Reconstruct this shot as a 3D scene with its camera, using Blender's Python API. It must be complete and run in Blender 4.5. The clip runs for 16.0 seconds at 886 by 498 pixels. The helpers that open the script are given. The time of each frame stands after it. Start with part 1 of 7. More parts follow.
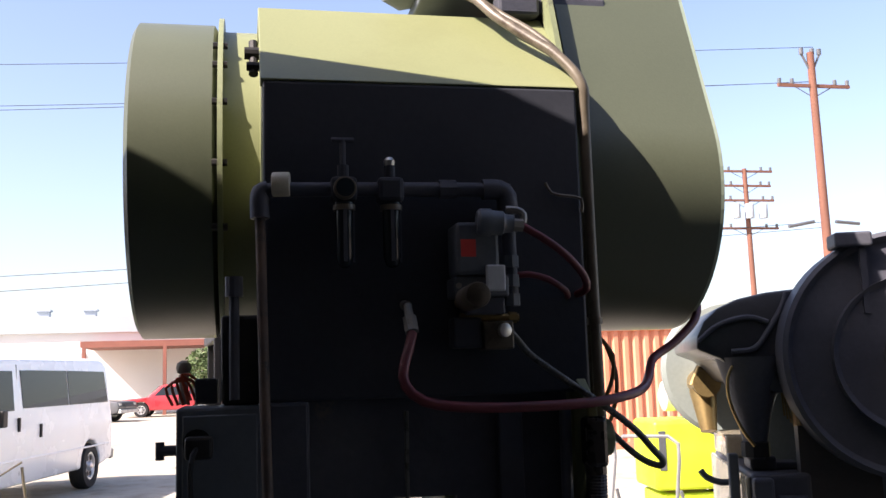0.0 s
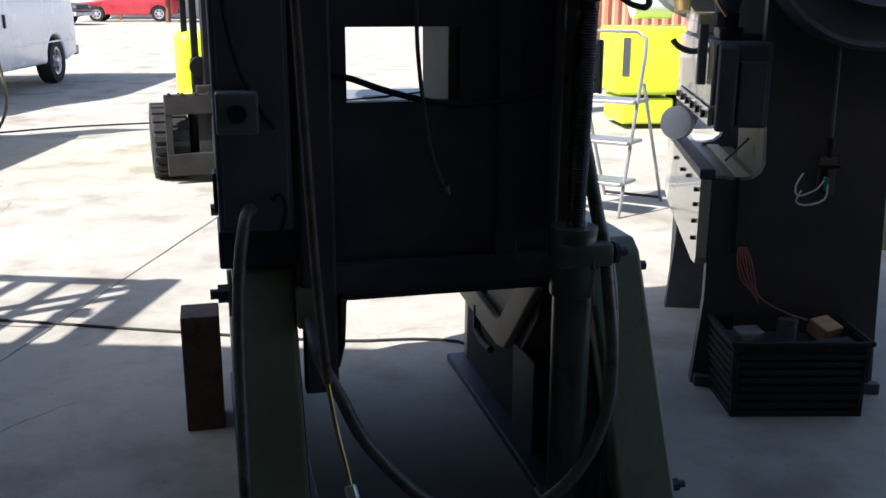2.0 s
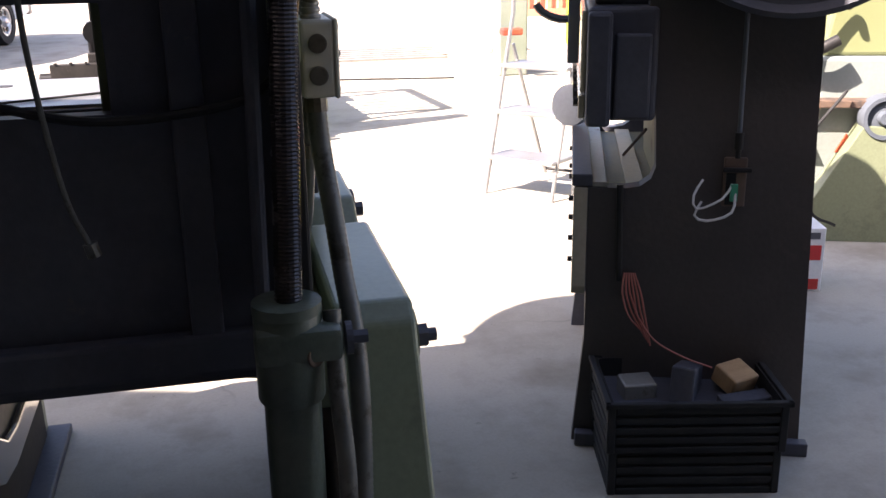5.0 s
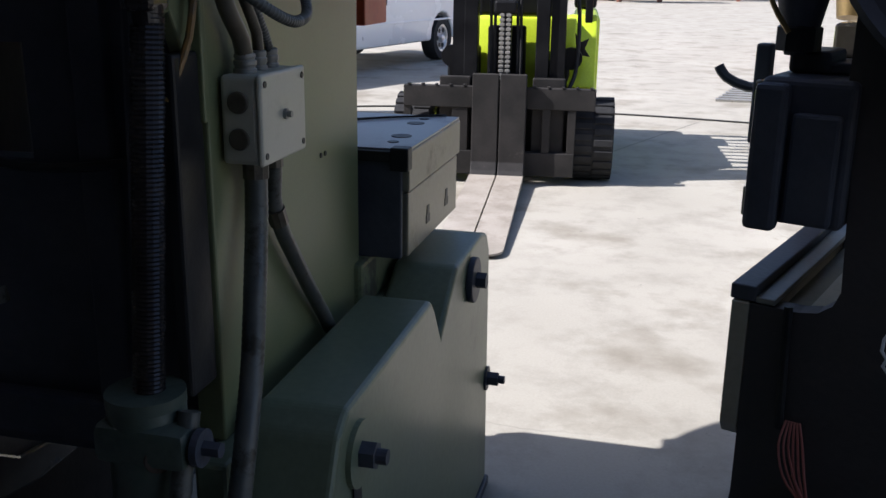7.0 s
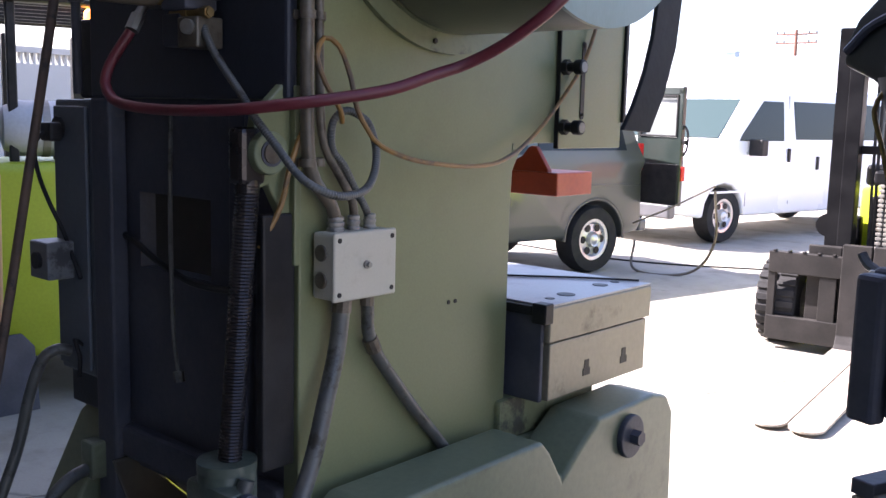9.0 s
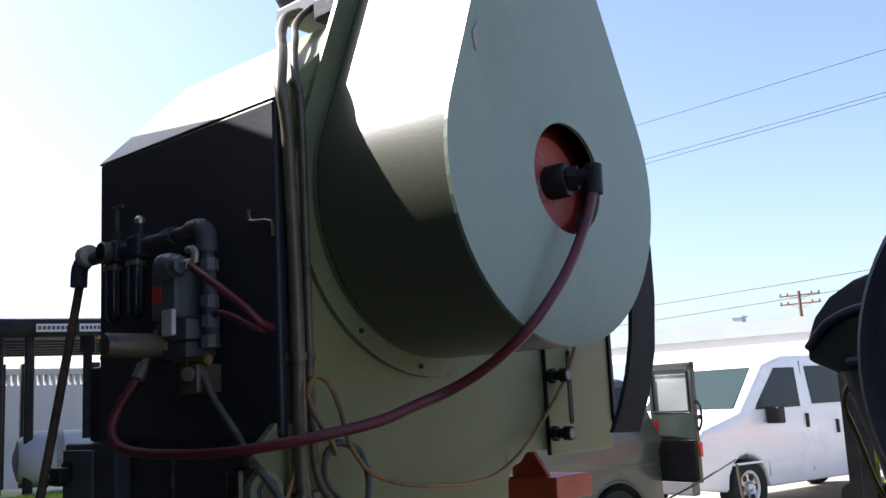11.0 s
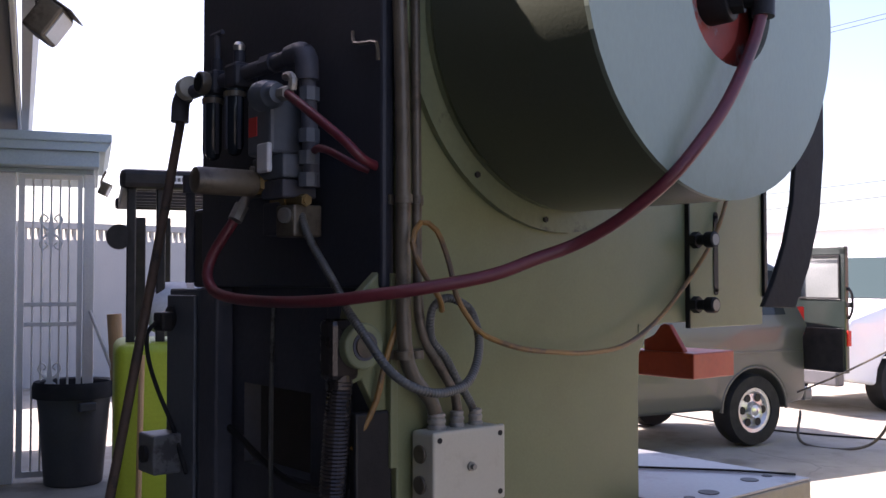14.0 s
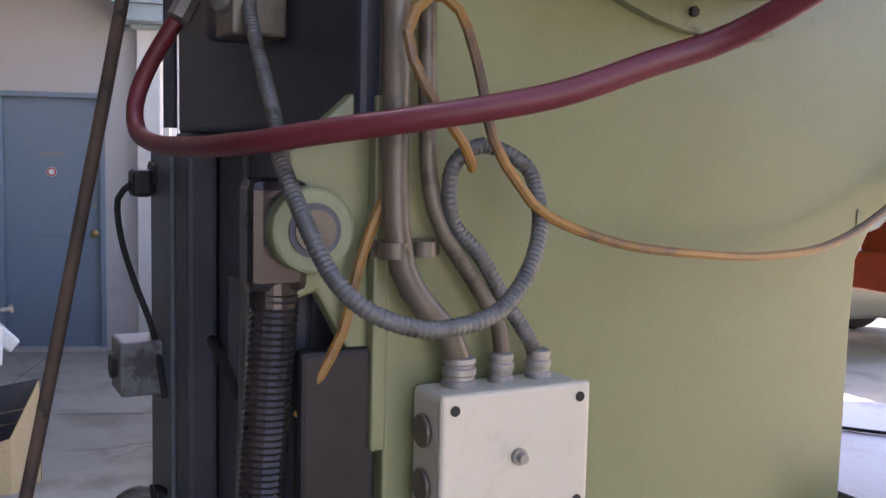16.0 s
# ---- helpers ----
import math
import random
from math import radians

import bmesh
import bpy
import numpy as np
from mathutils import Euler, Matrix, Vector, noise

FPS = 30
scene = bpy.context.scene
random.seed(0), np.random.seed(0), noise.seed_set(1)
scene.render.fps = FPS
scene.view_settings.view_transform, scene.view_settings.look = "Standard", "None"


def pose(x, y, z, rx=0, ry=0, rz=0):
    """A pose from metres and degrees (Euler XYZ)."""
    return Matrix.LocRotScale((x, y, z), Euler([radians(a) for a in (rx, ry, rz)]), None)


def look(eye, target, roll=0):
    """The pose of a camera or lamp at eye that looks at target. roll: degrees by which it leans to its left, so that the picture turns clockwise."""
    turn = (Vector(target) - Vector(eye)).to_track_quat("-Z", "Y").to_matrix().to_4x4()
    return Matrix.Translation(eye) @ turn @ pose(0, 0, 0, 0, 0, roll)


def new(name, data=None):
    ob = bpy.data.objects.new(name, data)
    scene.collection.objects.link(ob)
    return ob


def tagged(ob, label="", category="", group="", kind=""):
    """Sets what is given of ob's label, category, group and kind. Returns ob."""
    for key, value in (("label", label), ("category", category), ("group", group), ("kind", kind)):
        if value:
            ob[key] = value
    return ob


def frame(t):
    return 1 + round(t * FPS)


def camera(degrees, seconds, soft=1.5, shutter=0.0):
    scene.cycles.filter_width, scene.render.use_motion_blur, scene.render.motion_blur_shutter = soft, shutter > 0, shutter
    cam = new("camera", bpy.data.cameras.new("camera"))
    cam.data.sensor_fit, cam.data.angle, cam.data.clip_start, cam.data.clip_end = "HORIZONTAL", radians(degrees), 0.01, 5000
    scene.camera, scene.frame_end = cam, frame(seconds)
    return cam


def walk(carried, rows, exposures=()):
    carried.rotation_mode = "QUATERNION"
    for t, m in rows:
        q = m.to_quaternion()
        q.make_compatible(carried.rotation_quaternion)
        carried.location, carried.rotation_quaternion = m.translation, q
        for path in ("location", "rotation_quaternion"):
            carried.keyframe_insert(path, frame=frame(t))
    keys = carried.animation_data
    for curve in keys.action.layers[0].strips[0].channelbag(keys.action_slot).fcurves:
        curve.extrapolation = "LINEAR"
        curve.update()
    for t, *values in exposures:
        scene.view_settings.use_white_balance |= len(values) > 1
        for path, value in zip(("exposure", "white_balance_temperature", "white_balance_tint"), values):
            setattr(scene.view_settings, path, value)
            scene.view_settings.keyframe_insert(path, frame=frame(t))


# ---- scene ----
PATH = [
    (0, (-0.386, -2.367, 1.740), (0.018, -0.426, 2.000), -1.81),
    (0.5, (-0.455, -2.444, 1.673), (-0.031, -0.490, 1.703), -1.19),
    (1, (-0.497, -2.489, 1.627), (-0.048, -0.550, 1.423), -0.91),
    (1.5, (-0.529, -2.545, 1.585), (-0.109, -0.622, 1.230), -1.14),
    (2, (-0.549, -2.566, 1.546), (-0.089, -0.690, 1.029), 0.13),
    (2.5, (-0.555, -2.558, 1.535), (-0.088, -0.719, 0.902), 1.27),
    (3, (-0.492, -2.514, 1.519), (-0.001, -0.717, 0.792), 0.93),
    (3.5, (-0.287, -2.448, 1.514), (0.047, -0.612, 0.797), -0.37),
    (4, (-0.106, -2.384, 1.529), (0.198, -0.536, 0.827), -2.31),
    (4.5, (0.101, -2.151, 1.539), (0.536, -0.304, 0.907), -2.53),
    (4.7, (0.170, -2.021, 1.546), (0.625, -0.174, 0.927), -1.55),
    (6.8, (1.080, -1.542, 1.573), (0.783, 0.343, 0.972), 1.80),
    (7, (1.136, -1.480, 1.586), (0.686, 0.386, 1.023), 0.82),
    (7.2, (1.221, -1.455, 1.591), (0.598, 0.378, 1.090), 0.00),
    (7.5, (1.440, -1.476, 1.602), (0.528, 0.231, 1.098), 0.02),
    (8, (1.594, -1.391, 1.574), (0.516, 0.174, 0.952), -0.75),
    (8.2, (1.624, -1.368, 1.581), (0.545, 0.172, 0.898), 0.55),
    (8.5, (1.670, -1.334, 1.592), (0.480, 0.199, 1.109), 2.51),
    (9, (1.955, -1.414, 1.666), (0.653, 0.079, 1.392), 1.45),
    (9.5, (2.043, -1.447, 1.721), (0.723, 0.055, 1.773), -1.65),
    (10, (2.065, -1.470, 1.749), (0.770, 0.039, 1.962), -2.19),
    (10.2, (2.062, -1.461, 1.748), (0.773, 0.049, 1.992), -2.49),
    (12.5, (2.128, -1.450, 1.751), (0.746, -0.050, 2.111), -2.48),
    (13, (2.107, -1.437, 1.716), (0.676, -0.055, 1.921), -2.06),
    (13.5, (2.011, -1.350, 1.701), (0.549, 0.011, 1.798), -0.74),
    (13.7, (1.967, -1.300, 1.703), (0.482, 0.037, 1.775), -0.47),
    (14, (1.900, -1.225, 1.707), (0.362, 0.052, 1.771), -0.06),
    (14.2, (1.870, -1.143, 1.700), (0.305, 0.100, 1.710), -0.70),
    (14.5, (1.825, -1.020, 1.689), (0.198, 0.143, 1.655), -1.65),
    (14.7, (1.800, -0.931, 1.688), (0.112, 0.129, 1.653), -0.63),
    (15, (1.762, -0.797, 1.687), (-0.038, 0.069, 1.583), 0.89),
    (15.4, (1.592, -0.676, 1.660), (-0.242, 0.105, 1.505), 1.32),
    (15.5, (1.541, -0.657, 1.663), (-0.287, 0.139, 1.504), 1.26),
    (16, (1.327, -0.542, 1.659), (-0.421, 0.411, 1.469), 1.30),
]
EXPOSURES = [(0, 1.75, 6800, 22), (0.5, 1.7, 6800, 24), (1, 1.8, 6450, 18), (1.5, 1.7, 6300, 16), (2, 1.35, 5950, 14), (2.5, 1.35, 5900, 14), (3, 2.1, 6200, 20), (3.5, 2.45, 6650, 21), (4, 2.4, 6900, 22), (4.7, 2.45, 7050, 25), (6.8, 1.25, 5800, 16), (7, 0.95, 5850, 16), (7.5, 1.1, 5900, 18), (8, 1.45, 5850, 18), (8.5, 2.35, 6050, 24), (9, 2.6, 6200, 26), (9.5, 2.5, 6300, 34), (10.2, 2.05, 6200, 28), (12.3, 0.92, 6050, 4), (12.5, 0.88, 6050, 3), (13, 0.78, 6100, 8), (13.5, 1.2, 6700, 28), (14, 1.95, 6450, 31), (14.5, 2.65, 6500, 38), (15, 3.1, 6950, 36), (16, 3.4, 6950, 32)]
cam = camera(49.5, 16.0, soft=1.5)
walk(cam, [(t, look(eye, target, roll)) for t, eye, target, roll in PATH], EXPOSURES)

# ---- sky and sun ----
world = bpy.data.worlds.new("sky")
scene.world = world
world.use_nodes = True
sky = world.node_tree.nodes.new("ShaderNodeTexSky")
sky.sky_type, sky.sun_disc = "NISHITA", False
SUN = Vector((-0.95, -0.365, 1.0)).normalized()
sky.sun_elevation = math.asin(SUN.z)
sky.sun_rotation = math.atan2(SUN.x, SUN.y)
sky.air_density, sky.dust_density, sky.ozone_density = 1.0, 2.0, 1.0
world.node_tree.links.new(sky.outputs[0], world.node_tree.nodes["Background"].inputs[0])
world.node_tree.nodes["Background"].inputs[1].default_value = 0.092
sun = new("sun", bpy.data.lights.new("sun", "SUN"))
sun.data.energy, sun.data.angle, sun.data.color = 5.0, radians(0.5), (1.0, 0.95, 0.86)
sun.matrix_world = look(SUN * 40, (0, 0, 0))


# ---- materials ----
def paint(name, c1, c2, rough=0.5, metal=0.0, scale=6.0, bump=0.15, fine=60.0, wear=None, wear_at=0.62, wear_scale=3.0, per_object=0.0, coat=0.0, stretch=(1, 1, 1), mottle=0.06, soft=0.07):
    """Procedural surface: two colours mixed by a broad noise, fine grain, optional worn patches, bump."""
    m = bpy.data.materials.new(name)
    m.use_nodes = True
    nt = m.node_tree
    n, l = nt.nodes, nt.links
    bsdf = n["Principled BSDF"]
    co = n.new("ShaderNodeTexCoord")
    mp = n.new("ShaderNodeMapping")
    mp.inputs["Scale"].default_value = stretch
    l.new(co.outputs["Object"], mp.inputs[0])
    broad = n.new("ShaderNodeTexNoise")
    broad.inputs["Scale"].default_value, broad.inputs["Detail"].default_value = scale, 6
    l.new(mp.outputs[0], broad.inputs["Vector"])
    ramp = n.new("ShaderNodeMapRange")
    ramp.inputs[1].default_value, ramp.inputs[2].default_value = 0.32, 0.68
    l.new(broad.outputs[0], ramp.inputs[0])
    mix = n.new("ShaderNodeMix")
    mix.data_type = "RGBA"
    mix.inputs[6].default_value, mix.inputs[7].default_value = (*c1, 1), (*c2, 1)
    l.new(ramp.outputs[0], mix.inputs[0])
    grain = n.new("ShaderNodeTexNoise")
    grain.inputs["Scale"].default_value, grain.inputs["Detail"].default_value = fine, 4
    l.new(mp.outputs[0], grain.inputs["Vector"])
    gr = n.new("ShaderNodeMapRange")
    gr.inputs[1].default_value, gr.inputs[2].default_value, gr.inputs[3].default_value, gr.inputs[4].default_value = 0.3, 0.7, 1 - mottle, 1 + mottle
    l.new(grain.outputs[0], gr.inputs[0])
    mul = n.new("ShaderNodeMix")
    mul.data_type, mul.blend_type = "RGBA", "MULTIPLY"
    mul.inputs[0].default_value = 1.0
    l.new(mix.outputs[2], mul.inputs[6])
    l.new(gr.outputs[0], mul.inputs[7])
    out = mul.outputs[2]
    if wear:
        wn = n.new("ShaderNodeTexNoise")
        wn.inputs["Scale"].default_value, wn.inputs["Detail"].default_value, wn.inputs["Roughness"].default_value = wear_scale, 9, 0.72
        l.new(mp.outputs[0], wn.inputs["Vector"])
        wr = n.new("ShaderNodeMapRange")
        wr.inputs[1].default_value, wr.inputs[2].default_value = wear_at, wear_at + soft
        l.new(wn.outputs[0], wr.inputs[0])
        wm = n.new("ShaderNodeMix")
        wm.data_type = "RGBA"
        wm.inputs[7].default_value = (*wear, 1)
        l.new(wr.outputs[0], wm.inputs[0])
        l.new(out, wm.inputs[6])
        out = wm.outputs[2]
    if per_object:
        oi = n.new("ShaderNodeObjectInfo")
        pr = n.new("ShaderNodeMapRange")
        pr.inputs[3].default_value, pr.inputs[4].default_value = 1 - per_object, 1 + per_object
        l.new(oi.outputs["Random"], pr.inputs[0])
        pm = n.new("ShaderNodeMix")
        pm.data_type, pm.blend_type = "RGBA", "MULTIPLY"
        pm.inputs[0].default_value = 1.0
        l.new(out, pm.inputs[6])
        l.new(pr.outputs[0], pm.inputs[7])
        out = pm.outputs[2]
    l.new(out, bsdf.inputs["Base Color"])
    rr = n.new("ShaderNodeMapRange")
    rr.inputs[3].default_value, rr.inputs[4].default_value = max(rough - 0.12, 0.02), min(rough + 0.14, 1)
    l.new(broad.outputs[0], rr.inputs[0])
    l.new(rr.outputs[0], bsdf.inputs["Roughness"])
    bsdf.inputs["Metallic"].default_value = metal
    bsdf.inputs["Coat Weight"].default_value = coat
    if bump:
        bp = n.new("ShaderNodeBump")
        bp.inputs["Strength"].default_value, bp.inputs["Distance"].default_value = bump, 0.004
        l.new(grain.outputs[0], bp.inputs["Height"])
        l.new(bp.outputs[0], bsdf.inputs["Normal"])
    return m


def glass(name, tint=(0.02, 0.025, 0.03), rough=0.04):
    m = bpy.data.materials.new(name)
    m.use_nodes = True
    b = m.node_tree.nodes["Principled BSDF"]
    b.inputs["Base Color"].default_value = (*tint, 1)
    b.inputs["Roughness"].default_value = rough
    b.inputs["Specular IOR Level"].default_value = 0.22
    return m


def lamp_glow(name, col, strength):
    m = bpy.data.materials.new(name)
    m.use_nodes = True
    b = m.node_tree.nodes["Principled BSDF"]
    b.inputs["Base Color"].default_value = (*col, 1)
    b.inputs["Emission Color"].default_value = (*col, 1)
    b.inputs["Emission Strength"].default_value = strength
    return m


GREEN = paint("sage green machine paint", (0.170, 0.187, 0.090), (0.190, 0.202, 0.098), 0.42, scale=1.1, bump=0.03, fine=160, wear=(0.145, 0.146, 0.066), wear_at=0.50, wear_scale=1.6, mottle=0.04, soft=0.3)
GREEN_DIRTY = paint("oily sage green paint", (0.137, 0.158, 0.086), (0.180, 0.202, 0.108), 0.45, scale=4, bump=0.2, wear=(0.061, 0.061, 0.043), wear_at=0.58, wear_scale=4)
GREEN_LEG = paint("grimy green cast iron", (0.138, 0.160, 0.098), (0.170, 0.190, 0.118), 0.38, scale=1.6, bump=0.08, fine=70, wear=(0.085, 0.088, 0.058), wear_at=0.56, wear_scale=2.6, mottle=0.08, soft=0.16)
GREEN_OILY = paint("oil-blackened green cast iron", (0.052, 0.066, 0.052), (0.085, 0.105, 0.078), 0.36, scale=5, bump=0.25, fine=70, wear=(0.03, 0.032, 0.028), wear_at=0.52, wear_scale=6, mottle=0.1, soft=0.16)
# sage green lowered so the drums' shade sits in the base colour
GREEN_DRUM_SHADE = paint("shade-toned sage green sheet steel", (0.068, 0.078, 0.050), (0.082, 0.093, 0.060), 0.36, scale=1.2, bump=0.06, fine=150, wear=(0.066, 0.073, 0.048), wear_at=0.64, wear_scale=2.5, mottle=0.04)
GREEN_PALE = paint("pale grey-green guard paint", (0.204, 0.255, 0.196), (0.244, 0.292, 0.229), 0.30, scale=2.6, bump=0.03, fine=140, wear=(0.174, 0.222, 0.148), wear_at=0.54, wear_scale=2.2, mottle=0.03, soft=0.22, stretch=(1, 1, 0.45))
DARK = paint("dark slate machine paint", (0.027, 0.030, 0.039), (0.042, 0.045, 0.055), 0.45, scale=2.5, bump=0.15, wear=(0.10, 0.105, 0.10), wear_at=0.69, wear_scale=6)
SLATE = paint("slate grey painted steel", (0.072, 0.086, 0.104), (0.098, 0.112, 0.130), 0.5, scale=5, bump=0.12, wear=(0.035, 0.036, 0.038), wear_at=0.64, wear_scale=4)
BLACK = paint("black greasy steel", (0.012, 0.012, 0.013), (0.03, 0.028, 0.027), 0.45, scale=9, bump=0.25)
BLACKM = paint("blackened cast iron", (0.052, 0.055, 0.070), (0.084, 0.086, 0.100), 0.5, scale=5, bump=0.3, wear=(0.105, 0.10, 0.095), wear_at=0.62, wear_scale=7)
RUBBER = paint("black rubber", (0.015, 0.015, 0.016), (0.03, 0.03, 0.03), 0.75, scale=10, bump=0.2)
STEEL = paint("ground steel", (0.45, 0.45, 0.42), (0.55, 0.54, 0.50), 0.35, 0.85, scale=5, bump=0.08, fine=120, wear=(0.22, 0.19, 0.15), wear_at=0.64, wear_scale=9)
STEEL_WORN = paint("worn ground steel", (0.255, 0.255, 0.255), (0.323, 0.319, 0.315), 0.4, 0.5, scale=4, bump=0.06, fine=120, wear=(0.170, 0.162, 0.153), wear_at=0.54, wear_scale=4, soft=0.2)
STEEL_DULL = paint("dull bare steel", (0.255, 0.246, 0.221), (0.323, 0.306, 0.272), 0.5, 0.55, scale=6, bump=0.15, wear=(0.136, 0.102, 0.068), wear_at=0.6, wear_scale=8)
GALV = paint("dusty brown-stained conduit", (0.088, 0.072, 0.050), (0.135, 0.112, 0.080), 0.40, 0.1, scale=12, bump=0.1, wear=(0.052, 0.038, 0.025), wear_at=0.50, wear_scale=9, soft=0.12)
FLEX = paint("grey sheathed flexible conduit", (0.065, 0.068, 0.063), (0.117, 0.113, 0.097), 0.42, scale=18, bump=0.15, wear=(0.036, 0.031, 0.022), wear_at=0.54, wear_scale=14)
SCREW = paint("oily black screw steel", (0.026, 0.022, 0.021), (0.046, 0.038, 0.035), 0.26, 0.45, scale=16, bump=0.08)
# near-black for inner faces; on the press it stands in for shade
INNERBLACK = paint("matt black inner face", (0.016, 0.016, 0.018), (0.032, 0.031, 0.031), 0.95, scale=6, bump=0.3)
# cream that stands in for sunlight on the rib and the bed strip
LITCREAM = paint("cream with sunlight in its colour", (0.52, 0.46, 0.32), (0.59, 0.52, 0.37), 0.6, scale=5, bump=0.15, wear=(0.36, 0.31, 0.23), wear_at=0.62, wear_scale=8)
DOORGREEN = paint("dark green door paint", (0.022, 0.032, 0.028), (0.032, 0.042, 0.037), 0.35, scale=3, bump=0.0, coat=0.3)
for dull in (BLACKM, DARK, INNERBLACK, BLACK, RUBBER):
    dull.node_tree.nodes["Principled BSDF"].inputs["Specular IOR Level"].default_value = 0.22
RUSTY = paint("rusty brown pipe", (0.06, 0.04, 0.03), (0.12, 0.075, 0.05), 0.75, scale=14, bump=0.5, wear=(0.03, 0.025, 0.022), wear_at=0.55, wear_scale=12)
REDHOSE = paint("dull red rubber hose", (0.106, 0.014, 0.020), (0.140, 0.022, 0.029), 0.45, scale=9, bump=0.1, wear=(0.064, 0.015, 0.019), wear_at=0.56, wear_scale=11, soft=0.14)
YELLOWCABLE = paint("dirty yellow cable", (0.30, 0.155, 0.032), (0.19, 0.108, 0.04), 0.5, scale=7, bump=0.1, wear=(0.095, 0.066, 0.042), wear_at=0.48, wear_scale=7, soft=0.14)
ORANGEHOSE = paint("orange air hose", (0.60, 0.07, 0.03), (0.5, 0.055, 0.025), 0.45, scale=10, bump=0.05)
BOXGREY = paint("dusty off-white enclosure plastic", (0.474, 0.444, 0.348), (0.518, 0.485, 0.385), 0.42, scale=3, bump=0.03, fine=200, wear=(0.370, 0.333, 0.237), wear_at=0.56, wear_scale=9, mottle=0.02, soft=0.24)
REDPAINT = paint("red cast hub paint", (0.302, 0.036, 0.025), (0.360, 0.058, 0.036), 0.5, scale=8, bump=0.2, wear=(0.252, 0.245, 0.238), wear_at=0.57, wear_scale=6)
ORANGE = paint("orange-red steel paint", (0.527, 0.085, 0.030), (0.442, 0.064, 0.025), 0.5, scale=6, bump=0.1, wear=(0.255, 0.051, 0.025), wear_at=0.65, wear_scale=6)
BRASS = paint("tarnished brass", (0.36, 0.26, 0.11), (0.26, 0.18, 0.08), 0.4, 0.8, scale=20, bump=0.1)
LIME = paint("lime yellow forklift paint", (0.50, 0.62, 0.015), (0.58, 0.70, 0.03), 0.4, scale=3, bump=0.05, wear=(0.3, 0.36, 0.05), wear_at=0.68, wear_scale=4)
WHITE = paint("white van paint", (0.80, 0.81, 0.83), (0.83, 0.835, 0.85), 0.25, scale=1.5, bump=0.0, coat=0.5, mottle=0.01)
TRUCKGREEN = paint("grey-green truck paint", (0.046, 0.051, 0.046), (0.058, 0.062, 0.055), 0.32, scale=1.5, bump=0.0, coat=0.4, mottle=0.01)
CARRED = paint("red pickup paint", (0.42, 0.03, 0.04), (0.46, 0.04, 0.05), 0.3, scale=2, bump=0.0, coat=0.4)
CARGREY = paint("dark grey car paint", (0.07, 0.075, 0.08), (0.09, 0.09, 0.1), 0.3, scale=2, bump=0.0, coat=0.4)
GLASS = glass("dark tinted glass")
WINDSHIELD = glass("windscreen glass", (0.03, 0.05, 0.05), 0.08)
WINDSHIELD.node_tree.nodes["Principled BSDF"].inputs["Specular IOR Level"].default_value = 0.15
MASTBLACK = paint("satin black mast paint", (0.006, 0.006, 0.007), (0.011, 0.011, 0.012), 0.4, scale=6, bump=0.1)
MASTBLACK.node_tree.nodes["Principled BSDF"].inputs["Specular IOR Level"].default_value = 0.15
CHROME = paint("bright wheel metal", (0.55, 0.55, 0.55), (0.62, 0.62, 0.62), 0.3, 0.7, scale=8, bump=0.0)
TAILRED = paint("red lens", (0.55, 0.02, 0.02), (0.5, 0.02, 0.02), 0.2, scale=5, bump=0)
CONCRETE_WALL = paint("beige stucco", (0.413, 0.390, 0.370), (0.452, 0.427, 0.406), 0.9, scale=0.8, bump=0.3, fine=160, wear=(0.351, 0.324, 0.300), wear_at=0.58, wear_scale=1.0, mottle=0.06, soft=0.16)
STUCCO = paint("grey stucco", (0.411, 0.398, 0.398), (0.455, 0.437, 0.437), 0.9, scale=0.8, bump=0.3, fine=160, wear=(0.315, 0.297, 0.292), wear_at=0.58, wear_scale=1.1, mottle=0.06, soft=0.16)
BLUEDOOR = paint("slate blue door paint", (0.150, 0.211, 0.271), (0.173, 0.234, 0.295), 0.45, scale=1.6, bump=0.05, wear=(0.084, 0.113, 0.140), wear_at=0.66, wear_scale=2.5)
BLUETRIM = paint("pale blue trim paint", (0.265, 0.335, 0.374), (0.296, 0.367, 0.406), 0.55, scale=3, bump=0.1)
SHUTTERBLUE = paint("grey-blue shutter paint", (0.156, 0.183, 0.215), (0.195, 0.222, 0.254), 0.55, scale=3, bump=0.1, wear=(0.117, 0.133, 0.156), wear_at=0.6, wear_scale=4)
WHITETRIM = paint("weathered white paint", (0.541, 0.541, 0.525), (0.607, 0.607, 0.590), 0.6, scale=3, bump=0.15, wear=(0.410, 0.394, 0.361), wear_at=0.66, wear_scale=5)
FARWALL = paint("far white wall", (0.66, 0.66, 0.65), (0.74, 0.73, 0.71), 0.9, scale=0.2, bump=0)
FARGREY = paint("far grey parapet", (0.34, 0.38, 0.42), (0.40, 0.44, 0.47), 0.9, scale=0.2, bump=0)
WOODPOLE = paint("reddish utility pole wood", (0.12, 0.048, 0.032), (0.17, 0.075, 0.05), 0.9, scale=2, bump=0.4, stretch=(1, 1, 0.15))
CONTAINER = paint("faded orange container", (0.55, 0.20, 0.11), (0.62, 0.26, 0.16), 0.6, scale=0.8, bump=0.1)
BEIGE = paint("beige machine enamel", (0.472, 0.355, 0.197), (0.530, 0.406, 0.236), 0.5, scale=4, bump=0.08, wear=(0.253, 0.172, 0.092), wear_at=0.58, wear_scale=6, soft=0.12)
TANKWHITE = paint("off-white gas cylinder paint", (0.468, 0.493, 0.510), (0.527, 0.544, 0.561), 0.4, scale=4, bump=0.05, wear=(0.340, 0.340, 0.340), wear_at=0.67, wear_scale=7)
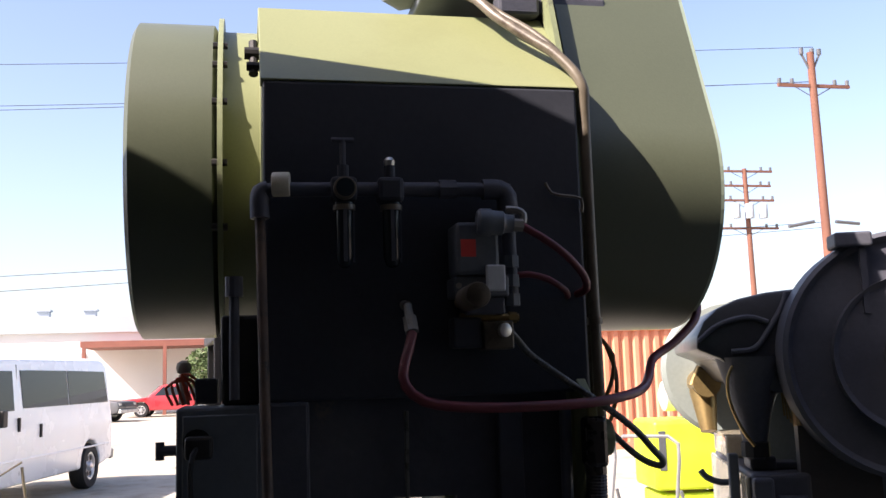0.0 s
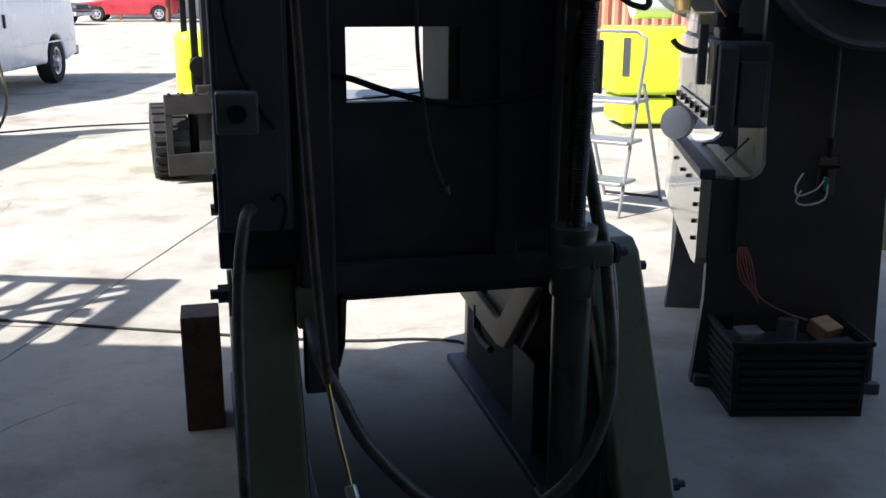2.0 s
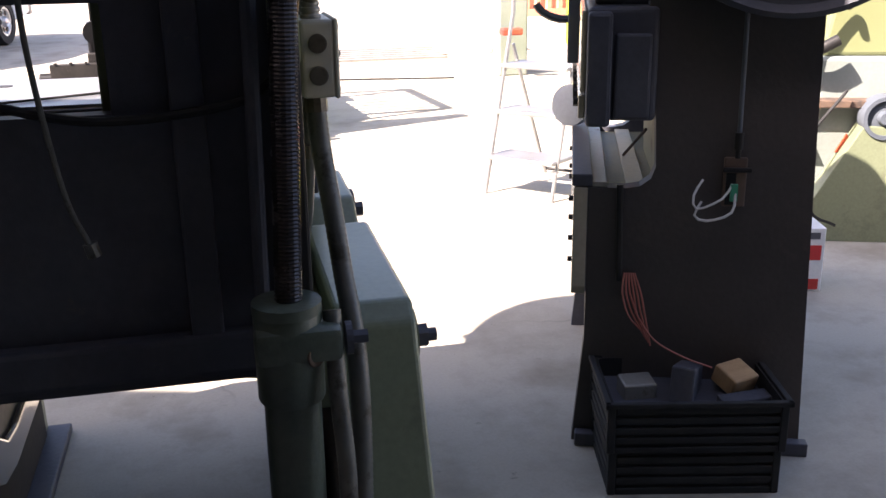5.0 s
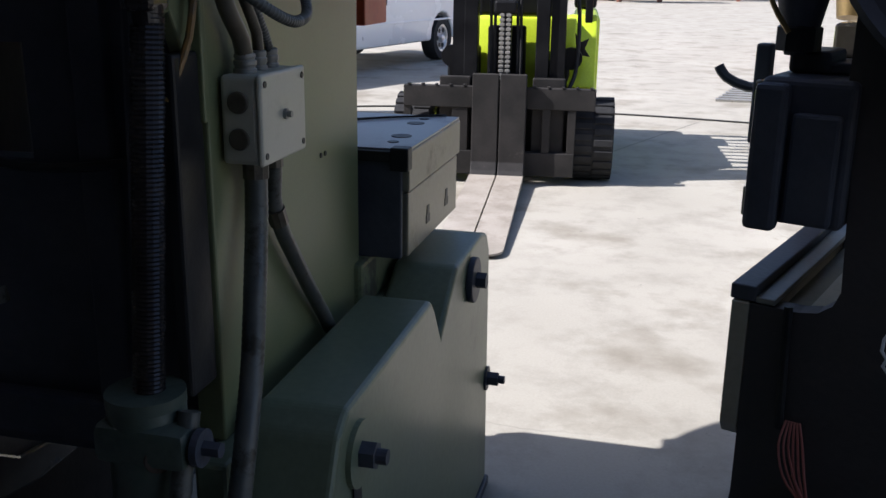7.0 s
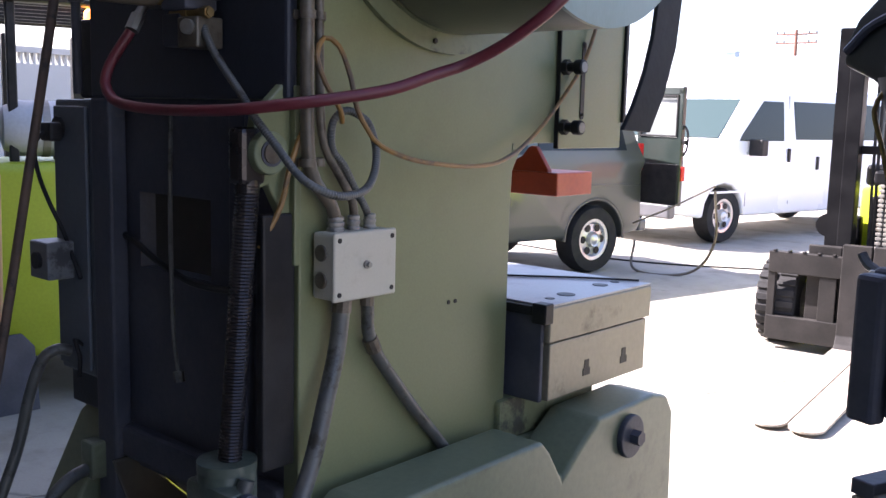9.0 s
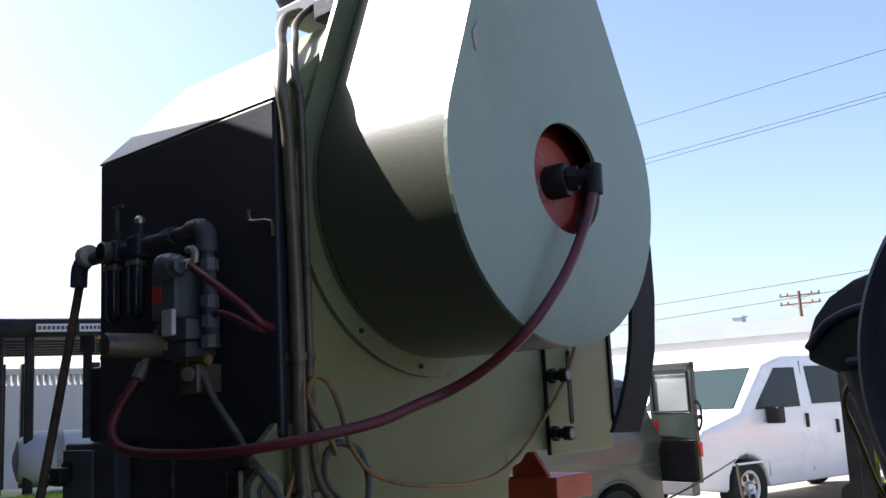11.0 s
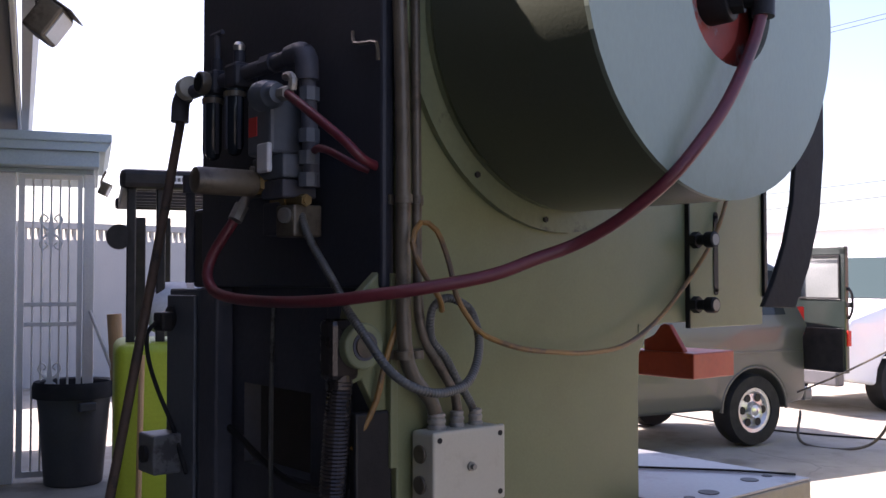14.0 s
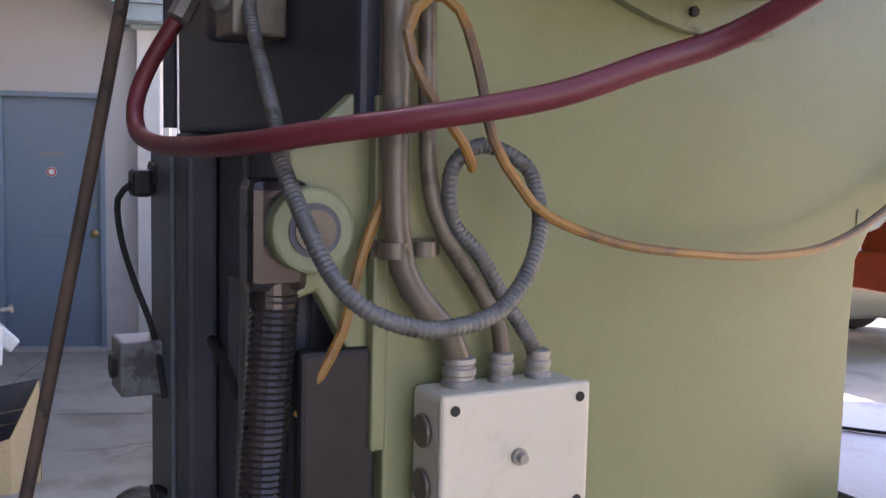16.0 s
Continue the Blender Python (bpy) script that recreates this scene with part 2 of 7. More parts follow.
AMBER = lamp_glow("amber beacon lens", (1.0, 0.32, 0.03), 2.5)
ALU = paint("brushed aluminium", (0.27, 0.27, 0.27), (0.34, 0.34, 0.34), 0.4, 0.7, scale=6, bump=0.05)
WOOD = paint("raw wood block", (0.36, 0.22, 0.11), (0.45, 0.29, 0.15), 0.75, scale=6, bump=0.3, stretch=(1, 6, 1))
PAPER = paint("printed white label", (0.72, 0.72, 0.7), (0.76, 0.76, 0.74), 0.6, scale=8, bump=0)
PLASTIC_GREY = paint("grey plastic bin", (0.050, 0.052, 0.055), (0.065, 0.068, 0.070), 0.6, scale=5, bump=0.1, wear=(0.100, 0.095, 0.090), wear_at=0.66, wear_scale=5)
DISCGREY = paint("grey-green machine enamel", (0.170, 0.196, 0.178), (0.212, 0.238, 0.221), 0.45, scale=3, bump=0.1, wear=(0.111, 0.119, 0.111), wear_at=0.64, wear_scale=4)
BRICKRED = paint("red carton print", (0.55, 0.03, 0.03), (0.5, 0.04, 0.03), 0.6, scale=8, bump=0)
LEAF = paint("dusty green leaves", (0.06, 0.10, 0.03), (0.10, 0.14, 0.05), 0.7, scale=4, bump=0)


def ground_material():
    """Worn concrete yard with stains, cracks and a slightly cooler broad mottle."""
    m = paint("worn yard concrete", (0.30, 0.277, 0.228), (0.36, 0.334, 0.280), 0.88, scale=0.7, bump=0.15, fine=90, wear=(0.222, 0.202, 0.165), wear_at=0.46, wear_scale=2.6, mottle=0.05, soft=0.3)
    n, l = m.node_tree.nodes, m.node_tree.links
    bsdf = n["Principled BSDF"]
    was = bsdf.inputs["Base Color"].links[0].from_socket
    co = n.new("ShaderNodeTexCoord")
    # fine dark crack lines
    warp = n.new("ShaderNodeTexNoise")
    warp.inputs["Scale"].default_value, warp.inputs["Detail"].default_value = 0.9, 5
    l.new(co.outputs["Object"], warp.inputs["Vector"])
    addv = n.new("ShaderNodeVectorMath")
    addv.operation = "MULTIPLY_ADD"
    addv.inputs[1].default_value = (0.9, 0.9, 0)
    l.new(warp.outputs[1], addv.inputs[0])
    l.new(co.outputs["Object"], addv.inputs[2])
    vor = n.new("ShaderNodeTexVoronoi")
    vor.feature = "DISTANCE_TO_EDGE"
    vor.inputs["Scale"].default_value = 0.33
    l.new(addv.outputs[0], vor.inputs["Vector"])
    cr = n.new("ShaderNodeMapRange")
    cr.inputs[1].default_value, cr.inputs[2].default_value, cr.inputs[3].default_value, cr.inputs[4].default_value = 0.0, 0.0032, 0.7, 0.0
    l.new(vor.outputs["Distance"], cr.inputs[0])
    # gate the cracks so that only some of them show
    gate = n.new("ShaderNodeTexNoise")
    gate.inputs["Scale"].default_value = 0.5
    l.new(co.outputs["Object"], gate.inputs["Vector"])
    gm = n.new("ShaderNodeMapRange")
    gm.inputs[1].default_value, gm.inputs[2].default_value = 0.5, 0.6
    l.new(gate.outputs[0], gm.inputs[0])
    both = n.new("ShaderNodeMath")
    both.operation = "MULTIPLY"
    l.new(cr.outputs[0], both.inputs[0])
    l.new(gm.outputs[0], both.inputs[1])
    mx = n.new("ShaderNodeMix")
    mx.data_type = "RGBA"
    mx.inputs[7].default_value = (0.10, 0.095, 0.085, 1)
    l.new(both.outputs[0], mx.inputs[0])
    l.new(was, mx.inputs[6])
    # oil spots
    sp = n.new("ShaderNodeTexNoise")
    sp.inputs["Scale"].default_value, sp.inputs["Detail"].default_value = 1.3, 12
    l.new(co.outputs["Object"], sp.inputs["Vector"])
    sr = n.new("ShaderNodeMapRange")
    sr.inputs[1].default_value, sr.inputs[2].default_value, sr.inputs[4].default_value = 0.54, 0.70, 0.72
    l.new(sp.outputs[0], sr.inputs[0])
    m2 = n.new("ShaderNodeMix")
    m2.data_type = "RGBA"
    m2.inputs[7].default_value = (0.18, 0.155, 0.115, 1)
    l.new(sr.outputs[0], m2.inputs[0])
    l.new(mx.outputs[2], m2.inputs[6])
    # small dark spatters and pits
    dots = n.new("ShaderNodeTexNoise")
    dots.inputs["Scale"].default_value, dots.inputs["Detail"].default_value, dots.inputs["Roughness"].default_value = 11.0, 4, 0.6
    l.new(co.outputs["Object"], dots.inputs["Vector"])
    dr = n.new("ShaderNodeMapRange")
    dr.inputs[1].default_value, dr.inputs[2].default_value, dr.inputs[4].default_value = 0.69, 0.73, 0.55
    l.new(dots.outputs[0], dr.inputs[0])
    m3 = n.new("ShaderNodeMix")
    m3.data_type = "RGBA"
    m3.inputs[7].default_value = (0.13, 0.115, 0.095, 1)
    l.new(dr.outputs[0], m3.inputs[0])
    l.new(m2.outputs[2], m3.inputs[6])
    # dark ragged patch under the press: shade put into the colour, with some oil
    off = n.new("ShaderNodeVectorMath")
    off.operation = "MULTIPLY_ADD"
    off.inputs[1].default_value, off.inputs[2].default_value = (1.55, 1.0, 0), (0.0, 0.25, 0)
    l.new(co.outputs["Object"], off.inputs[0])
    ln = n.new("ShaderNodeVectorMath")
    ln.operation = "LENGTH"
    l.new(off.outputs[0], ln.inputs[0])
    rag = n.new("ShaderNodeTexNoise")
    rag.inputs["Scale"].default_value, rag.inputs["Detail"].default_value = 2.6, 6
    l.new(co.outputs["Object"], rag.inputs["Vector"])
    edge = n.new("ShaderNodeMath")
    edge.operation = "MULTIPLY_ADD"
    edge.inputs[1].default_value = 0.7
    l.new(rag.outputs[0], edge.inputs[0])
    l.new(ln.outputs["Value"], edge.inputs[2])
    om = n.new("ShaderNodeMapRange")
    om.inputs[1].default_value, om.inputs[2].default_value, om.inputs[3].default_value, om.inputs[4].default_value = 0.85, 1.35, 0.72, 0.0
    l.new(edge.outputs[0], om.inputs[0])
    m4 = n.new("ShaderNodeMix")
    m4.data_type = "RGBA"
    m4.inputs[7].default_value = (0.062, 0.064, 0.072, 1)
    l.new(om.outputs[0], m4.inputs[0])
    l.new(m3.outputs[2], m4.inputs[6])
    l.new(m4.outputs[2], bsdf.inputs["Base Color"])
    return m


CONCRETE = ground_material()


# ---- mesh helpers ----
def thing(name, label, category, m=None, group="", kind=""):
    ob = new(name)
    ob.empty_display_size = 0.2
    if m is not None:
        ob.matrix_basis = m
    return tagged(ob, label, category, group, kind)


def part(name, bm, material, parent=None, label="", smooth=False, sharp=40):
    me = bpy.data.meshes.new(name)
    bmesh.ops.recalc_face_normals(bm, faces=bm.faces)
    bm.to_mesh(me)
    bm.free()
    if smooth:
        me.shade_smooth()
        me.set_sharp_from_angle(angle=radians(sharp))
    me.materials.append(material)
    ob = new(name, me)
    if parent is not None:
        ob.parent = parent
    if label:
        ob["label"] = label
    return ob


def bevel_all(bm, w, seg=2):
    if w > 0:
        bmesh.ops.bevel(bm, geom=bm.edges[:], offset=w, segments=seg, affect="EDGES", profile=0.5, clamp_overlap=True)
    return bm


def box(x0, x1, y0, y1, z0, z1, bev=0.0, seg=2):
    bm = bmesh.new()
    bmesh.ops.create_cube(bm, size=1, matrix=Matrix.Translation(((x0 + x1) / 2, (y0 + y1) / 2, (z0 + z1) / 2)) @ Matrix.Diagonal((abs(x1 - x0), abs(y1 - y0), abs(z1 - z0), 1)))
    return bevel_all(bm, bev, seg)


def prism(poly, axis, a, b, bev=0.0, seg=2):
    """A polygon given in the two other axes (in order), pushed along axis from a to b."""
    bm = bmesh.new()

    def put(p, v):
        q = list(p)
        q.insert("xyz".index(axis), v)
        return bm.verts.new(q)
    lo, hi = [put(p, a) for p in poly], [put(p, b) for p in poly]
    bm.faces.new(lo)
    bm.faces.new(hi[::-1])
    k = len(poly)
    for i in range(k):
        bm.faces.new((lo[i], hi[i], hi[(i + 1) % k], lo[(i + 1) % k]))
    bmesh.ops.recalc_face_normals(bm, faces=bm.faces)
    return bevel_all(bm, bev, seg)


def plate_hole(outer, holes, axis, a, b):
    """A flat plate with holes: outlines in the two other axes."""
    bm = bmesh.new()
    edges = []

    def put(p):
        q = list(p)
        q.insert("xyz".index(axis), a)
        return bm.verts.new(q)
    for loop in (outer, *holes):
        vs = [put(p) for p in loop]
        edges += [bm.edges.new((vs[i], vs[(i + 1) % len(vs)])) for i in range(len(vs))]
    got = bmesh.ops.triangle_fill(bm, edges=edges, use_beauty=True)
    faces = [f for f in got["geom"] if isinstance(f, bmesh.types.BMFace)]
    ext = bmesh.ops.extrude_face_region(bm, geom=faces)
    d = Vector((0, 0, 0))
    d["xyz".index(axis)] = b - a
    bmesh.ops.translate(bm, verts=[g for g in ext["geom"] if isinstance(g, bmesh.types.BMVert)], vec=d)
    bmesh.ops.recalc_face_normals(bm, faces=bm.faces)
    return bm


def cyl(p, q, r, seg=20, r2=None, bev=0.0):
    p, q = Vector(p), Vector(q)
    d = q - p
    bm = bmesh.new()
    bmesh.ops.create_cone(bm, cap_ends=True, segments=seg, radius1=r, radius2=r if r2 is None else r2, depth=d.length)
    if bev:
        rim = [e for e in bm.edges if len(e.link_faces) == 2 and any(len(f.verts) > 4 for f in e.link_faces)]
        bmesh.ops.bevel(bm, geom=rim, offset=bev, segments=2, affect="EDGES", profile=0.5)
    bm.transform(Matrix.Translation((p + q) / 2) @ d.to_track_quat("Z", "Y").to_matrix().to_4x4())
    return bm


def smooth_path(pts, step=0.02):
    """Catmull-Rom through the points."""
    P = [Vector(p) for p in pts]
    P = [2 * P[0] - P[1], *P, 2 * P[-1] - P[-2]]
    out = []
    for i in range(1, len(P) - 2):
        a, b, c, d = P[i - 1:i + 3]
        k = max(2, int((c - b).length / step))
        for j in range(k):
            t = j / k
            out.append(0.5 * (2 * b + (c - a) * t + (2 * a - 5 * b + 4 * c - d) * t * t + (3 * b - a - 3 * c + d) * t ** 3))
    return out + [P[-2]]


def tube(pts, r, seg=10, step=0.02, ribs=0.0, smooth=True):
    """A round tube along points; ribs: every second ring stands out by that share of the radius."""
    path = smooth_path(pts, step) if smooth else [Vector(p) for p in pts]
    bm = bmesh.new()
    up = Vector((0.31, 0.17, 0.93))
    rings = []
    for i, p in enumerate(path):
        d = (path[min(i + 1, len(path) - 1)] - path[max(i - 1, 0)]).normalized()
        side = d.cross(up)
        if side.length < 0.05:
            side = d.cross(Vector((1, 0, 0)))
        side.normalize()
        up = side.cross(d).normalized()
        rad = r * (1 + (ribs if i % 2 else 0))
        rings.append([bm.verts.new(p + rad * (math.cos(2 * math.pi * k / seg) * side + math.sin(2 * math.pi * k / seg) * up)) for k in range(seg)])
    for a, b in zip(rings, rings[1:]):
        for k in range(seg):
            bm.faces.new((a[k], a[(k + 1) % seg], b[(k + 1) % seg], b[k]))
    bm.faces.new(rings[0][::-1])
    bm.faces.new(rings[-1])
    return bm


def lathe(profile, origin, axis, seg=32, caps=True):
    """Turns (radius, distance along the axis) pairs round the axis."""
    bm = bmesh.new()
    rot = Vector(axis).to_track_quat("Z", "Y").to_matrix().to_4x4()
    m = Matrix.Translation(origin) @ rot
    rings = [[bm.verts.new(m @ Vector((r * math.cos(2 * math.pi * k / seg), r * math.sin(2 * math.pi * k / seg), h))) for k in range(seg)] for r, h in profile]
    for a, b in zip(rings, rings[1:]):
        for k in range(seg):
            bm.faces.new((a[k], a[(k + 1) % seg], b[(k + 1) % seg], b[k]))
    if caps:
        bm.faces.new(rings[0][::-1])
        bm.faces.new(rings[-1])
    return bm


def join(*bms):
    out = bmesh.new()
    for b in bms:
        me = bpy.data.meshes.new("tmp")
        b.to_mesh(me)
        b.free()
        out.from_mesh(me)
        bpy.data.meshes.remove(me)
    return out


def moved(bm, m):
    bm.transform(m)
    return bm


def arc(cy, cz, r, a0, a1, k=16):
    return [(cy + r * math.cos(radians(a0 + (a1 - a0) * i / k)), cz + r * math.sin(radians(a0 + (a1 - a0) * i / k))) for i in range(k + 1)]


def hull2(c1, r1, c2, r2, k=20):
    """Outline of two circles held in one belt, the first below the second."""
    (y1, z1), (y2, z2) = c1, c2
    base = math.degrees(math.atan2(z2 - z1, y2 - y1))
    off = math.degrees(math.acos((r1 - r2) / math.hypot(y2 - y1, z2 - z1)))
    return arc(y1, z1, r1, base + off, base + 360 - off, k * 2) + arc(y2, z2, r2, base - off, base + off, k)


def nut(p, d, r=0.02, length=0.03, washer=0.032):
    """A hexagon nut with washer and stud end, along d from p."""
    p, d = Vector(p), Vector(d).normalized()
    return join(cyl(p, p + d * 0.006, washer, 20), cyl(p + d * 0.006, p + d * (0.006 + length * 0.7), r, 6), cyl(p + d * 0.02, p + d * (0.008 + length * 1.1), r * 0.55, 12))

# ---- ground ----
gbm = bmesh.new()
bmesh.ops.create_grid(gbm, x_segments=8, y_segments=8, size=400)
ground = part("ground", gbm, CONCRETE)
tagged(ground, "worn pale concrete yard with oil spots and cracks", "ground", kind="structure")
JOINT = paint("dirt-filled slab joint", (0.07, 0.065, 0.055), (0.12, 0.11, 0.09), 0.95, scale=9, bump=0.4)


def slab_joint(p, q, w=0.008):
    p, q = Vector((*p, 0)), Vector((*q, 0))
    d = (q - p).normalized()
    s = Vector((-d.y, d.x, 0)) * w / 2
    bm = bmesh.new()
    n = max(2, int((q - p).length / 0.35))
    row = []
    for i in range(n + 1):
        c = p + (q - p) * i / n + s * random.uniform(-1.2, 1.2)
        k = random.uniform(0.5, 1.4)
        row.append((bm.verts.new(c - s * k + Vector((0, 0, 0.003))), bm.verts.new(c + s * k + Vector((0, 0, 0.003)))))
    for a, b in zip(row, row[1:]):
        bm.faces.new((a[0], b[0], b[1], a[1]))
    return part("slab_joint", bm, JOINT, ground)


# ---- workshop building, wing and door wall ----
BW, BN = Vector((0.942, -0.335, 0)).normalized(), Vector((0.335, 0.942, 0)).normalized()
BLD = Matrix(((BW.x, BN.x, 0, -7.2), (BW.y, BN.y, 0, -0.05), (0, 0, 1, 0), (0, 0, 0, 1)))


def rect(a0, a1, b0, b1):
    return [(a0, b0), (a1, b0), (a1, b1), (a0, b1)]


def placed(ob, m=BLD):
    ob.matrix_basis = m
    return ob


wall_west = placed(part("wall_west", plate_hole(rect(-0.2, 1.16, 0, 3.2), [rect(0.06, 0.89, 0.0005, 2.11)], "x", -0.22, 0), STUCCO))
tagged(wall_west, "grey stucco workshop wall with a blue door", "wall", kind="structure")
wall_south = placed(part("wall_south", plate_hole(rect(0.0, 16.5, 0, 3.4), [rect(0.5, 2.75, 0.0005, 2.32), rect(3.7, 12.2, 0.0005, 3.05)], "y", -0.25, 0), CONCRETE_WALL))
tagged(wall_south, "beige stucco workshop wall with wide openings", "wall", kind="structure")
# alcove with a blue door and the edge of a roll-up shutter
alc = placed(part("wall_alcove", join(box(0.3, 2.9, -0.85, -0.8, 0, 2.6), box(0.45, 0.5, -0.8, -0.25, 0, 2.5), box(2.75, 2.8, -0.8, -0.25, 0, 2.5), box(0.45, 2.8, -0.8, -0.25, 2.32, 2.4)), STUCCO))
tagged(alc, "recess in the beige wall", "wall", kind="structure")
trim = placed(part("trim", join(box(0.5, 0.56, -0.3, 0.012, 0, 2.32, 0.004), box(0.5, 2.75, -0.3, 0.012, 2.26, 2.32, 0.004)), BLUETRIM))
tagged(trim, "pale blue painted opening frame", "trim", kind="structure")
d2 = thing("door_2", "plain pale blue door inside the recess", "door", BLD, kind="structure")
part("door_leaf", box(0.66, 1.30, -0.2, -0.155, 0.01, 2.02, 0.004), paint("light blue door paint", (0.115, 0.15, 0.185), (0.135, 0.17, 0.205), 0.45, scale=2, bump=0.05), d2)
part("door_frame", join(box(0.59, 0.66, -0.24, -0.1, 0, 2.1, 0.004), box(0.59, 1.36, -0.24, -0.1, 2.03, 2.1, 0.004), box(1.30, 1.36, -0.24, -0.1, 0, 2.03, 0.004)), BLUETRIM, d2)
shutter = thing("roll_up_shutter", "pale grey-blue ribbed steel roll-up shutter", "shutter", BLD, kind="structure")
for i in range(26):
    part("slat", box(1.365, 2.75, -0.19 - 0.012 * (i % 2), -0.15, 0.02 + i * 0.088, 0.02 + i * 0.088 + 0.08, 0.006, 1), SHUTTERBLUE, shutter)
door_1 = thing("door_1", "closed slate blue steel door with round sticker", "door", BLD, kind="structure")
part("door_leaf", box(-0.10, -0.06, 0.10, 0.85, 0.03, 2.07, 0.003), BLUEDOOR, door_1)
part("door_frame", join(box(-0.14, 0.012, 0.06, 0.10, 0, 2.11, 0.004), box(-0.14, 0.012, 0.85, 0.89, 0, 2.11, 0.004), box(-0.14, 0.012, 0.10, 0.85, 2.07, 2.11, 0.004)), BLUEDOOR, door_1)
part("sill", box(-0.14, 0.06, 0.06, 0.89, 0.0, 0.03, 0.004), CONCRETE_WALL, door_1, "worn concrete sill")
knob = part("knob", lathe([(0.012, 0), (0.012, 0.03), (0.03, 0.04), (0.032, 0.06), (0.018, 0.07)], (-0.06, 0.80, 0.97), (1, 0, 0), 20), BRASS, door_1, "brass door knob", True)
part("lock", cyl((-0.06, 0.80, 1.20), (-0.045, 0.80, 1.20), 0.022, 18), STEEL_DULL, door_1, "round steel lock")
part("sticker", cyl((-0.06, 0.46, 1.47), (-0.057, 0.46, 1.47), 0.04, 24), PAPER, door_1, "round white and red sticker")
part("sticker_ring", join(*[box(-0.057, -0.055, 0.46 + 0.03 * math.cos(a) - 0.006, 0.46 + 0.03 * math.cos(a) + 0.006, 1.47 + 0.03 * math.sin(a) - 0.006, 1.47 + 0.03 * math.sin(a) + 0.006) for a in [i * 0.35 for i in range(18)]]), BRICKRED, door_1)
part("sign_bar", box(-0.06, -0.0575, 0.38, 0.56, 1.60, 1.625), STEEL_DULL, door_1, "small faded sign strip")
part("mail_slot", join(box(-0.06, -0.052, 0.36, 0.58, 0.95, 1.0, 0.004)), BLUEDOOR, door_1, "painted mail slot flap")
# sloping soffit and roof over the yard side
def skewed(bm, a, k):
    """Sets what lies past the wall line to run along the eave, which leaves the wall at a slight angle."""
    for v in bm.verts:
        if v.co.y > 1.0:
            v.co.y += a - 1.5 + k * v.co.x
    return bm


SOFFIT = paint("painted soffit boards", (0.216, 0.196, 0.180), (0.248, 0.228, 0.208), 0.8, scale=2, bump=0.2, stretch=(0.3, 4, 1))
# unseen upper slope is raised steeply to keep sky light off the press
roof = placed(part("roof", skewed(prism([(-6.0, 3.3), (0.0, 3.15), (1.5, 3.10), (1.5, 3.24), (0.0, 4.05), (-6.0, 8.0)], "x", -4.0, 15.0), 1.33, 0.055), SOFFIT))
tagged(roof, "sloping roof with boarded soffit", "roof", kind="structure")
fascia = placed(part("trim_fascia", skewed(box(-4.0, 15.0, 1.5, 1.53, 3.07, 3.25, 0.006), 1.335, 0.055), WHITETRIM))
tagged(fascia, "white fascia board along the eave", "trim", kind="structure")
gutter = placed(part("trim_gutter", skewed(prism([(1.50, 3.11), (1.56, 3.11), (1.60, 3.23), (1.50, 3.23)], "x", -4.0, 15.0), 1.37, 0.062), paint("grey gutter paint", (0.30, 0.31, 0.32), (0.35, 0.36, 0.37), 0.5, scale=3, bump=0.1)))
tagged(gutter, "grey metal gutter along the eave", "gutter", kind="structure")
# unseen walls, coloured dark so less light bounces onto the rear cover
inner = placed(part("wall_inner", join(box(3.0, 3.2, -6, -0.25, 0, 3.6), box(12.4, 12.6, -6, -0.25, 0, 3.6), box(3.0, 12.6, -6.2, -6, 0, 3.9)), paint("dark unseen workshop wall", (0.07, 0.065, 0.06), (0.11, 0.10, 0.09), 0.9, scale=1.2, bump=0.2)))
tagged(inner, "unseen workshop inside walls, darkened to cut bounce light", "wall", kind="structure")
# portico with security gate
por = thing("portico", "small flat porch roof with white posts and blue trim", "porch", BLD, kind="structure")
part("porch_roof", join(box(-1.6, 0.42, 0.98, 2.10, 2.86, 2.94, 0.012), prism([(1.02, 2.79), (2.05, 2.79), (2.09, 2.86), (0.99, 2.86)], "x", -1.6, 0.40), box(-1.6, 0.36, 1.06, 2.00, 2.66, 2.79, 0.008)), BLUETRIM, por)
part("porch_beam", box(0.06, 0.14, 1.12, 1.96, 2.62, 2.66, 0.005), BLUETRIM, por)
part("post", box(0.03, 0.12, 1.16, 1.34, 0.0, 2.62, 0.008), WHITETRIM, por, "white board post")
part("post", box(0.03, 0.12, 1.88, 1.97, 0.0, 2.62, 0.008), WHITETRIM, por, "white board post")
part("side_panel", box(-1.5, 0.0, 1.2, 1.24, 0.0, 2.65, 0.004), STUCCO, por)
gate = thing("security_gate", "white wrought iron security gate with scroll ornament", "gate", BLD)
part("gate_frame", join(box(0.06, 0.10, 1.36, 1.41, 0.04, 2.61), box(0.06, 0.10, 1.83, 1.87, 0.04, 2.61), box(0.06, 0.10, 1.41, 1.83, 2.57, 2.61), box(0.06, 0.10, 1.41, 1.83, 0.04, 0.09)), WHITETRIM, gate)
for z in (1.50, 1.33):
    part("gate_rail", box(0.065, 0.095, 1.412, 1.828, z - 0.018, z + 0.018, 0.003), WHITETRIM, gate)
for i in range(5):
    part("bar", cyl((0.08, 1.478 + i * 0.071, 0.09), (0.08, 1.478 + i * 0.071, 2.57), 0.009, 8), WHITETRIM, gate)
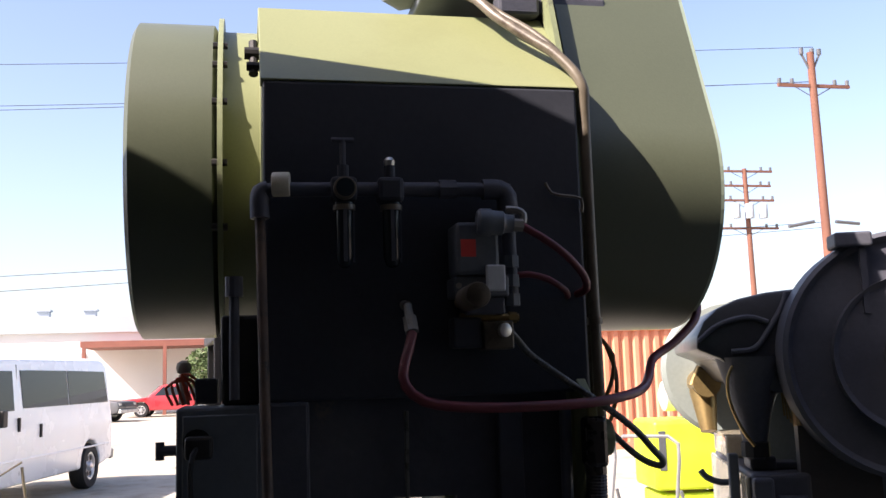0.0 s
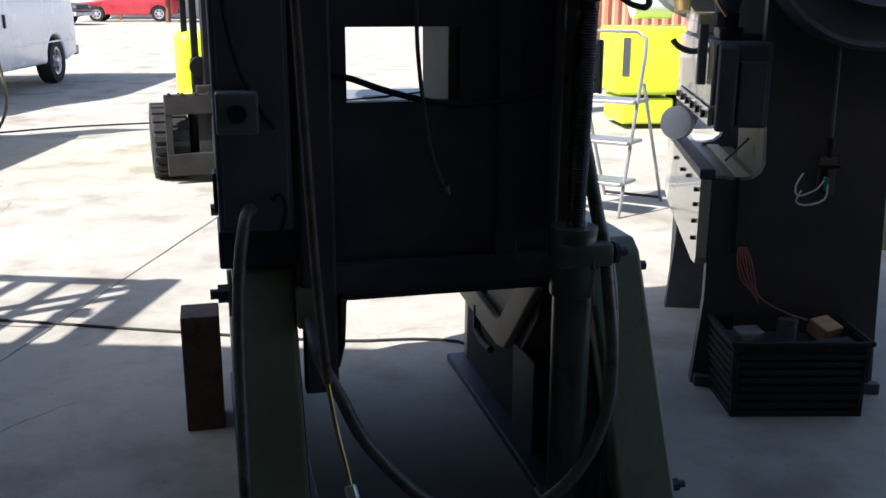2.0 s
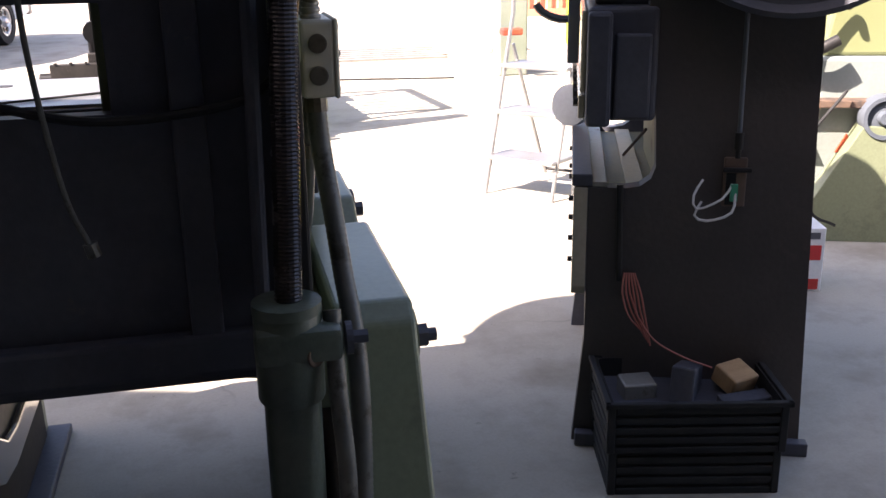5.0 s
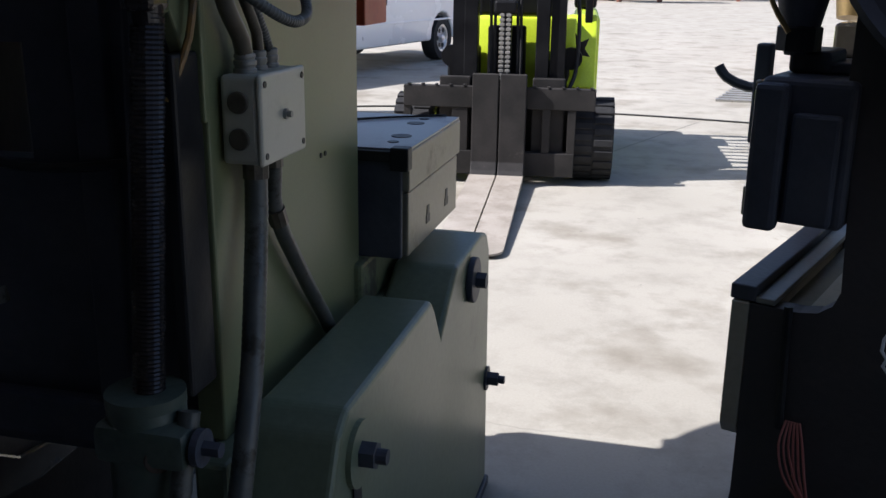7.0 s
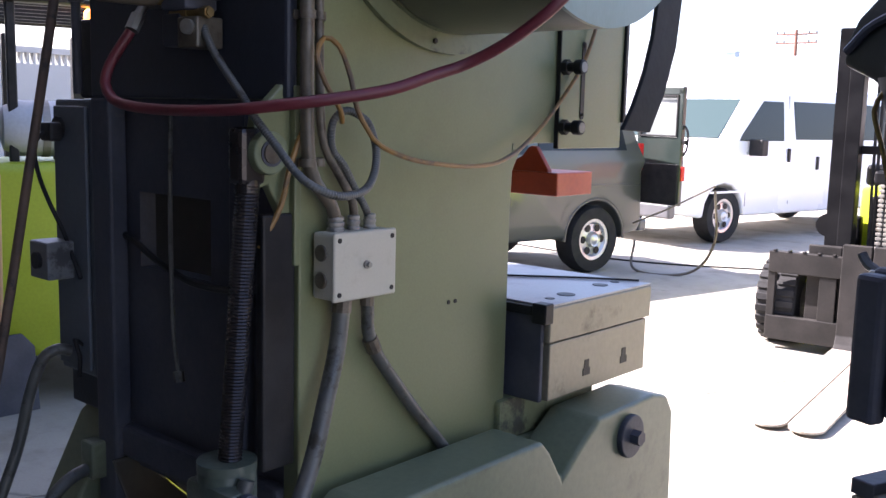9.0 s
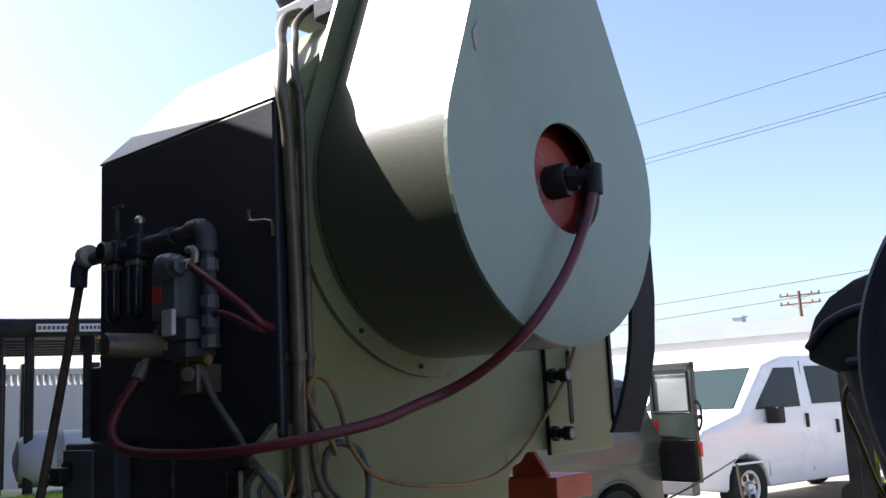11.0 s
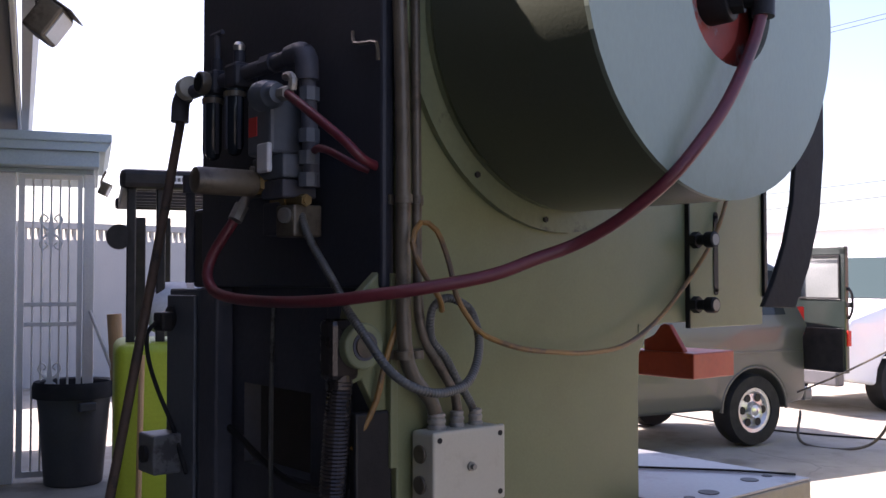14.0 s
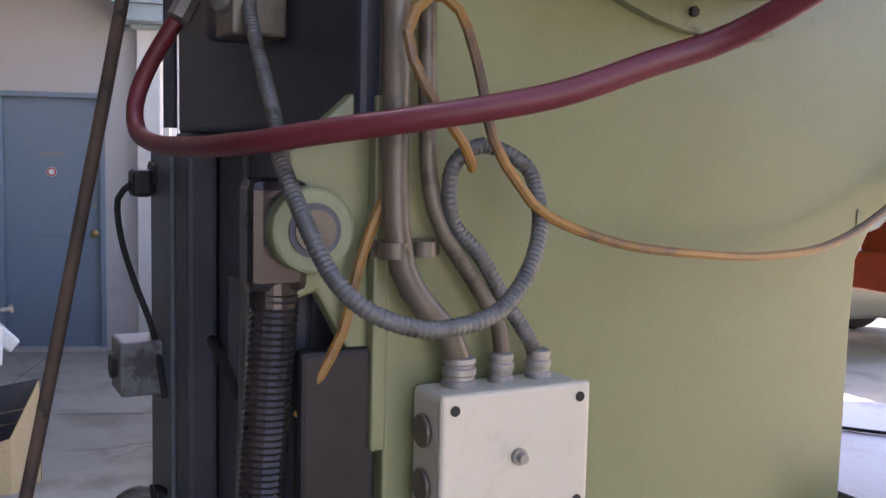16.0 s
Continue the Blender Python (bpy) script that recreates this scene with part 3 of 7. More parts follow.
for z in (2.12, 0.85):
    for s in (1, -1):
        for k in (1, -1):
            part("scroll", tube([(0.08, 1.62, z), (0.08, 1.62 + s * 0.05, z + k * 0.04), (0.08, 1.62 + s * 0.09, z + k * 0.10), (0.08, 1.62 + s * 0.06, z + k * 0.15), (0.08, 1.62 + s * 0.025, z + k * 0.115), (0.08, 1.62 + s * 0.05, z + k * 0.09)], 0.009, 6), WHITETRIM, gate)
    part("finial", prism([(1.62, z - 0.26), (1.645, z), (1.62, z + 0.26), (1.595, z)], "x", 0.07, 0.09), WHITETRIM, gate)
BLOCKWALL = paint("grey block wall", (0.30, 0.32, 0.33), (0.35, 0.36, 0.37), 0.9, scale=1, bump=0.3)
yard_wall = part("wall_yard", box(-14.2, -14.0, -2, 16, 0, 2.36), BLOCKWALL)
part("coping", box(-14.22, -13.98, -2, 16, 2.54, 2.64), BLOCKWALL, yard_wall)
baluster = part("baluster", box(-0.06, 0.06, 0, 0.045, 2.36, 2.54), BLOCKWALL, yard_wall)
baluster.location = (-14.1, -2, 0)
for i in range(1, 163):
    more = new("baluster", baluster.data)
    more.parent = yard_wall
    more.location = (-14.1, -2 + i * 0.11, 0)
tagged(yard_wall, "grey yard wall with slotted coping", "wall", kind="structure")


# ---- the punch press with its two legs ----
press = thing("punch_press", "sage green inclinable punch press with grimy dark rear cover", "punch press")
XR, XL, XC = 0.43, -0.345, 0.0425
side = [(-0.12, 0.80), (0.60, 0.80), (0.60, 1.42)] + [(0.70 - 0.10 * math.cos(a), 1.50 + 0.10 * math.sin(a)) for a in (0.3, 0.8, 1.2, 1.57)] + [(1.10, 1.60), (1.10, 2.55), (0.85, 2.72), (0.13, 2.70), (-0.12, 2.45)]
part("side_plate", prism(side, "x", XR - 0.05, XR, 0.004), GREEN, press)
part("side_plate", prism(side, "x", XL, XL + 0.05, 0.004), GREEN, press)
# rear cover and sloping hood
cover = part("rear_cover", box(XL + 0.002, XR - 0.002, -0.152, -0.122, 1.69, 2.44, 0.008), DARK, press, "dark grimy sheet steel rear cover")
hood = part("hood", prism([(-0.154, 2.442), (0.13, 2.726), (0.86, 2.75), (0.86, 2.71), (0.14, 2.69), (-0.12, 2.43)], "x", XL - 0.004, XR + 0.004, 0.003), GREEN, press, "sloping green top hood")
part("hinge", join(cyl((XL - 0.018, -0.03, 2.49), (XL - 0.018, 0.01, 2.585), 0.012, 10), cyl((XL - 0.04, -0.01, 2.55), (XL + 0.004, -0.01, 2.55), 0.016, 10), cyl((XL - 0.035, -0.03, 2.51), (XL, -0.03, 2.51), 0.012, 8)), BLACK, press)
# rear web with window, crossbeam
web = part("rear_web", plate_hole(rect(XL + 0.05, XR - 0.05, 0.74, 1.69), [rect(-0.2, 0.1, 1.27, 1.46)], "y", -0.105, -0.06), BLACKM, press, "blackened cast rear web with a square window")
part("web_rib", box(0.08, 0.11, -0.06, 0.26, 1.2, 1.6, 0.005), GREEN_DIRTY, press)
# black rib and added black sheet keep the press inside in painted shade
part("web_rib", box(-0.235, -0.205, -0.06, 0.3, 0.85, 1.6, 0.005), INNERBLACK, press)
part("side_shade", box(XL + 0.0505, XL + 0.0545, -0.055, 0.58, 0.86, 1.68), INNERBLACK, press, "black sheet for the shade inside the side plate")
part("crossbeam", box(XL + 0.05, XR - 0.05, -0.14, 0.14, 0.765, 0.85, 0.012), BLACKM, press, "greasy black crossbeam")
part("crossbeam_lip", box(XL + 0.09, XR - 0.12, 0.08, 0.16, 0.69, 0.78, 0.004), BLACKM, press)
for x in (-0.19, 0.24):
    part("beam_bolt", nut((x, 0.12, 0.69), (0, 0, -1), 0.016, 0.02, 0.022), BLACK, press)
part("rear_post", box(0.20, 0.26, -0.13, -0.10, 0.82, 1.66, 0.006), BLACKM, press)
part("rear_post", box(XL + 0.01, XL + 0.10, -0.16, -0.11, 0.5, 1.69, 0.008), BLACKM, press)


def leg(s):
    """s=1: the one beside the flywheel guard; -1: beside the cabinet."""
    out, inn = (0.635, 0.47) if s > 0 else (-0.512, -0.354)
    prof = [(-0.44, 0.03), (-0.43, 0.20), (-0.115, 0.83), (-0.07, 0.862), (0.50, 0.866), (0.535, 0.83), (0.593, 0.745), (0.66, 0.80), (0.76, 0.868), (1.06, 0.875), (1.14, 0.855), (1.18, 0.80), (1.215, 0.03)]
    lg = part("leg", prism(prof, "x", inn, out, 0.012, 3), GREEN_LEG, press, "grimy green cast iron leg")
    # added black sheet paints the shade of the hollow leg
    part("recess_shade", prism([(-0.36, 0.04), (-0.36, 0.20), (-0.07, 0.78), (0.48, 0.80), (0.59, 0.69), (0.75, 0.79), (1.10, 0.79), (1.14, 0.04)], "x", inn - s * 0.006, inn - s * 0.002), INNERBLACK, lg, "black sheet for the shade in the leg recess")
    part("foot", prism([(-0.455, 0.0), (-0.455, 0.032), (1.23, 0.032), (1.23, 0.0)], "x", inn - s * 0.07, out + s * 0.008, 0.006), BLACKM, lg)
    for y, z, r in ((-0.03, 0.76, 0.026), (-0.354, 0.21, 0.02), (1.18, 0.385, 0.022)):
        part("nut", nut((out, y, z), (s, 0, 0), r, 0.045, r * 1.7), BLACKM, lg)
    part("pivot_washer", cyl((out, 0.915, 0.785), (out + s * 0.018, 0.915, 0.785), 0.062, 28, bev=0.004), BLACKM, lg)
    part("pivot_bolt", cyl((out + s * 0.018, 0.915, 0.785), (out + s * 0.045, 0.915, 0.785), 0.022, 6), BLACKM, lg)
    part("pad", cyl((out, -0.03, 0.76), (out + s * 0.01, -0.03, 0.76), 0.062, 24), GREEN_LEG, lg)
    slot = [(0.915 + 0.98 * math.cos(a), 0.785 + 0.98 * math.sin(a)) for a in [math.pi + 0.05 + 0.03 * i for i in range(16)]]
    slot2 = [(0.915 + 0.94 * math.cos(a), 0.785 + 0.94 * math.sin(a)) for a in [math.pi + 0.05 + 0.03 * i for i in range(16)]]
    part("arc_slot", prism(slot + slot2[::-1], "x", out + s * 0.002, out + s * 0.005), BLACK, lg, "black curved tilting slot")
    part("flange", box(min(inn - s * 0.06, inn), max(inn - s * 0.06, inn), -0.2, 1.1, 0.70, 0.80, 0.008), GREEN_LEG, lg)
    return lg


leg(1)
leg(-1)
part("tie_rod", cyl((-0.40, -0.30, 0.14), (0.48, -0.30, 0.14), 0.022, 14), BLACKM, press)

# bed and bolster
TANSTEEL = paint("oily tan steel", (0.212, 0.191, 0.136), (0.272, 0.246, 0.178), 0.4, 0.25, scale=5, bump=0.1, wear=(0.128, 0.106, 0.072), wear_at=0.58, wear_scale=5, soft=0.14)
bol = part("bed", box(-0.42, 0.535, 0.655, 1.165, 0.915, 1.072, 0.004), TANSTEEL, press, "oily tan steel bed with T-slots")
top = part("bolster_plate", box(-0.42, 0.54, 0.645, 1.18, 1.076, 1.172, 0.005), TANSTEEL, press, "oily tan steel bolster plate")
part("ground_top", box(-0.417, 0.537, 0.648, 1.177, 1.1725, 1.178), STEEL_WORN, top, "worn ground steel face with drilled holes")
# added black plate: shadow on the rear face put in as colour
part("bed_rear_shade", box(-0.415, 0.525, 0.628, 0.644, 0.915, 1.17, 0.004), BLACKM, press, "black plate for the shade on the bed's rear face")
part("corner_clip", join(box(0.50, 0.545, 0.616, 0.655, 1.13, 1.185, 0.004), box(0.30, 0.50, 0.618, 0.627, 1.15, 1.176, 0.003)), BLACK, press, "black clip on the bed corner")
part("bed_support", box(-0.36, 0.45, 0.56, 1.02, 0.80, 0.915, 0.01), GREEN_DIRTY, press)
for y in (0.84, 1.04):
    part("t_slot", join(box(0.532, 0.5365, y - 0.011, y + 0.011, 0.975, 1.0), box(0.532, 0.5365, y - 0.018, y + 0.018, 0.955, 0.976)), BLACK, bol)
for x, y, r in ((0.47, 0.82, 0.026), (0.474, 0.735, 0.014), (0.45, 1.03, 0.024), (0.452, 1.11, 0.014), (-0.3, 0.85, 0.026), (-0.3, 1.05, 0.024), (0.05, 0.9, 0.05)):
    part("hole", cyl((x, y, 1.1745), (x, y, 1.1795), r, 20), BLACK, top)
part("top_cord", tube([(-0.25, 0.70, 1.182), (0.0, 0.82, 1.182), (0.171, 0.935, 1.182), (0.35, 1.08, 1.182), (0.50, 1.172, 1.182)], 0.0035, 6), RUBBER, press, "thin black cord lying across the bolster")

# slide, gib plate and front
part("slide", box(-0.18, 0.26, 0.72, 1.06, 1.62, 2.4, 0.01), GREEN_DIRTY, press)
gib = part("gib_plate", box(XR, XR + 0.012, 0.79, 1.115, 1.585, 2.1, 0.003), GREEN, press)
part("gib_slot", join(box(XR + 0.0095, XR + 0.0145, 0.890, 0.908, 1.675, 1.872), cyl((XR + 0.0095, 0.899, 1.675), (XR + 0.0145, 0.899, 1.675), 0.009, 14), cyl((XR + 0.0095, 0.899, 1.872), (XR + 0.0145, 0.899, 1.872), 0.009, 14)), BLACK, gib, "dark round-ended slot")
part("gib_seam", box(XR + 0.0005, XR + 0.0135, 0.7855, 0.7885, 1.585, 2.1), BLACK, gib)
for z in (1.644, 1.806):
    stud = part("gib_bolt", join(cyl((XR + 0.012, 0.804, z), (XR + 0.030, 0.804, z), 0.021, 6), cyl((XR + 0.030, 0.804, z), (XR + 0.052, 0.804, z), 0.013, 12), cyl((XR + 0.052, 0.804, z), (XR + 0.078, 0.804, z), 0.020, 20, bev=0.003)), BLACK, gib, "black socket bolt with lock nut")
    part("socket", lathe([(0.009, 0), (0.014, 0.0), (0.014, 0.002), (0.009, 0.002)], (XR + 0.0775, 0.804, z), (1, 0, 0), 18), STEEL_DULL, stud, "bright socket rim")
part("gib_edge", box(XR + 0.002, XR + 0.02, 1.113, 1.13, 1.66, 1.95, 0.003), BLACK, press)
for x, y in ((XR, 0.36), (XR, 0.385)):
    part("plug_hole", cyl((x - 0.002, y, 1.21), (x + 0.002, y, 1.21), 0.0055, 10), BLACK, press)
part("paint_chip", prism([(0.60, 1.57), (0.615, 1.575), (0.61, 1.60), (0.60, 1.60)], "x", XR - 0.001, XR + 0.0015), GREEN_DIRTY, press)

# flywheel guard: hull of two pulleys
C1, R1, C2, R2 = (0.325, 2.245), 0.39, (0.29, 3.02), 0.09
ring = hull2(C1, R1, C2, R2)
hole = arc(0.35, 2.24, 0.13, 0, 360, 40)[:-1]
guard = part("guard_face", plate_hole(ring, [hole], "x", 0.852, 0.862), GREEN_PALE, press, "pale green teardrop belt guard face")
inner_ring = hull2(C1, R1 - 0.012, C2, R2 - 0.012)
part("guard_drum", plate_hole(ring, [inner_ring], "x", 0.47, 0.852), GREEN_DRUM_SHADE, press, "sage green sheet steel belt guard", True)
fl = hull2(C1, R1 + 0.045, C2, R2 + 0.045)
part("guard_flange", plate_hole(fl, [inner_ring], "x", XR + 0.001, XR + 0.016), GREEN_DIRTY, press, "", True)
part("guard_back", plate_hole(hull2(C1, R1 - 0.002, C2, R2 - 0.002), [arc(0.35, 2.24, 0.10, 0, 360, 24)[:-1]], "x", XR + 0.017, XR + 0.03), GREEN_DIRTY, press)
for a in (232, 262, 300):
    part("flange_bolt", cyl((XR + 0.016, C1[0] + (R1 + 0.022) * math.cos(radians(a)), C1[1] + (R1 + 0.022) * math.sin(radians(a))), (XR + 0.022, C1[0] + (R1 + 0.022) * math.cos(radians(a)), C1[1] + (R1 + 0.022) * math.sin(radians(a))), 0.0065, 6), BLACK, press)
part("flywheel", join(lathe([(0.34, 0), (0.36, 0.02), (0.36, 0.2), (0.34, 0.22)], (0.50, 0.35, 2.24), (1, 0, 0), 48)), BLACKM, press, "", True)
part("clutch_disc", lathe([(0.20, 0), (0.20, 0.05), (0.12, 0.06), (0.11, 0.085)], (0.72, 0.35, 2.24), (1, 0, 0), 36), REDPAINT, press, "worn red clutch housing", True)
part("rotary_union", join(cyl((0.79, 0.355, 2.24), (0.85, 0.37, 2.243), 0.041, 20, bev=0.006), cyl((0.85, 0.365, 2.243), (0.872, 0.375, 2.243), 0.029, 8), cyl((0.872, 0.375, 2.243), (0.905, 0.385, 2.245), 0.021, 14), cyl((0.906, 0.387, 2.268), (0.907, 0.382, 2.20), 0.0215, 12)), BLACK, press, "black rotary air union", True)
part("paint_chip", prism([(0.04, 2.47), (0.055, 2.50), (0.05, 2.54), (0.03, 2.51)], "x", 0.8625, 0.864), STEEL_DULL, press)
# rubber flap under the front of the guard
flap_out = [(1.08, 2.4), (1.12, 2.29), (1.14, 2.18), (1.138, 2.03), (1.114, 1.873), (1.06, 1.74), (0.991, 1.635)]
flap_in = [(0.848, 1.641), (0.90, 1.71), (0.95, 1.80), (0.985, 1.9), (1.0, 2.0), (1.0, 2.2), (0.98, 2.4)]
part("rubber_flap", prism(flap_out + flap_in, "x", 0.598, 0.612, 0.003), RUBBER, press, "black rubber flap")

# gear guard on the other end
GL = (0.645, 2.352)
part("gear_guard", lathe([(0.46, 0), (0.478, 0.012), (0.478, 0.225), (0.46, 0.235)], (-0.695, GL[0], GL[1]), (1, 0, 0), 72), GREEN_DRUM_SHADE, press, "round sage green gear guard", True, 30)
part("gear_guard_rim", lathe([(0.50, 0), (0.50, 0.014)], (-0.456, GL[0], GL[1]), (1, 0, 0), 72), GREEN_DIRTY, press, "", True, 30)
part("gear_guard_neck", lathe([(0.46, 0), (0.46, 0.10)], (-0.442, GL[0], GL[1]), (1, 0, 0), 72), GREEN, press, "", True, 30)
for a in (140, 150, 165, 185, 205):
    part("rim_bolt", cyl((-0.47, GL[0] + 0.488 * math.cos(radians(a)), GL[1] + 0.488 * math.sin(radians(a))), (-0.43, GL[0] + 0.488 * math.cos(radians(a)), GL[1] + 0.488 * math.sin(radians(a))), 0.010, 6), BLACK, press)

# motor on top
motor = part("motor", cyl((0.12, 0.30, 2.98), (0.50, 0.30, 2.98), 0.15, 32, bev=0.01), DARK, press, "dark ribbed electric motor", True)
for a in range(0, 360, 15):
    part("cooling_fin", moved(box(0.16, 0.46, -0.006, 0.006, 0.145, 0.172), Matrix.Translation((0, 0.30, 2.98)) @ Matrix.Rotation(radians(a), 4, "X")), DARK, motor)
part("motor_cowl", lathe([(0.155, 0), (0.165, -0.05), (0.14, -0.10), (0.06, -0.125), (0.02, -0.13)], (0.12, 0.30, 2.98), (1, 0, 0), 32), SLATE, motor, "", True)
part("motor_base", box(0.1, 0.6, 0.12, 0.5, 2.79, 2.83, 0.006), SLATE, press)
part("motor_slide", box(0.30, 0.42, 0.08, 0.20, 2.72, 2.785, 0.01), BLACKM, press)
part("slide_rail", box(0.425, 0.62, 0.10, 0.16, 2.735, 2.785, 0.005), BLACKM, press)
part("motor_pad", box(0.15, 0.25, 0.3, 0.42, 2.73, 2.788, 0.004), BLACKM, press)
part("terminal_box", box(0.24, 0.40, 0.10, 0.18, 2.86, 3.0, 0.01), BLACK, motor)

# control cabinet at the rear corner
cab = part("control_cabinet", box(-0.536, XL - 0.002, -0.15, 0.06, 0.955, 1.686, 0.008), SLATE, press, "slate grey steel control cabinet")
part("cabinet_foot", box(-0.54, XL + 0.03, -0.12, 0.06, 0.852, 0.953, 0.006), DARK, cab)
part("door_edge", box(-0.522, XL - 0.015, -0.162, -0.152, 0.975, 1.668, 0.003), SLATE, cab)
part("conduit_boss", cyl((-0.49, -0.155, 1.61), (-0.49, -0.17, 1.61), 0.03, 16), BLACK, cab)
part("cable_tail", tube([(-0.49, -0.20, 1.60), (-0.50, -0.225, 1.57), (-0.50, -0.22, 1.50), (-0.485, -0.20, 1.42), (-0.46, -0.175, 1.34), (-0.43, -0.168, 1.28), (-0.39, -0.166, 1.22)], 0.006, 8), RUBBER, cab)
part("plug", join(box(-0.515, -0.455, -0.205, -0.17, 1.575, 1.625, 0.008), cyl((-0.485, -0.17, 1.60), (-0.485, -0.152, 1.60), 0.02, 12)), BLACK, cab, "black plug connector")
sb = part("switch_box", box(-0.53, -0.43, -0.235, -0.155, 1.215, 1.315, 0.006), paint("weathered grey box paint", (0.12, 0.128, 0.135), (0.165, 0.17, 0.172), 0.5, scale=9, bump=0.15, wear=(0.06, 0.06, 0.062), wear_at=0.55, wear_scale=9), cab, "small grey switch box")
part("switch_button", cyl((-0.48, -0.235, 1.265), (-0.48, -0.245, 1.265), 0.022, 18), BLACK, sb)
part("switch_cover", box(-0.546, -0.536, -0.1, -0.02, 1.0, 1.1, 0.003), BLACK, cab)
part("side_latch", join(cyl((-0.536, -0.08, 1.59), (-0.58, -0.08, 1.59), 0.012, 8), cyl((-0.575, -0.08, 1.57), (-0.575, -0.08, 1.61), 0.01, 8)), BLACKM, cab)
part("top_box", box(-0.44, XL - 0.003, -0.13, 0.0, 1.688, 1.89, 0.01), BLACK, cab, "black relay box on the cabinet")
part("lever", join(cyl((-0.41, -0.15, 1.70), (-0.41, -0.15, 1.95), 0.012, 10), cyl((-0.41, -0.15, 1.93), (-0.41, -0.15, 1.975), 0.02, 12)), BLACKM, cab)
part("grease_cup", join(cyl((-0.53, 0.02, 1.69), (-0.53, 0.02, 1.76), 0.012, 10), lathe([(0.006, 0), (0.015, 0.005), (0.018, 0.016), (0.015, 0.028), (0.005, 0.034)], (-0.53, 0.02, 1.76), (0, 0, 1), 18)), STEEL_DULL, cab, "", True)
part("valve_block", box(-0.50, -0.45, -0.06, 0.04, 1.69, 1.75, 0.004), BLACKM, cab)
for i in range(4):
    part("red_wire", tube([(-0.55 + 0.012 * i, -0.05, 1.69), (-0.565 + 0.012 * i, -0.06, 1.73 + 0.01 * i), (-0.53 + 0.012 * i, -0.05, 1.745), (-0.51 + 0.01 * i, -0.04, 1.70)], 0.0035, 6), ORANGE, cab)

# counterbalance cylinder and screw
cylr = part("balance_cylinder", cyl((0.372, -0.262, 0.02), (0.372, -0.262, 0.84), 0.052, 28), GREEN_OILY, press, "", True)
part("cylinder_base", box(0.30, 0.47, -0.33, -0.18, 0.03, 0.16, 0.012), GREEN_OILY, cylr)
part("collar", join(cyl((0.372, -0.262, 0.765), (0.372, -0.262, 0.935), 0.061, 28, bev=0.006), box(0.31, 0.465, -0.325, -0.255, 0.85, 0.915, 0.015)), GREEN_OILY, cylr, "", True)
part("cup_rim", lathe([(0.050, 0), (0.062, 0), (0.062, 0.02), (0.050, 0.02)], (0.372, -0.262, 0.932), (0, 0, 1), 28), GREEN_OILY, cylr, "", True)
part("collar_dial", cyl((0.414, -0.307, 0.865), (0.4185, -0.3115, 0.865), 0.024, 24, bev=0.002), RUSTY, cylr, "rusty round cover plate")
part("collar_bolt", join(cyl((0.47, -0.29, 0.882), (0.482, -0.29, 0.882), 0.03, 18), cyl((0.482, -0.29, 0.882), (0.51, -0.29, 0.882), 0.013, 6)), BLACKM, cylr)
part("screw", tube([(0.372 + 0.03 * k / 189, -0.262 + 0.032 * k / 189, 0.86 + 0.66 * k / 189) for k in range(190)], 0.0230, 16, ribs=0.10, smooth=False), SCREW, press, "black threaded lifting screw")
part("guide_rod", cyl((0.33, -0.20, 0.80), (0.35, -0.18, 1.66), 0.014, 12), BLACKM, press)
part("knuckle", join(box(0.375, 0.425, -0.262, -0.20, 1.52, 1.635, 0.012), cyl((0.401, -0.231, 1.505), (0.40, -0.231, 1.53), 0.025, 20)), SCREW, press)
boss = part("boss", cyl((0.40, -0.205, 1.585), (0.447, -0.205, 1.585), 0.043, 32, bev=0.004), GREEN_DIRTY, press)
part("pin", cyl((0.447, -0.205, 1.585), (0.452, -0.205, 1.585), 0.021, 28), GALV, boss, "tarnished steel pin end")
part("pin_seat", cyl((0.4465, -0.205, 1.585), (0.449, -0.205, 1.585), 0.027, 28), BLACKM, boss)
part("boss_bracket", prism([(-0.245, 1.50), (-0.19, 1.52), (-0.125, 1.40), (-0.12, 1.75), (-0.22, 1.66)], "x", 0.39, 0.415, 0.004), GREEN, press)
part("side_guard", box(0.40, 0.425, -0.21, -0.125, 0.92, 1.46, 0.006), BLACK, press)
part("corner_strip", box(0.415, XR + 0.003, -0.135, -0.118, 1.35, 1.72, 0.003), GREEN, press)
part("hang_rod", join(tube([(-0.02, -0.13, 1.66), (-0.02, -0.135, 1.4), (0.01, -0.15, 1.15), (0.044, -0.16, 1.05)], 0.0055, 8), cyl((0.044, -0.16, 1.055), (0.05, -0.16, 1.03), 0.013, 10)), FLEX, press)
part("orange_stop", box(0.145, 0.333, 0.952, 1.143, 1.437, 1.507, 0.004), ORANGE, press, "orange-red steel stop block")
part("orange_fin", prism([(0.150, 1.445), (0.150, 1.535), (0.186, 1.552), (0.208, 1.578), (0.222, 1.584), (0.238, 1.58), (0.262, 1.545), (0.285, 1.512), (0.285, 1.445)], "y", 0.973, 0.993, 0.003), ORANGE, press, "orange-red gusset plate")
part("orange_arm", box(-0.2, 0.144, 0.973, 1.10, 1.44, 1.50, 0.004), ORANGE, press, "orange-red arm")
DARKRIB = paint("dark glossy casting rib", (0.045, 0.040, 0.032), (0.08, 0.070, 0.054), 0.2, scale=4, bump=0.08, coat=0.8)
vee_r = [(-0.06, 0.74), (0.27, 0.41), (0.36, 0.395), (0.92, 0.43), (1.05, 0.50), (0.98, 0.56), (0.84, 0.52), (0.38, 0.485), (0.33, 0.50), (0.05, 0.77)]
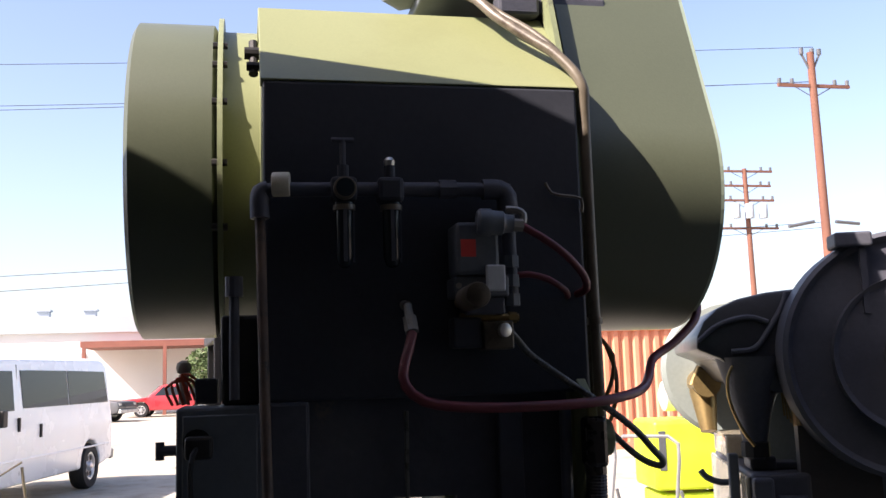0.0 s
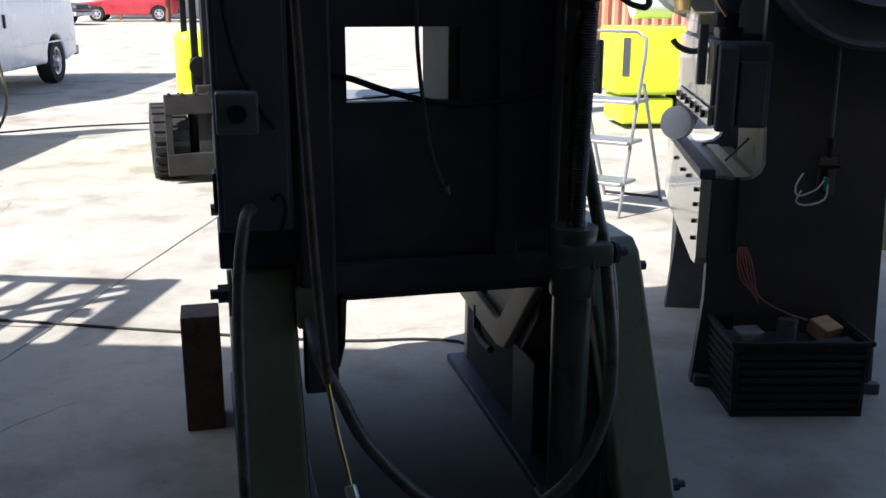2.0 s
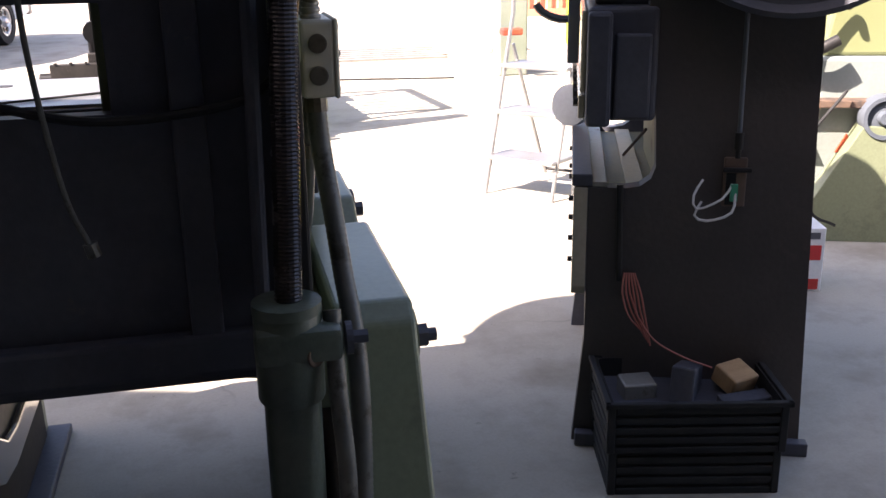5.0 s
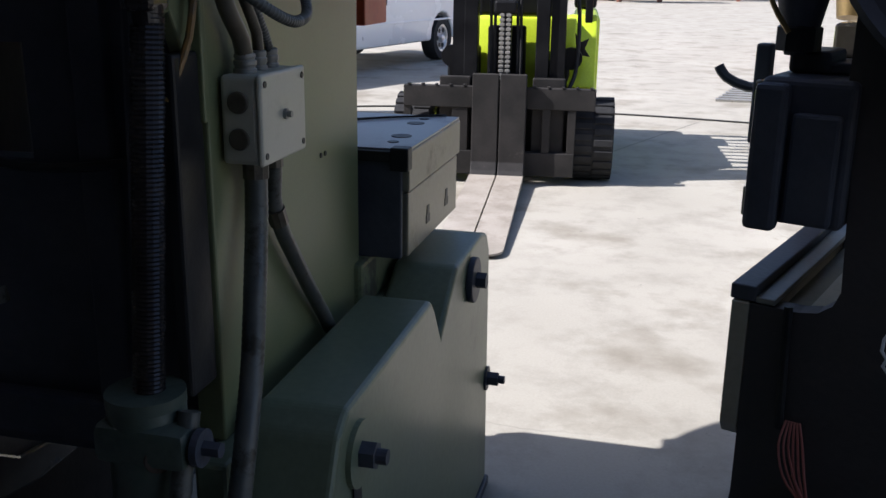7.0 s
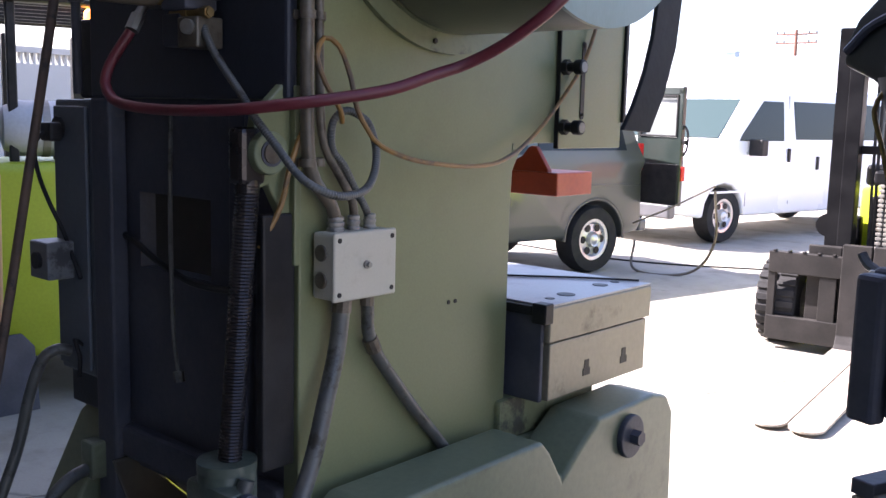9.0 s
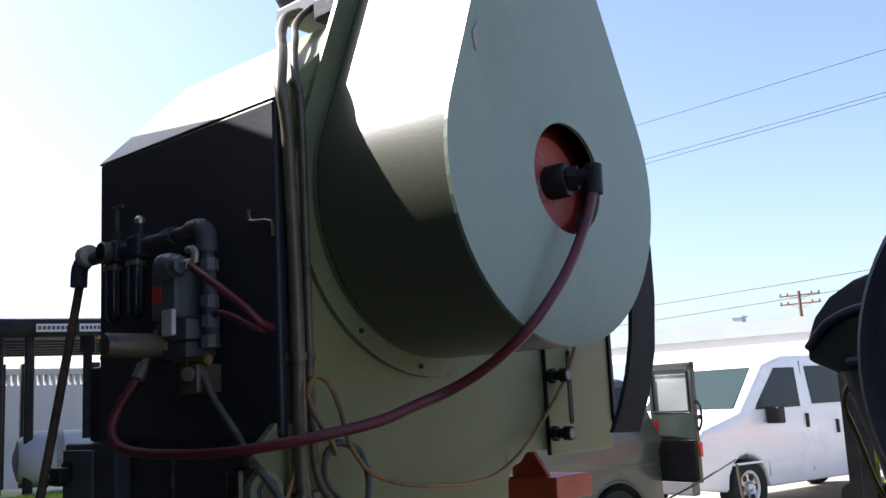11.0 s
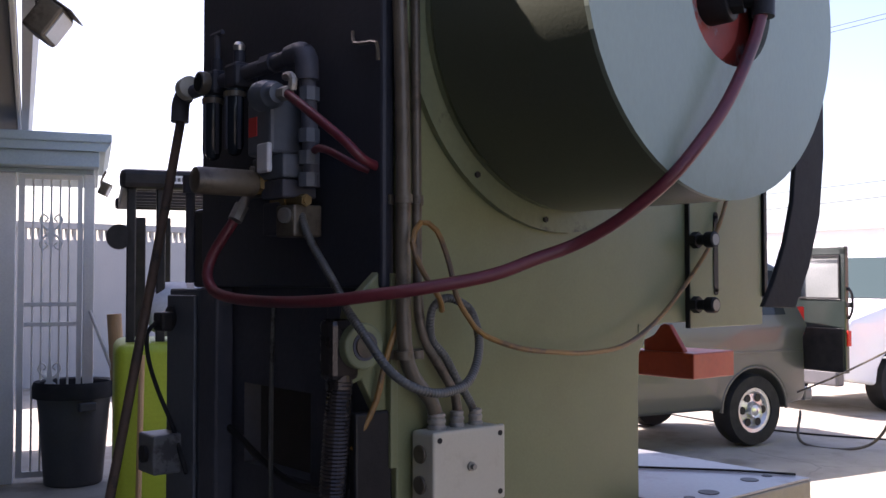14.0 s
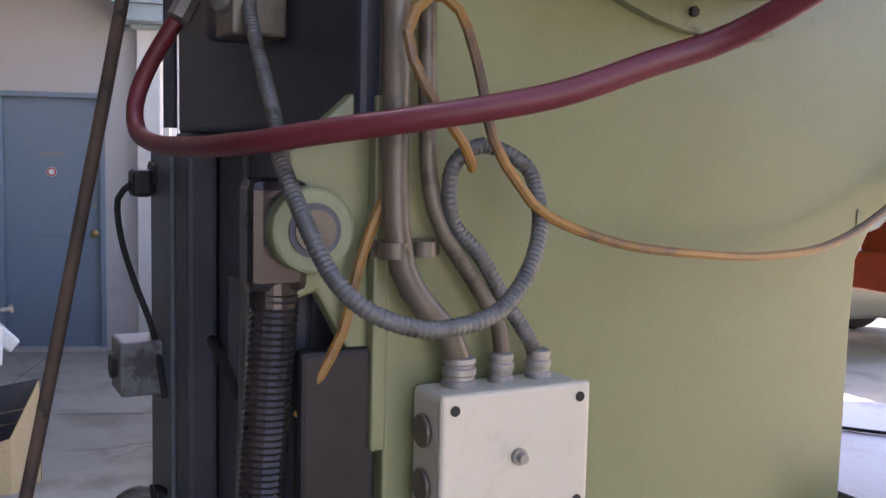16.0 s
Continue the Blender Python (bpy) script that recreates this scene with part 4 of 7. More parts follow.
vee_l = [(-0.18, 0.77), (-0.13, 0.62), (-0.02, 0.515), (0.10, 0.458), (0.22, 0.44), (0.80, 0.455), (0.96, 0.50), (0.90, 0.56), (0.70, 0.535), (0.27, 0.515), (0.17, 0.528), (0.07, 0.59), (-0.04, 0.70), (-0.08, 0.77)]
# same casting twice: right rib coloured as if sunlit, left rib dark
for x, back, vee, mat in ((0.352, 0.378, vee_r, LITCREAM), (-0.222, -0.238, vee_l, DARKRIB)):
    part("leg_rib", prism(vee, "x", x, back, 0.006), mat, press, "V-shaped casting with sunlit or dark tone in its colour")
    part("leg_web", prism([(0.0, 0.80), (0.02, 0.60), (0.17, 0.442), (0.84, 0.46), (1.05, 0.55), (1.1, 0.80)], "x", back + (0.002 if x > 0 else -0.002), back + (0.016 if x > 0 else -0.038), 0.004), BLACKM, press, "black hanging web plate")
part("treadle_bracket", tube([(0.36, 0.62, 0.45), (0.36, 0.62, 0.36), (0.36, 0.55, 0.34), (0.36, 0.44, 0.345)], 0.014, 8, smooth=False), BLACKM, press)
part("side_slab", box(0.40, 0.45, 0.10, 0.32, 0.10, 0.42, 0.006), BLACKM, press)

# wiring and air lines
def junction_box():
    jb = part("junction_box", box(XR + 0.006, 0.50, -0.090, 0.090, 1.278, 1.420, 0.008, 3), BOXGREY, press, "light grey plastic junction box")
    part("box_lid", box(0.4965, 0.507, -0.092, 0.092, 1.276, 1.422, 0.006, 3), BOXGREY, jb)
    for y in (-0.077, 0.077):
        for z in (1.292, 1.406):
            part("screw_head", cyl((0.5055, y, z), (0.5085, y, z), 0.0055, 14), BLACK, jb)
    part("centre_stud", join(cyl((0.507, 0, 1.35), (0.512, 0, 1.35), 0.009, 14), cyl((0.512, 0, 1.35), (0.520, 0, 1.35), 0.0055, 8)), STEEL_DULL, jb)
    for z in (1.32, 1.378):
        part("knockout", cyl((0.468, -0.090, z), (0.468, -0.097, z), 0.018, 20, bev=0.003), GALV, jb, "dirty knockout cap")
    for y, r in ((-0.048, 0.019), (0.004, 0.0145), (0.052, 0.0145)):
        part("gland", lathe([(r * 0.6, 0), (r, 0), (r, 0.008), (r * 0.86, 0.010), (r * 0.86, 0.013), (r * 0.97, 0.015), (r * 0.97, 0.021), (r * 0.84, 0.023), (r * 0.84, 0.025), (r * 0.93, 0.027), (r * 0.9, 0.032), (r * 0.7, 0.034)], (0.462, y, 1.418), (0, 0, 1), 20), STEEL_DULL, jb, "tarnished steel gland", True)
    part("gland", cyl((0.465, -0.03, 1.28), (0.466, -0.033, 1.245), 0.022, 10), GALV, jb)
    part("gland", cyl((0.465, 0.045, 1.28), (0.465, 0.045, 1.25), 0.016, 10), GALV, jb)


junction_box()
part("conduit", tube([(0.462, -0.048, 1.44), (0.463, -0.062, 1.475), (0.462, -0.105, 1.525), (0.460, -0.122, 1.58), (0.458, -0.125, 1.70), (0.456, -0.125, 2.0), (0.452, -0.135, 2.36), (0.445, -0.145, 2.455), (0.40, -0.105, 2.54), (0.34, -0.055, 2.605), (0.27, 0.0, 2.68), (0.23, 0.05, 2.745), (0.20, 0.12, 2.79)], 0.0142, 12), GALV, press, "dusty rigid conduit", True)
part("conduit", tube([(0.462, 0.004, 1.44), (0.462, 0.0, 1.48), (0.458, -0.03, 1.53), (0.456, -0.075, 1.60), (0.455, -0.088, 1.70), (0.453, -0.09, 2.0), (0.452, -0.095, 2.42), (0.445, -0.10, 2.485), (0.41, -0.075, 2.56), (0.355, -0.025, 2.635), (0.29, 0.03, 2.70), (0.25, 0.09, 2.76), (0.23, 0.14, 2.80)], 0.0095, 10), GALV, press, "", True)
for z in (1.565, 1.86):
    part("strap", join(cyl((0.458, -0.124, z - 0.008), (0.458, -0.124, z + 0.008), 0.0172, 16), cyl((0.455, -0.089, z - 0.008), (0.455, -0.089, z + 0.008), 0.0125, 14), box(0.43, 0.436, -0.14, -0.06, z - 0.009, z + 0.009)), GALV, press, "pipe strap", True)
part("flex_conduit", tube([(0.215, -0.20, 1.84), (0.235, -0.205, 1.815), (0.27, -0.207, 1.775), (0.37, -0.222, 1.70), (0.43, -0.235, 1.656), (0.50, -0.236, 1.60), (0.545, -0.226, 1.553), (0.575, -0.207, 1.527), (0.588, -0.17, 1.511), (0.59, -0.13, 1.508), (0.58, -0.075, 1.518), (0.555, -0.027, 1.55), (0.525, 0.006, 1.594), (0.50, 0.012, 1.64), (0.49, -0.003, 1.66), (0.48, -0.036, 1.672), (0.475, -0.064, 1.656), (0.468, -0.068, 1.627), (0.462, -0.058, 1.59), (0.462, -0.026, 1.557), (0.462, 0.007, 1.507), (0.462, 0.038, 1.465), (0.462, 0.052, 1.436)], 0.0077, 14, step=0.003, ribs=0.13), FLEX, press, "grey flexible conduit looped on itself", True, 32)
part("cord", tube([(0.478, -0.047, 1.648), (0.495, -0.068, 1.673), (0.50, -0.113, 1.725), (0.495, -0.132, 1.776), (0.48, -0.10, 1.815), (0.50, -0.078, 1.80), (0.525, -0.068, 1.737), (0.53, -0.055, 1.677), (0.53, -0.023, 1.633), (0.53, 0.013, 1.602), (0.53, 0.107, 1.572), (0.52, 0.228, 1.557), (0.505, 0.35, 1.55), (0.49, 0.48, 1.56), (0.47, 0.62, 1.61), (0.455, 0.76, 1.70), (0.455, 0.88, 1.82), (0.455, 0.95, 1.95)], 0.0055, 8), YELLOWCABLE, press, "dirty yellow cord")
part("cord", tube([(0.446, -0.119, 1.64), (0.44, -0.135, 1.60), (0.436, -0.152, 1.55), (0.43, -0.167, 1.48), (0.42, -0.19, 1.43), (0.41, -0.207, 1.391)], 0.006, 8), YELLOWCABLE, press, "dirty yellow cord")
part("drop_conduit", tube([(0.465, -0.03, 1.265), (0.47, -0.047, 1.172), (0.48, -0.085, 1.071), (0.49, -0.13, 0.951), (0.50, -0.189, 0.838), (0.50, -0.235, 0.713), (0.49, -0.28, 0.5), (0.48, -0.31, 0.3), (0.47, -0.32, 0.1)], 0.019, 12, step=0.006, ribs=0.05), FLEX, press, "grey flexible drop conduit", True, 55)
part("drop_conduit", tube([(0.465, 0.045, 1.27), (0.46, 0.052, 1.23), (0.455, 0.06, 1.186), (0.455, 0.085, 1.135), (0.455, 0.113, 1.096), (0.455, 0.212, 0.978), (0.452, 0.30, 0.885), (0.45, 0.34, 0.84)], 0.0145, 12, step=0.006, ribs=0.05), FLEX, press, "grey flexible drop conduit", True, 55)
part("coupling", cyl((0.455, 0.064, 1.17), (0.455, 0.08, 1.14), 0.018, 10), GALV, press)
part("red_hose", tube([(-0.018, -0.23, 1.836), (-0.03, -0.25, 1.80), (-0.045, -0.268, 1.76), (-0.045, -0.28, 1.72), (-0.005, -0.285, 1.685), (0.08, -0.282, 1.669), (0.233, -0.275, 1.664), (0.391, -0.258, 1.668), (0.495, -0.215, 1.68), (0.56, -0.15, 1.693), (0.62, -0.05, 1.715), (0.66, 0.025, 1.745), (0.70, 0.085, 1.771), (0.78, 0.115, 1.814), (0.86, 0.15, 1.88), (0.89, 0.205, 1.95), (0.90, 0.275, 2.03), (0.905, 0.345, 2.135), (0.908, 0.380, 2.215)], 0.0118, 14), REDHOSE, press, "dull red rubber air hose", True)
part("hose_fitting", join(cyl((-0.018, -0.228, 1.838), (-0.020, -0.21, 1.872), 0.0165, 8), cyl((-0.020, -0.21, 1.872), (-0.021, -0.19, 1.90), 0.011, 12), cyl((-0.021, -0.19, 1.90), (-0.021, -0.15, 1.905), 0.012, 12)), STEEL_DULL, press, "dull steel hose fitting")

# air treatment on the rear cover
frl = part("air_manifold", tube([(-0.36, -0.20, 2.155), (-0.33, -0.20, 2.165), (-0.25, -0.20, 2.168), (0.19, -0.195, 2.172), (0.216, -0.195, 2.165), (0.224, -0.195, 2.14), (0.226, -0.192, 2.1), (0.23, -0.185, 1.895)], 0.017, 12), BLACKM, press, "", True)
part("pipe_elbow", tube([(0.165, -0.195, 2.172), (0.205, -0.195, 2.172), (0.224, -0.195, 2.155), (0.225, -0.194, 2.115)], 0.025, 12), BLACKM, frl, "", True)
for z in (2.085, 2.0, 1.955, 1.91):
    part("coupling", cyl((0.227, -0.19, z - 0.014), (0.227, -0.19, z + 0.014), 0.022, 8), SLATE, frl)
part("coupling", cyl((0.06, -0.196, 2.172), (0.10, -0.196, 2.172), 0.023, 8), BLACKM, frl)
for x in (-0.164, -0.056):
    f = part("filter_head", join(box(x - 0.03, x + 0.03, -0.225, -0.165, 2.138, 2.196, 0.01), cyl((x, -0.2, 2.19), (x, -0.2, 2.225), 0.013, 12)), DARK, frl)
    part("filter_bowl", lathe([(0.023, 0), (0.023, -0.01), (0.020, -0.012), (0.020, -0.125), (0.014, -0.145), (0.005, -0.15)], (x, -0.21, 2.136), (0, 0, 1), 24), GLASS, f, "dark bowl", True)
    part("bowl_ring", cyl((x, -0.21, 2.118), (x, -0.21, 2.13), 0.0255, 24), GALV, f, "bright ring")
    part("bowl_guard", join(box(x - 0.004, x + 0.004, -0.234, -0.229, 2.0, 2.12), box(x + 0.019, x + 0.023, -0.214, -0.206, 2.0, 2.12)), BLACKM, f)
part("gauge", cyl((-0.164, -0.225, 2.165), (-0.164, -0.248, 2.165), 0.026, 24, bev=0.003), GALV, frl, "small pressure gauge", True)
part("gauge_glass", cyl((-0.164, -0.248, 2.165), (-0.164, -0.2495, 2.165), 0.021, 24), GLASS, frl)
part("adjust_screw", cyl((-0.164, -0.2, 2.225), (-0.164, -0.2, 2.285), 0.007, 10), BLACKM, frl)
part("tee_handle", cyl((-0.19, -0.2, 2.285), (-0.138, -0.2, 2.285), 0.006, 8), BLACKM, frl)
part("oil_cap", lathe([(0.012, 0), (0.014, 0.012), (0.008, 0.02)], (-0.056, -0.2, 2.225), (0, 0, 1), 12), STEEL, frl, "bright oil filler cap", True)
vb = part("valve_body", box(0.085, 0.185, -0.255, -0.155, 1.965, 2.085, 0.008), SLATE, press, "grey twin air valve")
part("valve_cap", lathe([(0.026, 0.0), (0.032, 0.006), (0.033, 0.03), (0.029, 0.036), (0.028, 0.06), (0.022, 0.066), (0.020, 0.085)], (0.135, -0.25, 2.085), (1, -0.08, -0.05), 28), SLATE, vb, "round slate grey valve cap", True)
part("valve_nut", cyl((0.218, -0.25, 2.08), (0.245, -0.25, 2.078), 0.015, 6), STEEL_DULL, vb)
part("vent_stub", tube([(0.21, -0.235, 2.118), (0.235, -0.24, 2.116), (0.25, -0.242, 2.105), (0.248, -0.243, 2.085)], 0.009, 8), STEEL_DULL, vb)
part("valve_label", box(0.095, 0.13, -0.2565, -0.255, 2.005, 2.045), BRICKRED, vb, "red label")
part("valve_plate", box(0.15, 0.195, -0.268, -0.2555, 1.925, 1.985, 0.004), TANKWHITE, vb, "pale solenoid cover")
part("valve_base", box(0.08, 0.21, -0.24, -0.155, 1.915, 1.963, 0.005), SLATE, vb)
part("valve_foot", box(0.11, 0.20, -0.235, -0.155, 1.875, 1.913, 0.004), BLACKM, vb)
for x in (0.09, 0.125, 0.16):
    part("cap_screw", cyl((x, -0.24, 1.94), (x, -0.248, 1.94), 0.007, 6), STEEL_DULL, vb)
part("muffler", lathe([(0.012, 0), (0.026, 0.005), (0.028, 0.012), (0.028, 0.128), (0.025, 0.138), (0.014, 0.142)], (0.102, -0.385, 1.908), (0.03, 1, 0.0), 28), GALV, press, "grey exhaust muffler", True)
part("nipple", join(cyl((0.106, -0.243, 1.908), (0.107, -0.225, 1.908), 0.022, 6), cyl((0.107, -0.225, 1.908), (0.11, -0.155, 1.908), 0.013, 12)), BRASS, press)
part("tee_pipe", join(cyl((0.10, -0.20, 1.872), (0.24, -0.20, 1.868), 0.009, 10), cyl((0.14, -0.20, 1.871), (0.165, -0.20, 1.870), 0.013, 6), cyl((0.215, -0.20, 1.869), (0.235, -0.20, 1.868), 0.013, 6)), BRASS, press, "tarnished brass tee pipe")
blk_a = part("solenoid_block", box(0.150, 0.222, -0.222, -0.155, 1.795, 1.86, 0.004), GALV, press, "dull alloy solenoid block")
part("block_port", lathe([(0.008, 0), (0.016, 0.0), (0.016, 0.012), (0.008, 0.014)], (0.196, -0.222, 1.838), (0.3, -1, 0), 16), STEEL, blk_a, "bright steel port", True)
part("block_tail", box(0.08, 0.149, -0.215, -0.155, 1.80, 1.87, 0.006), DARK, blk_a)
part("valve_tube", tube([(0.24, -0.25, 2.078), (0.29, -0.25, 2.05), (0.35, -0.24, 2.01), (0.40, -0.215, 1.965), (0.415, -0.19, 1.935), (0.405, -0.15, 1.925)], 0.0095, 10), REDHOSE, press, "dull red valve hose", True)
part("valve_tube", tube([(0.235, -0.185, 1.966), (0.27, -0.195, 1.97), (0.32, -0.195, 1.957), (0.365, -0.18, 1.932), (0.38, -0.15, 1.92)], 0.008, 10), REDHOSE, press, "dull red valve hose", True)
part("wire_tail", tube([(0.335, -0.157, 2.198), (0.348, -0.163, 2.172), (0.385, -0.163, 2.165), (0.423, -0.163, 2.158), (0.424, -0.16, 2.125)], 0.004, 6), GALV, press)
part("down_pipe", tube([(-0.352, -0.20, 2.14), (-0.352, -0.205, 2.10), (-0.345, -0.29, 1.65), (-0.33, -0.43, 0.97), (-0.318, -0.52, 0.68)], 0.0115, 10), RUSTY, press, "rusty brown air supply pipe", True)
part("pipe_tail", tube([(-0.318, -0.52, 0.68), (-0.305, -0.565, 0.58), (-0.292, -0.605, 0.51), (-0.286, -0.627, 0.471)], 0.006, 8), BRASS, press, "thin brass pipe tail", True)
part("elbow", tube([(-0.335, -0.20, 2.165), (-0.350, -0.201, 2.16), (-0.353, -0.205, 2.14), (-0.352, -0.207, 2.10)], 0.022, 12), BLACKM, press, "", True)
part("regulator_cap", cyl((-0.325, -0.205, 2.178), (-0.285, -0.21, 2.178), 0.028, 20, bev=0.004), BOXGREY, press, "pale grey regulator cap", True)
part("quick_coupling", join(cyl((-0.287, -0.625, 0.474), (-0.281, -0.642, 0.448), 0.0145, 12, bev=0.003), cyl((-0.281, -0.642, 0.448), (-0.276, -0.656, 0.427), 0.012, 6), cyl((-0.276, -0.656, 0.427), (-0.271, -0.670, 0.405), 0.010, 12)), STEEL, press, "bright steel quick coupling")
part("supply_hose", tube([(-0.272, -0.667, 0.41), (-0.262, -0.70, 0.33), (-0.25, -0.735, 0.22), (-0.235, -0.80, 0.08), (-0.225, -0.90, 0.018), (-0.24, -1.1, 0.014), (-0.3, -1.6, 0.014), (-0.45, -2.4, 0.014), (-0.5, -4.0, 0.014)], 0.0115, 10), ORANGEHOSE, press, "orange air hose")
part("u_hose", tube([(-0.325, -0.17, 0.73), (-0.324, -0.24, 0.715), (-0.318, -0.295, 0.68), (-0.300, -0.332, 0.632), (-0.268, -0.35, 0.57), (-0.212, -0.36, 0.45), (-0.105, -0.37, 0.315), (0.01, -0.37, 0.215), (0.09, -0.37, 0.188), (0.18, -0.37, 0.19), (0.28, -0.37, 0.222), (0.385, -0.365, 0.32), (0.445, -0.36, 0.465), (0.456, -0.35, 0.627), (0.45, -0.32, 0.79), (0.45, -0.27, 0.93)], 0.0165, 12, step=0.006, ribs=0.04), FLEX, press, "grey ribbed hose hanging in a loop", True, 55)
part("left_hose", tube([(-0.455, -0.165, 1.015), (-0.465, -0.20, 1.022), (-0.478, -0.235, 0.995), (-0.494, -0.265, 0.90), (-0.505, -0.30, 0.75), (-0.512, -0.40, 0.5), (-0.513, -0.46, 0.33), (-0.508, -0.52, 0.1), (-0.50, -0.6, 0.018)], 0.015, 12, step=0.006, ribs=0.04), FLEX, press, "blue-grey ribbed hose", True, 55)
part("loop_wire", tube([(-0.40, -0.16, 1.04), (-0.385, -0.19, 1.06), (-0.37, -0.185, 1.02), (-0.385, -0.18, 0.96)], 0.006, 8), BLACK, press)
part("back_cable", tube([(-0.335, -0.115, 1.42), (-0.26, -0.12, 1.353), (-0.19, -0.122, 1.333), (-0.10, -0.125, 1.301), (0.03, -0.128, 1.268), (0.13, -0.128, 1.262), (0.24, -0.135, 1.272), (0.337, -0.14, 1.293), (0.385, -0.14, 1.33)], 0.0085, 8), BLACK, press, "black cable drooping across the rear web")


# ---- second press, dark gap-frame press standing askew ----
PB = Matrix(((0.937, 0.35, 0, 1.33), (-0.35, 0.937, 0, 0.78), (0, 0, 1, 0), (0, 0, 0, 1)))
pb = thing("gap_press", "blackened gap-frame press with a big flywheel", "punch press", PB)
SIDEB = [(-0.01, 0.0), (0.02, 0.36), (0.02, 0.845), (0.13, 0.845), (0.17, 0.852), (0.20, 0.875), (0.213, 0.91), (0.205, 1.06), (0.20, 1.20), (0.172, 1.33), (0.172, 1.60), (0.13, 1.85), (0.5, 1.9), (0.64, 1.7), (0.655, 1.1), (0.70, 0.0)]
OILBROWN = paint("oily brown-black casting", (0.042, 0.036, 0.034), (0.068, 0.057, 0.052), 0.55, scale=2.5, bump=0.35, wear=(0.085, 0.068, 0.058), wear_at=0.58, wear_scale=3.5, soft=0.16)
part("side_plate", plate_hole(SIDEB, [arc(0.45, 1.395, 0.034, 0, 360, 18)[:-1]], "y", -0.03, 0.03), OILBROWN, pb)
part("side_plate", plate_hole(SIDEB, [arc(0.575, 1.36, 0.055, 0, 360, 18)[:-1]], "y", 0.95, 1.01), BLACKM, pb)
part("back_plate", box(0.58, 0.62, 0.03, 0.70, 0.2, 1.75, 0.004), BLACKM, pb)
part("foot", box(0.0, 0.72, -0.07, -0.031, 0.0, 0.045, 0.004), BLACKM, pb)
APRON = paint("oily worn cream enamel", (0.33, 0.29, 0.21), (0.41, 0.36, 0.27), 0.24, scale=3, bump=0.1, wear=(0.12, 0.10, 0.075), wear_at=0.6, wear_scale=6, coat=0.6)
bed = part("bed_front", prism([(-0.03, 0.845), (1.16, 0.845), (1.16, 0.56), (0.95, 0.53), (0.10, 0.49), (-0.01, 0.50), (-0.03, 0.53)], "x", -0.025, 0.018, 0.004), APRON, pb, "pale worn bed apron with bolts")
for i, (v, z) in enumerate(((0.05, 0.79), (0.05, 0.73), (0.06, 0.66), (0.06, 0.59), (0.3, 0.80), (0.5, 0.79), (0.75, 0.80))):
    part("bolt", cyl((-0.025, v, z), (-0.038, v, z), 0.009, 6), BLACK, bed)
part("bolster", box(0.03, 0.075, -0.028, 1.16, 0.847, 0.862, 0.003), STEEL_DULL, pb, "worn steel bolster strip")
part("bolster_rail", box(-0.03, 0.03, -0.028, 1.17, 0.848, 0.885, 0.004), BLACKM, pb)
part("leg_far", box(0.02, 0.3, 1.0, 1.12, 0.0, 0.52, 0.008), BLACKM, pb)
sl = part("slide", box(0.0, 0.20, -0.06, 0.97, 1.05, 1.37, 0.015, 3), BLACKM, pb, "black slide with a pale bolted face")
part("slide_face", box(-0.016, -0.001, -0.05, 0.96, 1.13, 1.36, 0.005), APRON, sl, "pale worn slide face plate")
part("face_strip", box(-0.02, -0.001, -0.05, 0.96, 1.055, 1.122, 0.004), APRON, sl, "pale bolted lower strip")
part("gib", box(0.0, 0.07, -0.11, -0.061, 1.04, 1.36, 0.012), BLACKM, sl)
part("gib_end", box(0.08, 0.18, -0.09, -0.061, 1.06, 1.30, 0.008), BLACKM, sl)
for i in range(6):
    part("face_bolt", cyl((-0.02, 0.05 + 0.16 * i, 1.09), (-0.034, 0.05 + 0.16 * i, 1.09), 0.015, 6), BLACK, sl)
part("lever_plate", box(-0.055, -0.02, 0.06, 0.10, 1.20, 1.43, 0.006), SLATE, sl, "slate blue lever plate")
part("slide_bar", tube([(-0.02, 0.12, 1.33), (-0.08, 0.11, 1.325), (-0.13, 0.10, 1.345), (-0.15, 0.10, 1.37)], 0.012, 8), SLATE, sl)
part("ram_cap", join(box(0.02, 0.11, 0.06, 0.22, 1.37, 1.42, 0.01), box(0.10, 0.19, 0.08, 0.2, 1.37, 1.395, 0.006)), BLACKM, pb)
part("slide_guide", box(0.0, 0.12, 0.55, 0.95, 1.37, 1.46, 0.01), APRON, pb, "pale upper slide housing")
part("connecting_rod", lathe([(0.028, 0), (0.04, 0.05), (0.062, 0.16), (0.09, 0.26), (0.12, 0.36)], (0.04, 0.05, 1.41), (0.0, 0, 1), 24), BLACKM, pb, "", True)
part("rod_screw", lathe([(0.05, 0), (0.05, 0.05), (0.042, 0.055)], (0.04, 0.05, 1.42), (0, 0, 1), 10), BLACK, pb)
crown = [(-0.15, 1.80), (-0.145, 1.85), (-0.12, 1.90), (-0.07, 1.945), (0.0, 1.975), (0.10, 1.995), (0.224, 2.005), (0.36, 1.99), (0.5, 1.93), (0.55, 1.75), (0.3, 1.66), (0.12, 1.64), (0.0, 1.68), (-0.065, 1.763)]
part("crown", prism(crown, "y", -0.02, 0.95, 0.012), paint("worn black enamel", (0.022, 0.023, 0.027), (0.035, 0.035, 0.038), 0.3, scale=3, bump=0.15, wear=(0.16, 0.15, 0.13), wear_at=0.66, wear_scale=6), pb, "rounded black crown casting", True, 25)
part("crown_rib", tube([(-0.14, -0.022, 1.83), (-0.07, -0.026, 1.885), (0.03, -0.026, 1.91), (0.10, -0.026, 1.89)], 0.010, 8), BLACKM, pb)
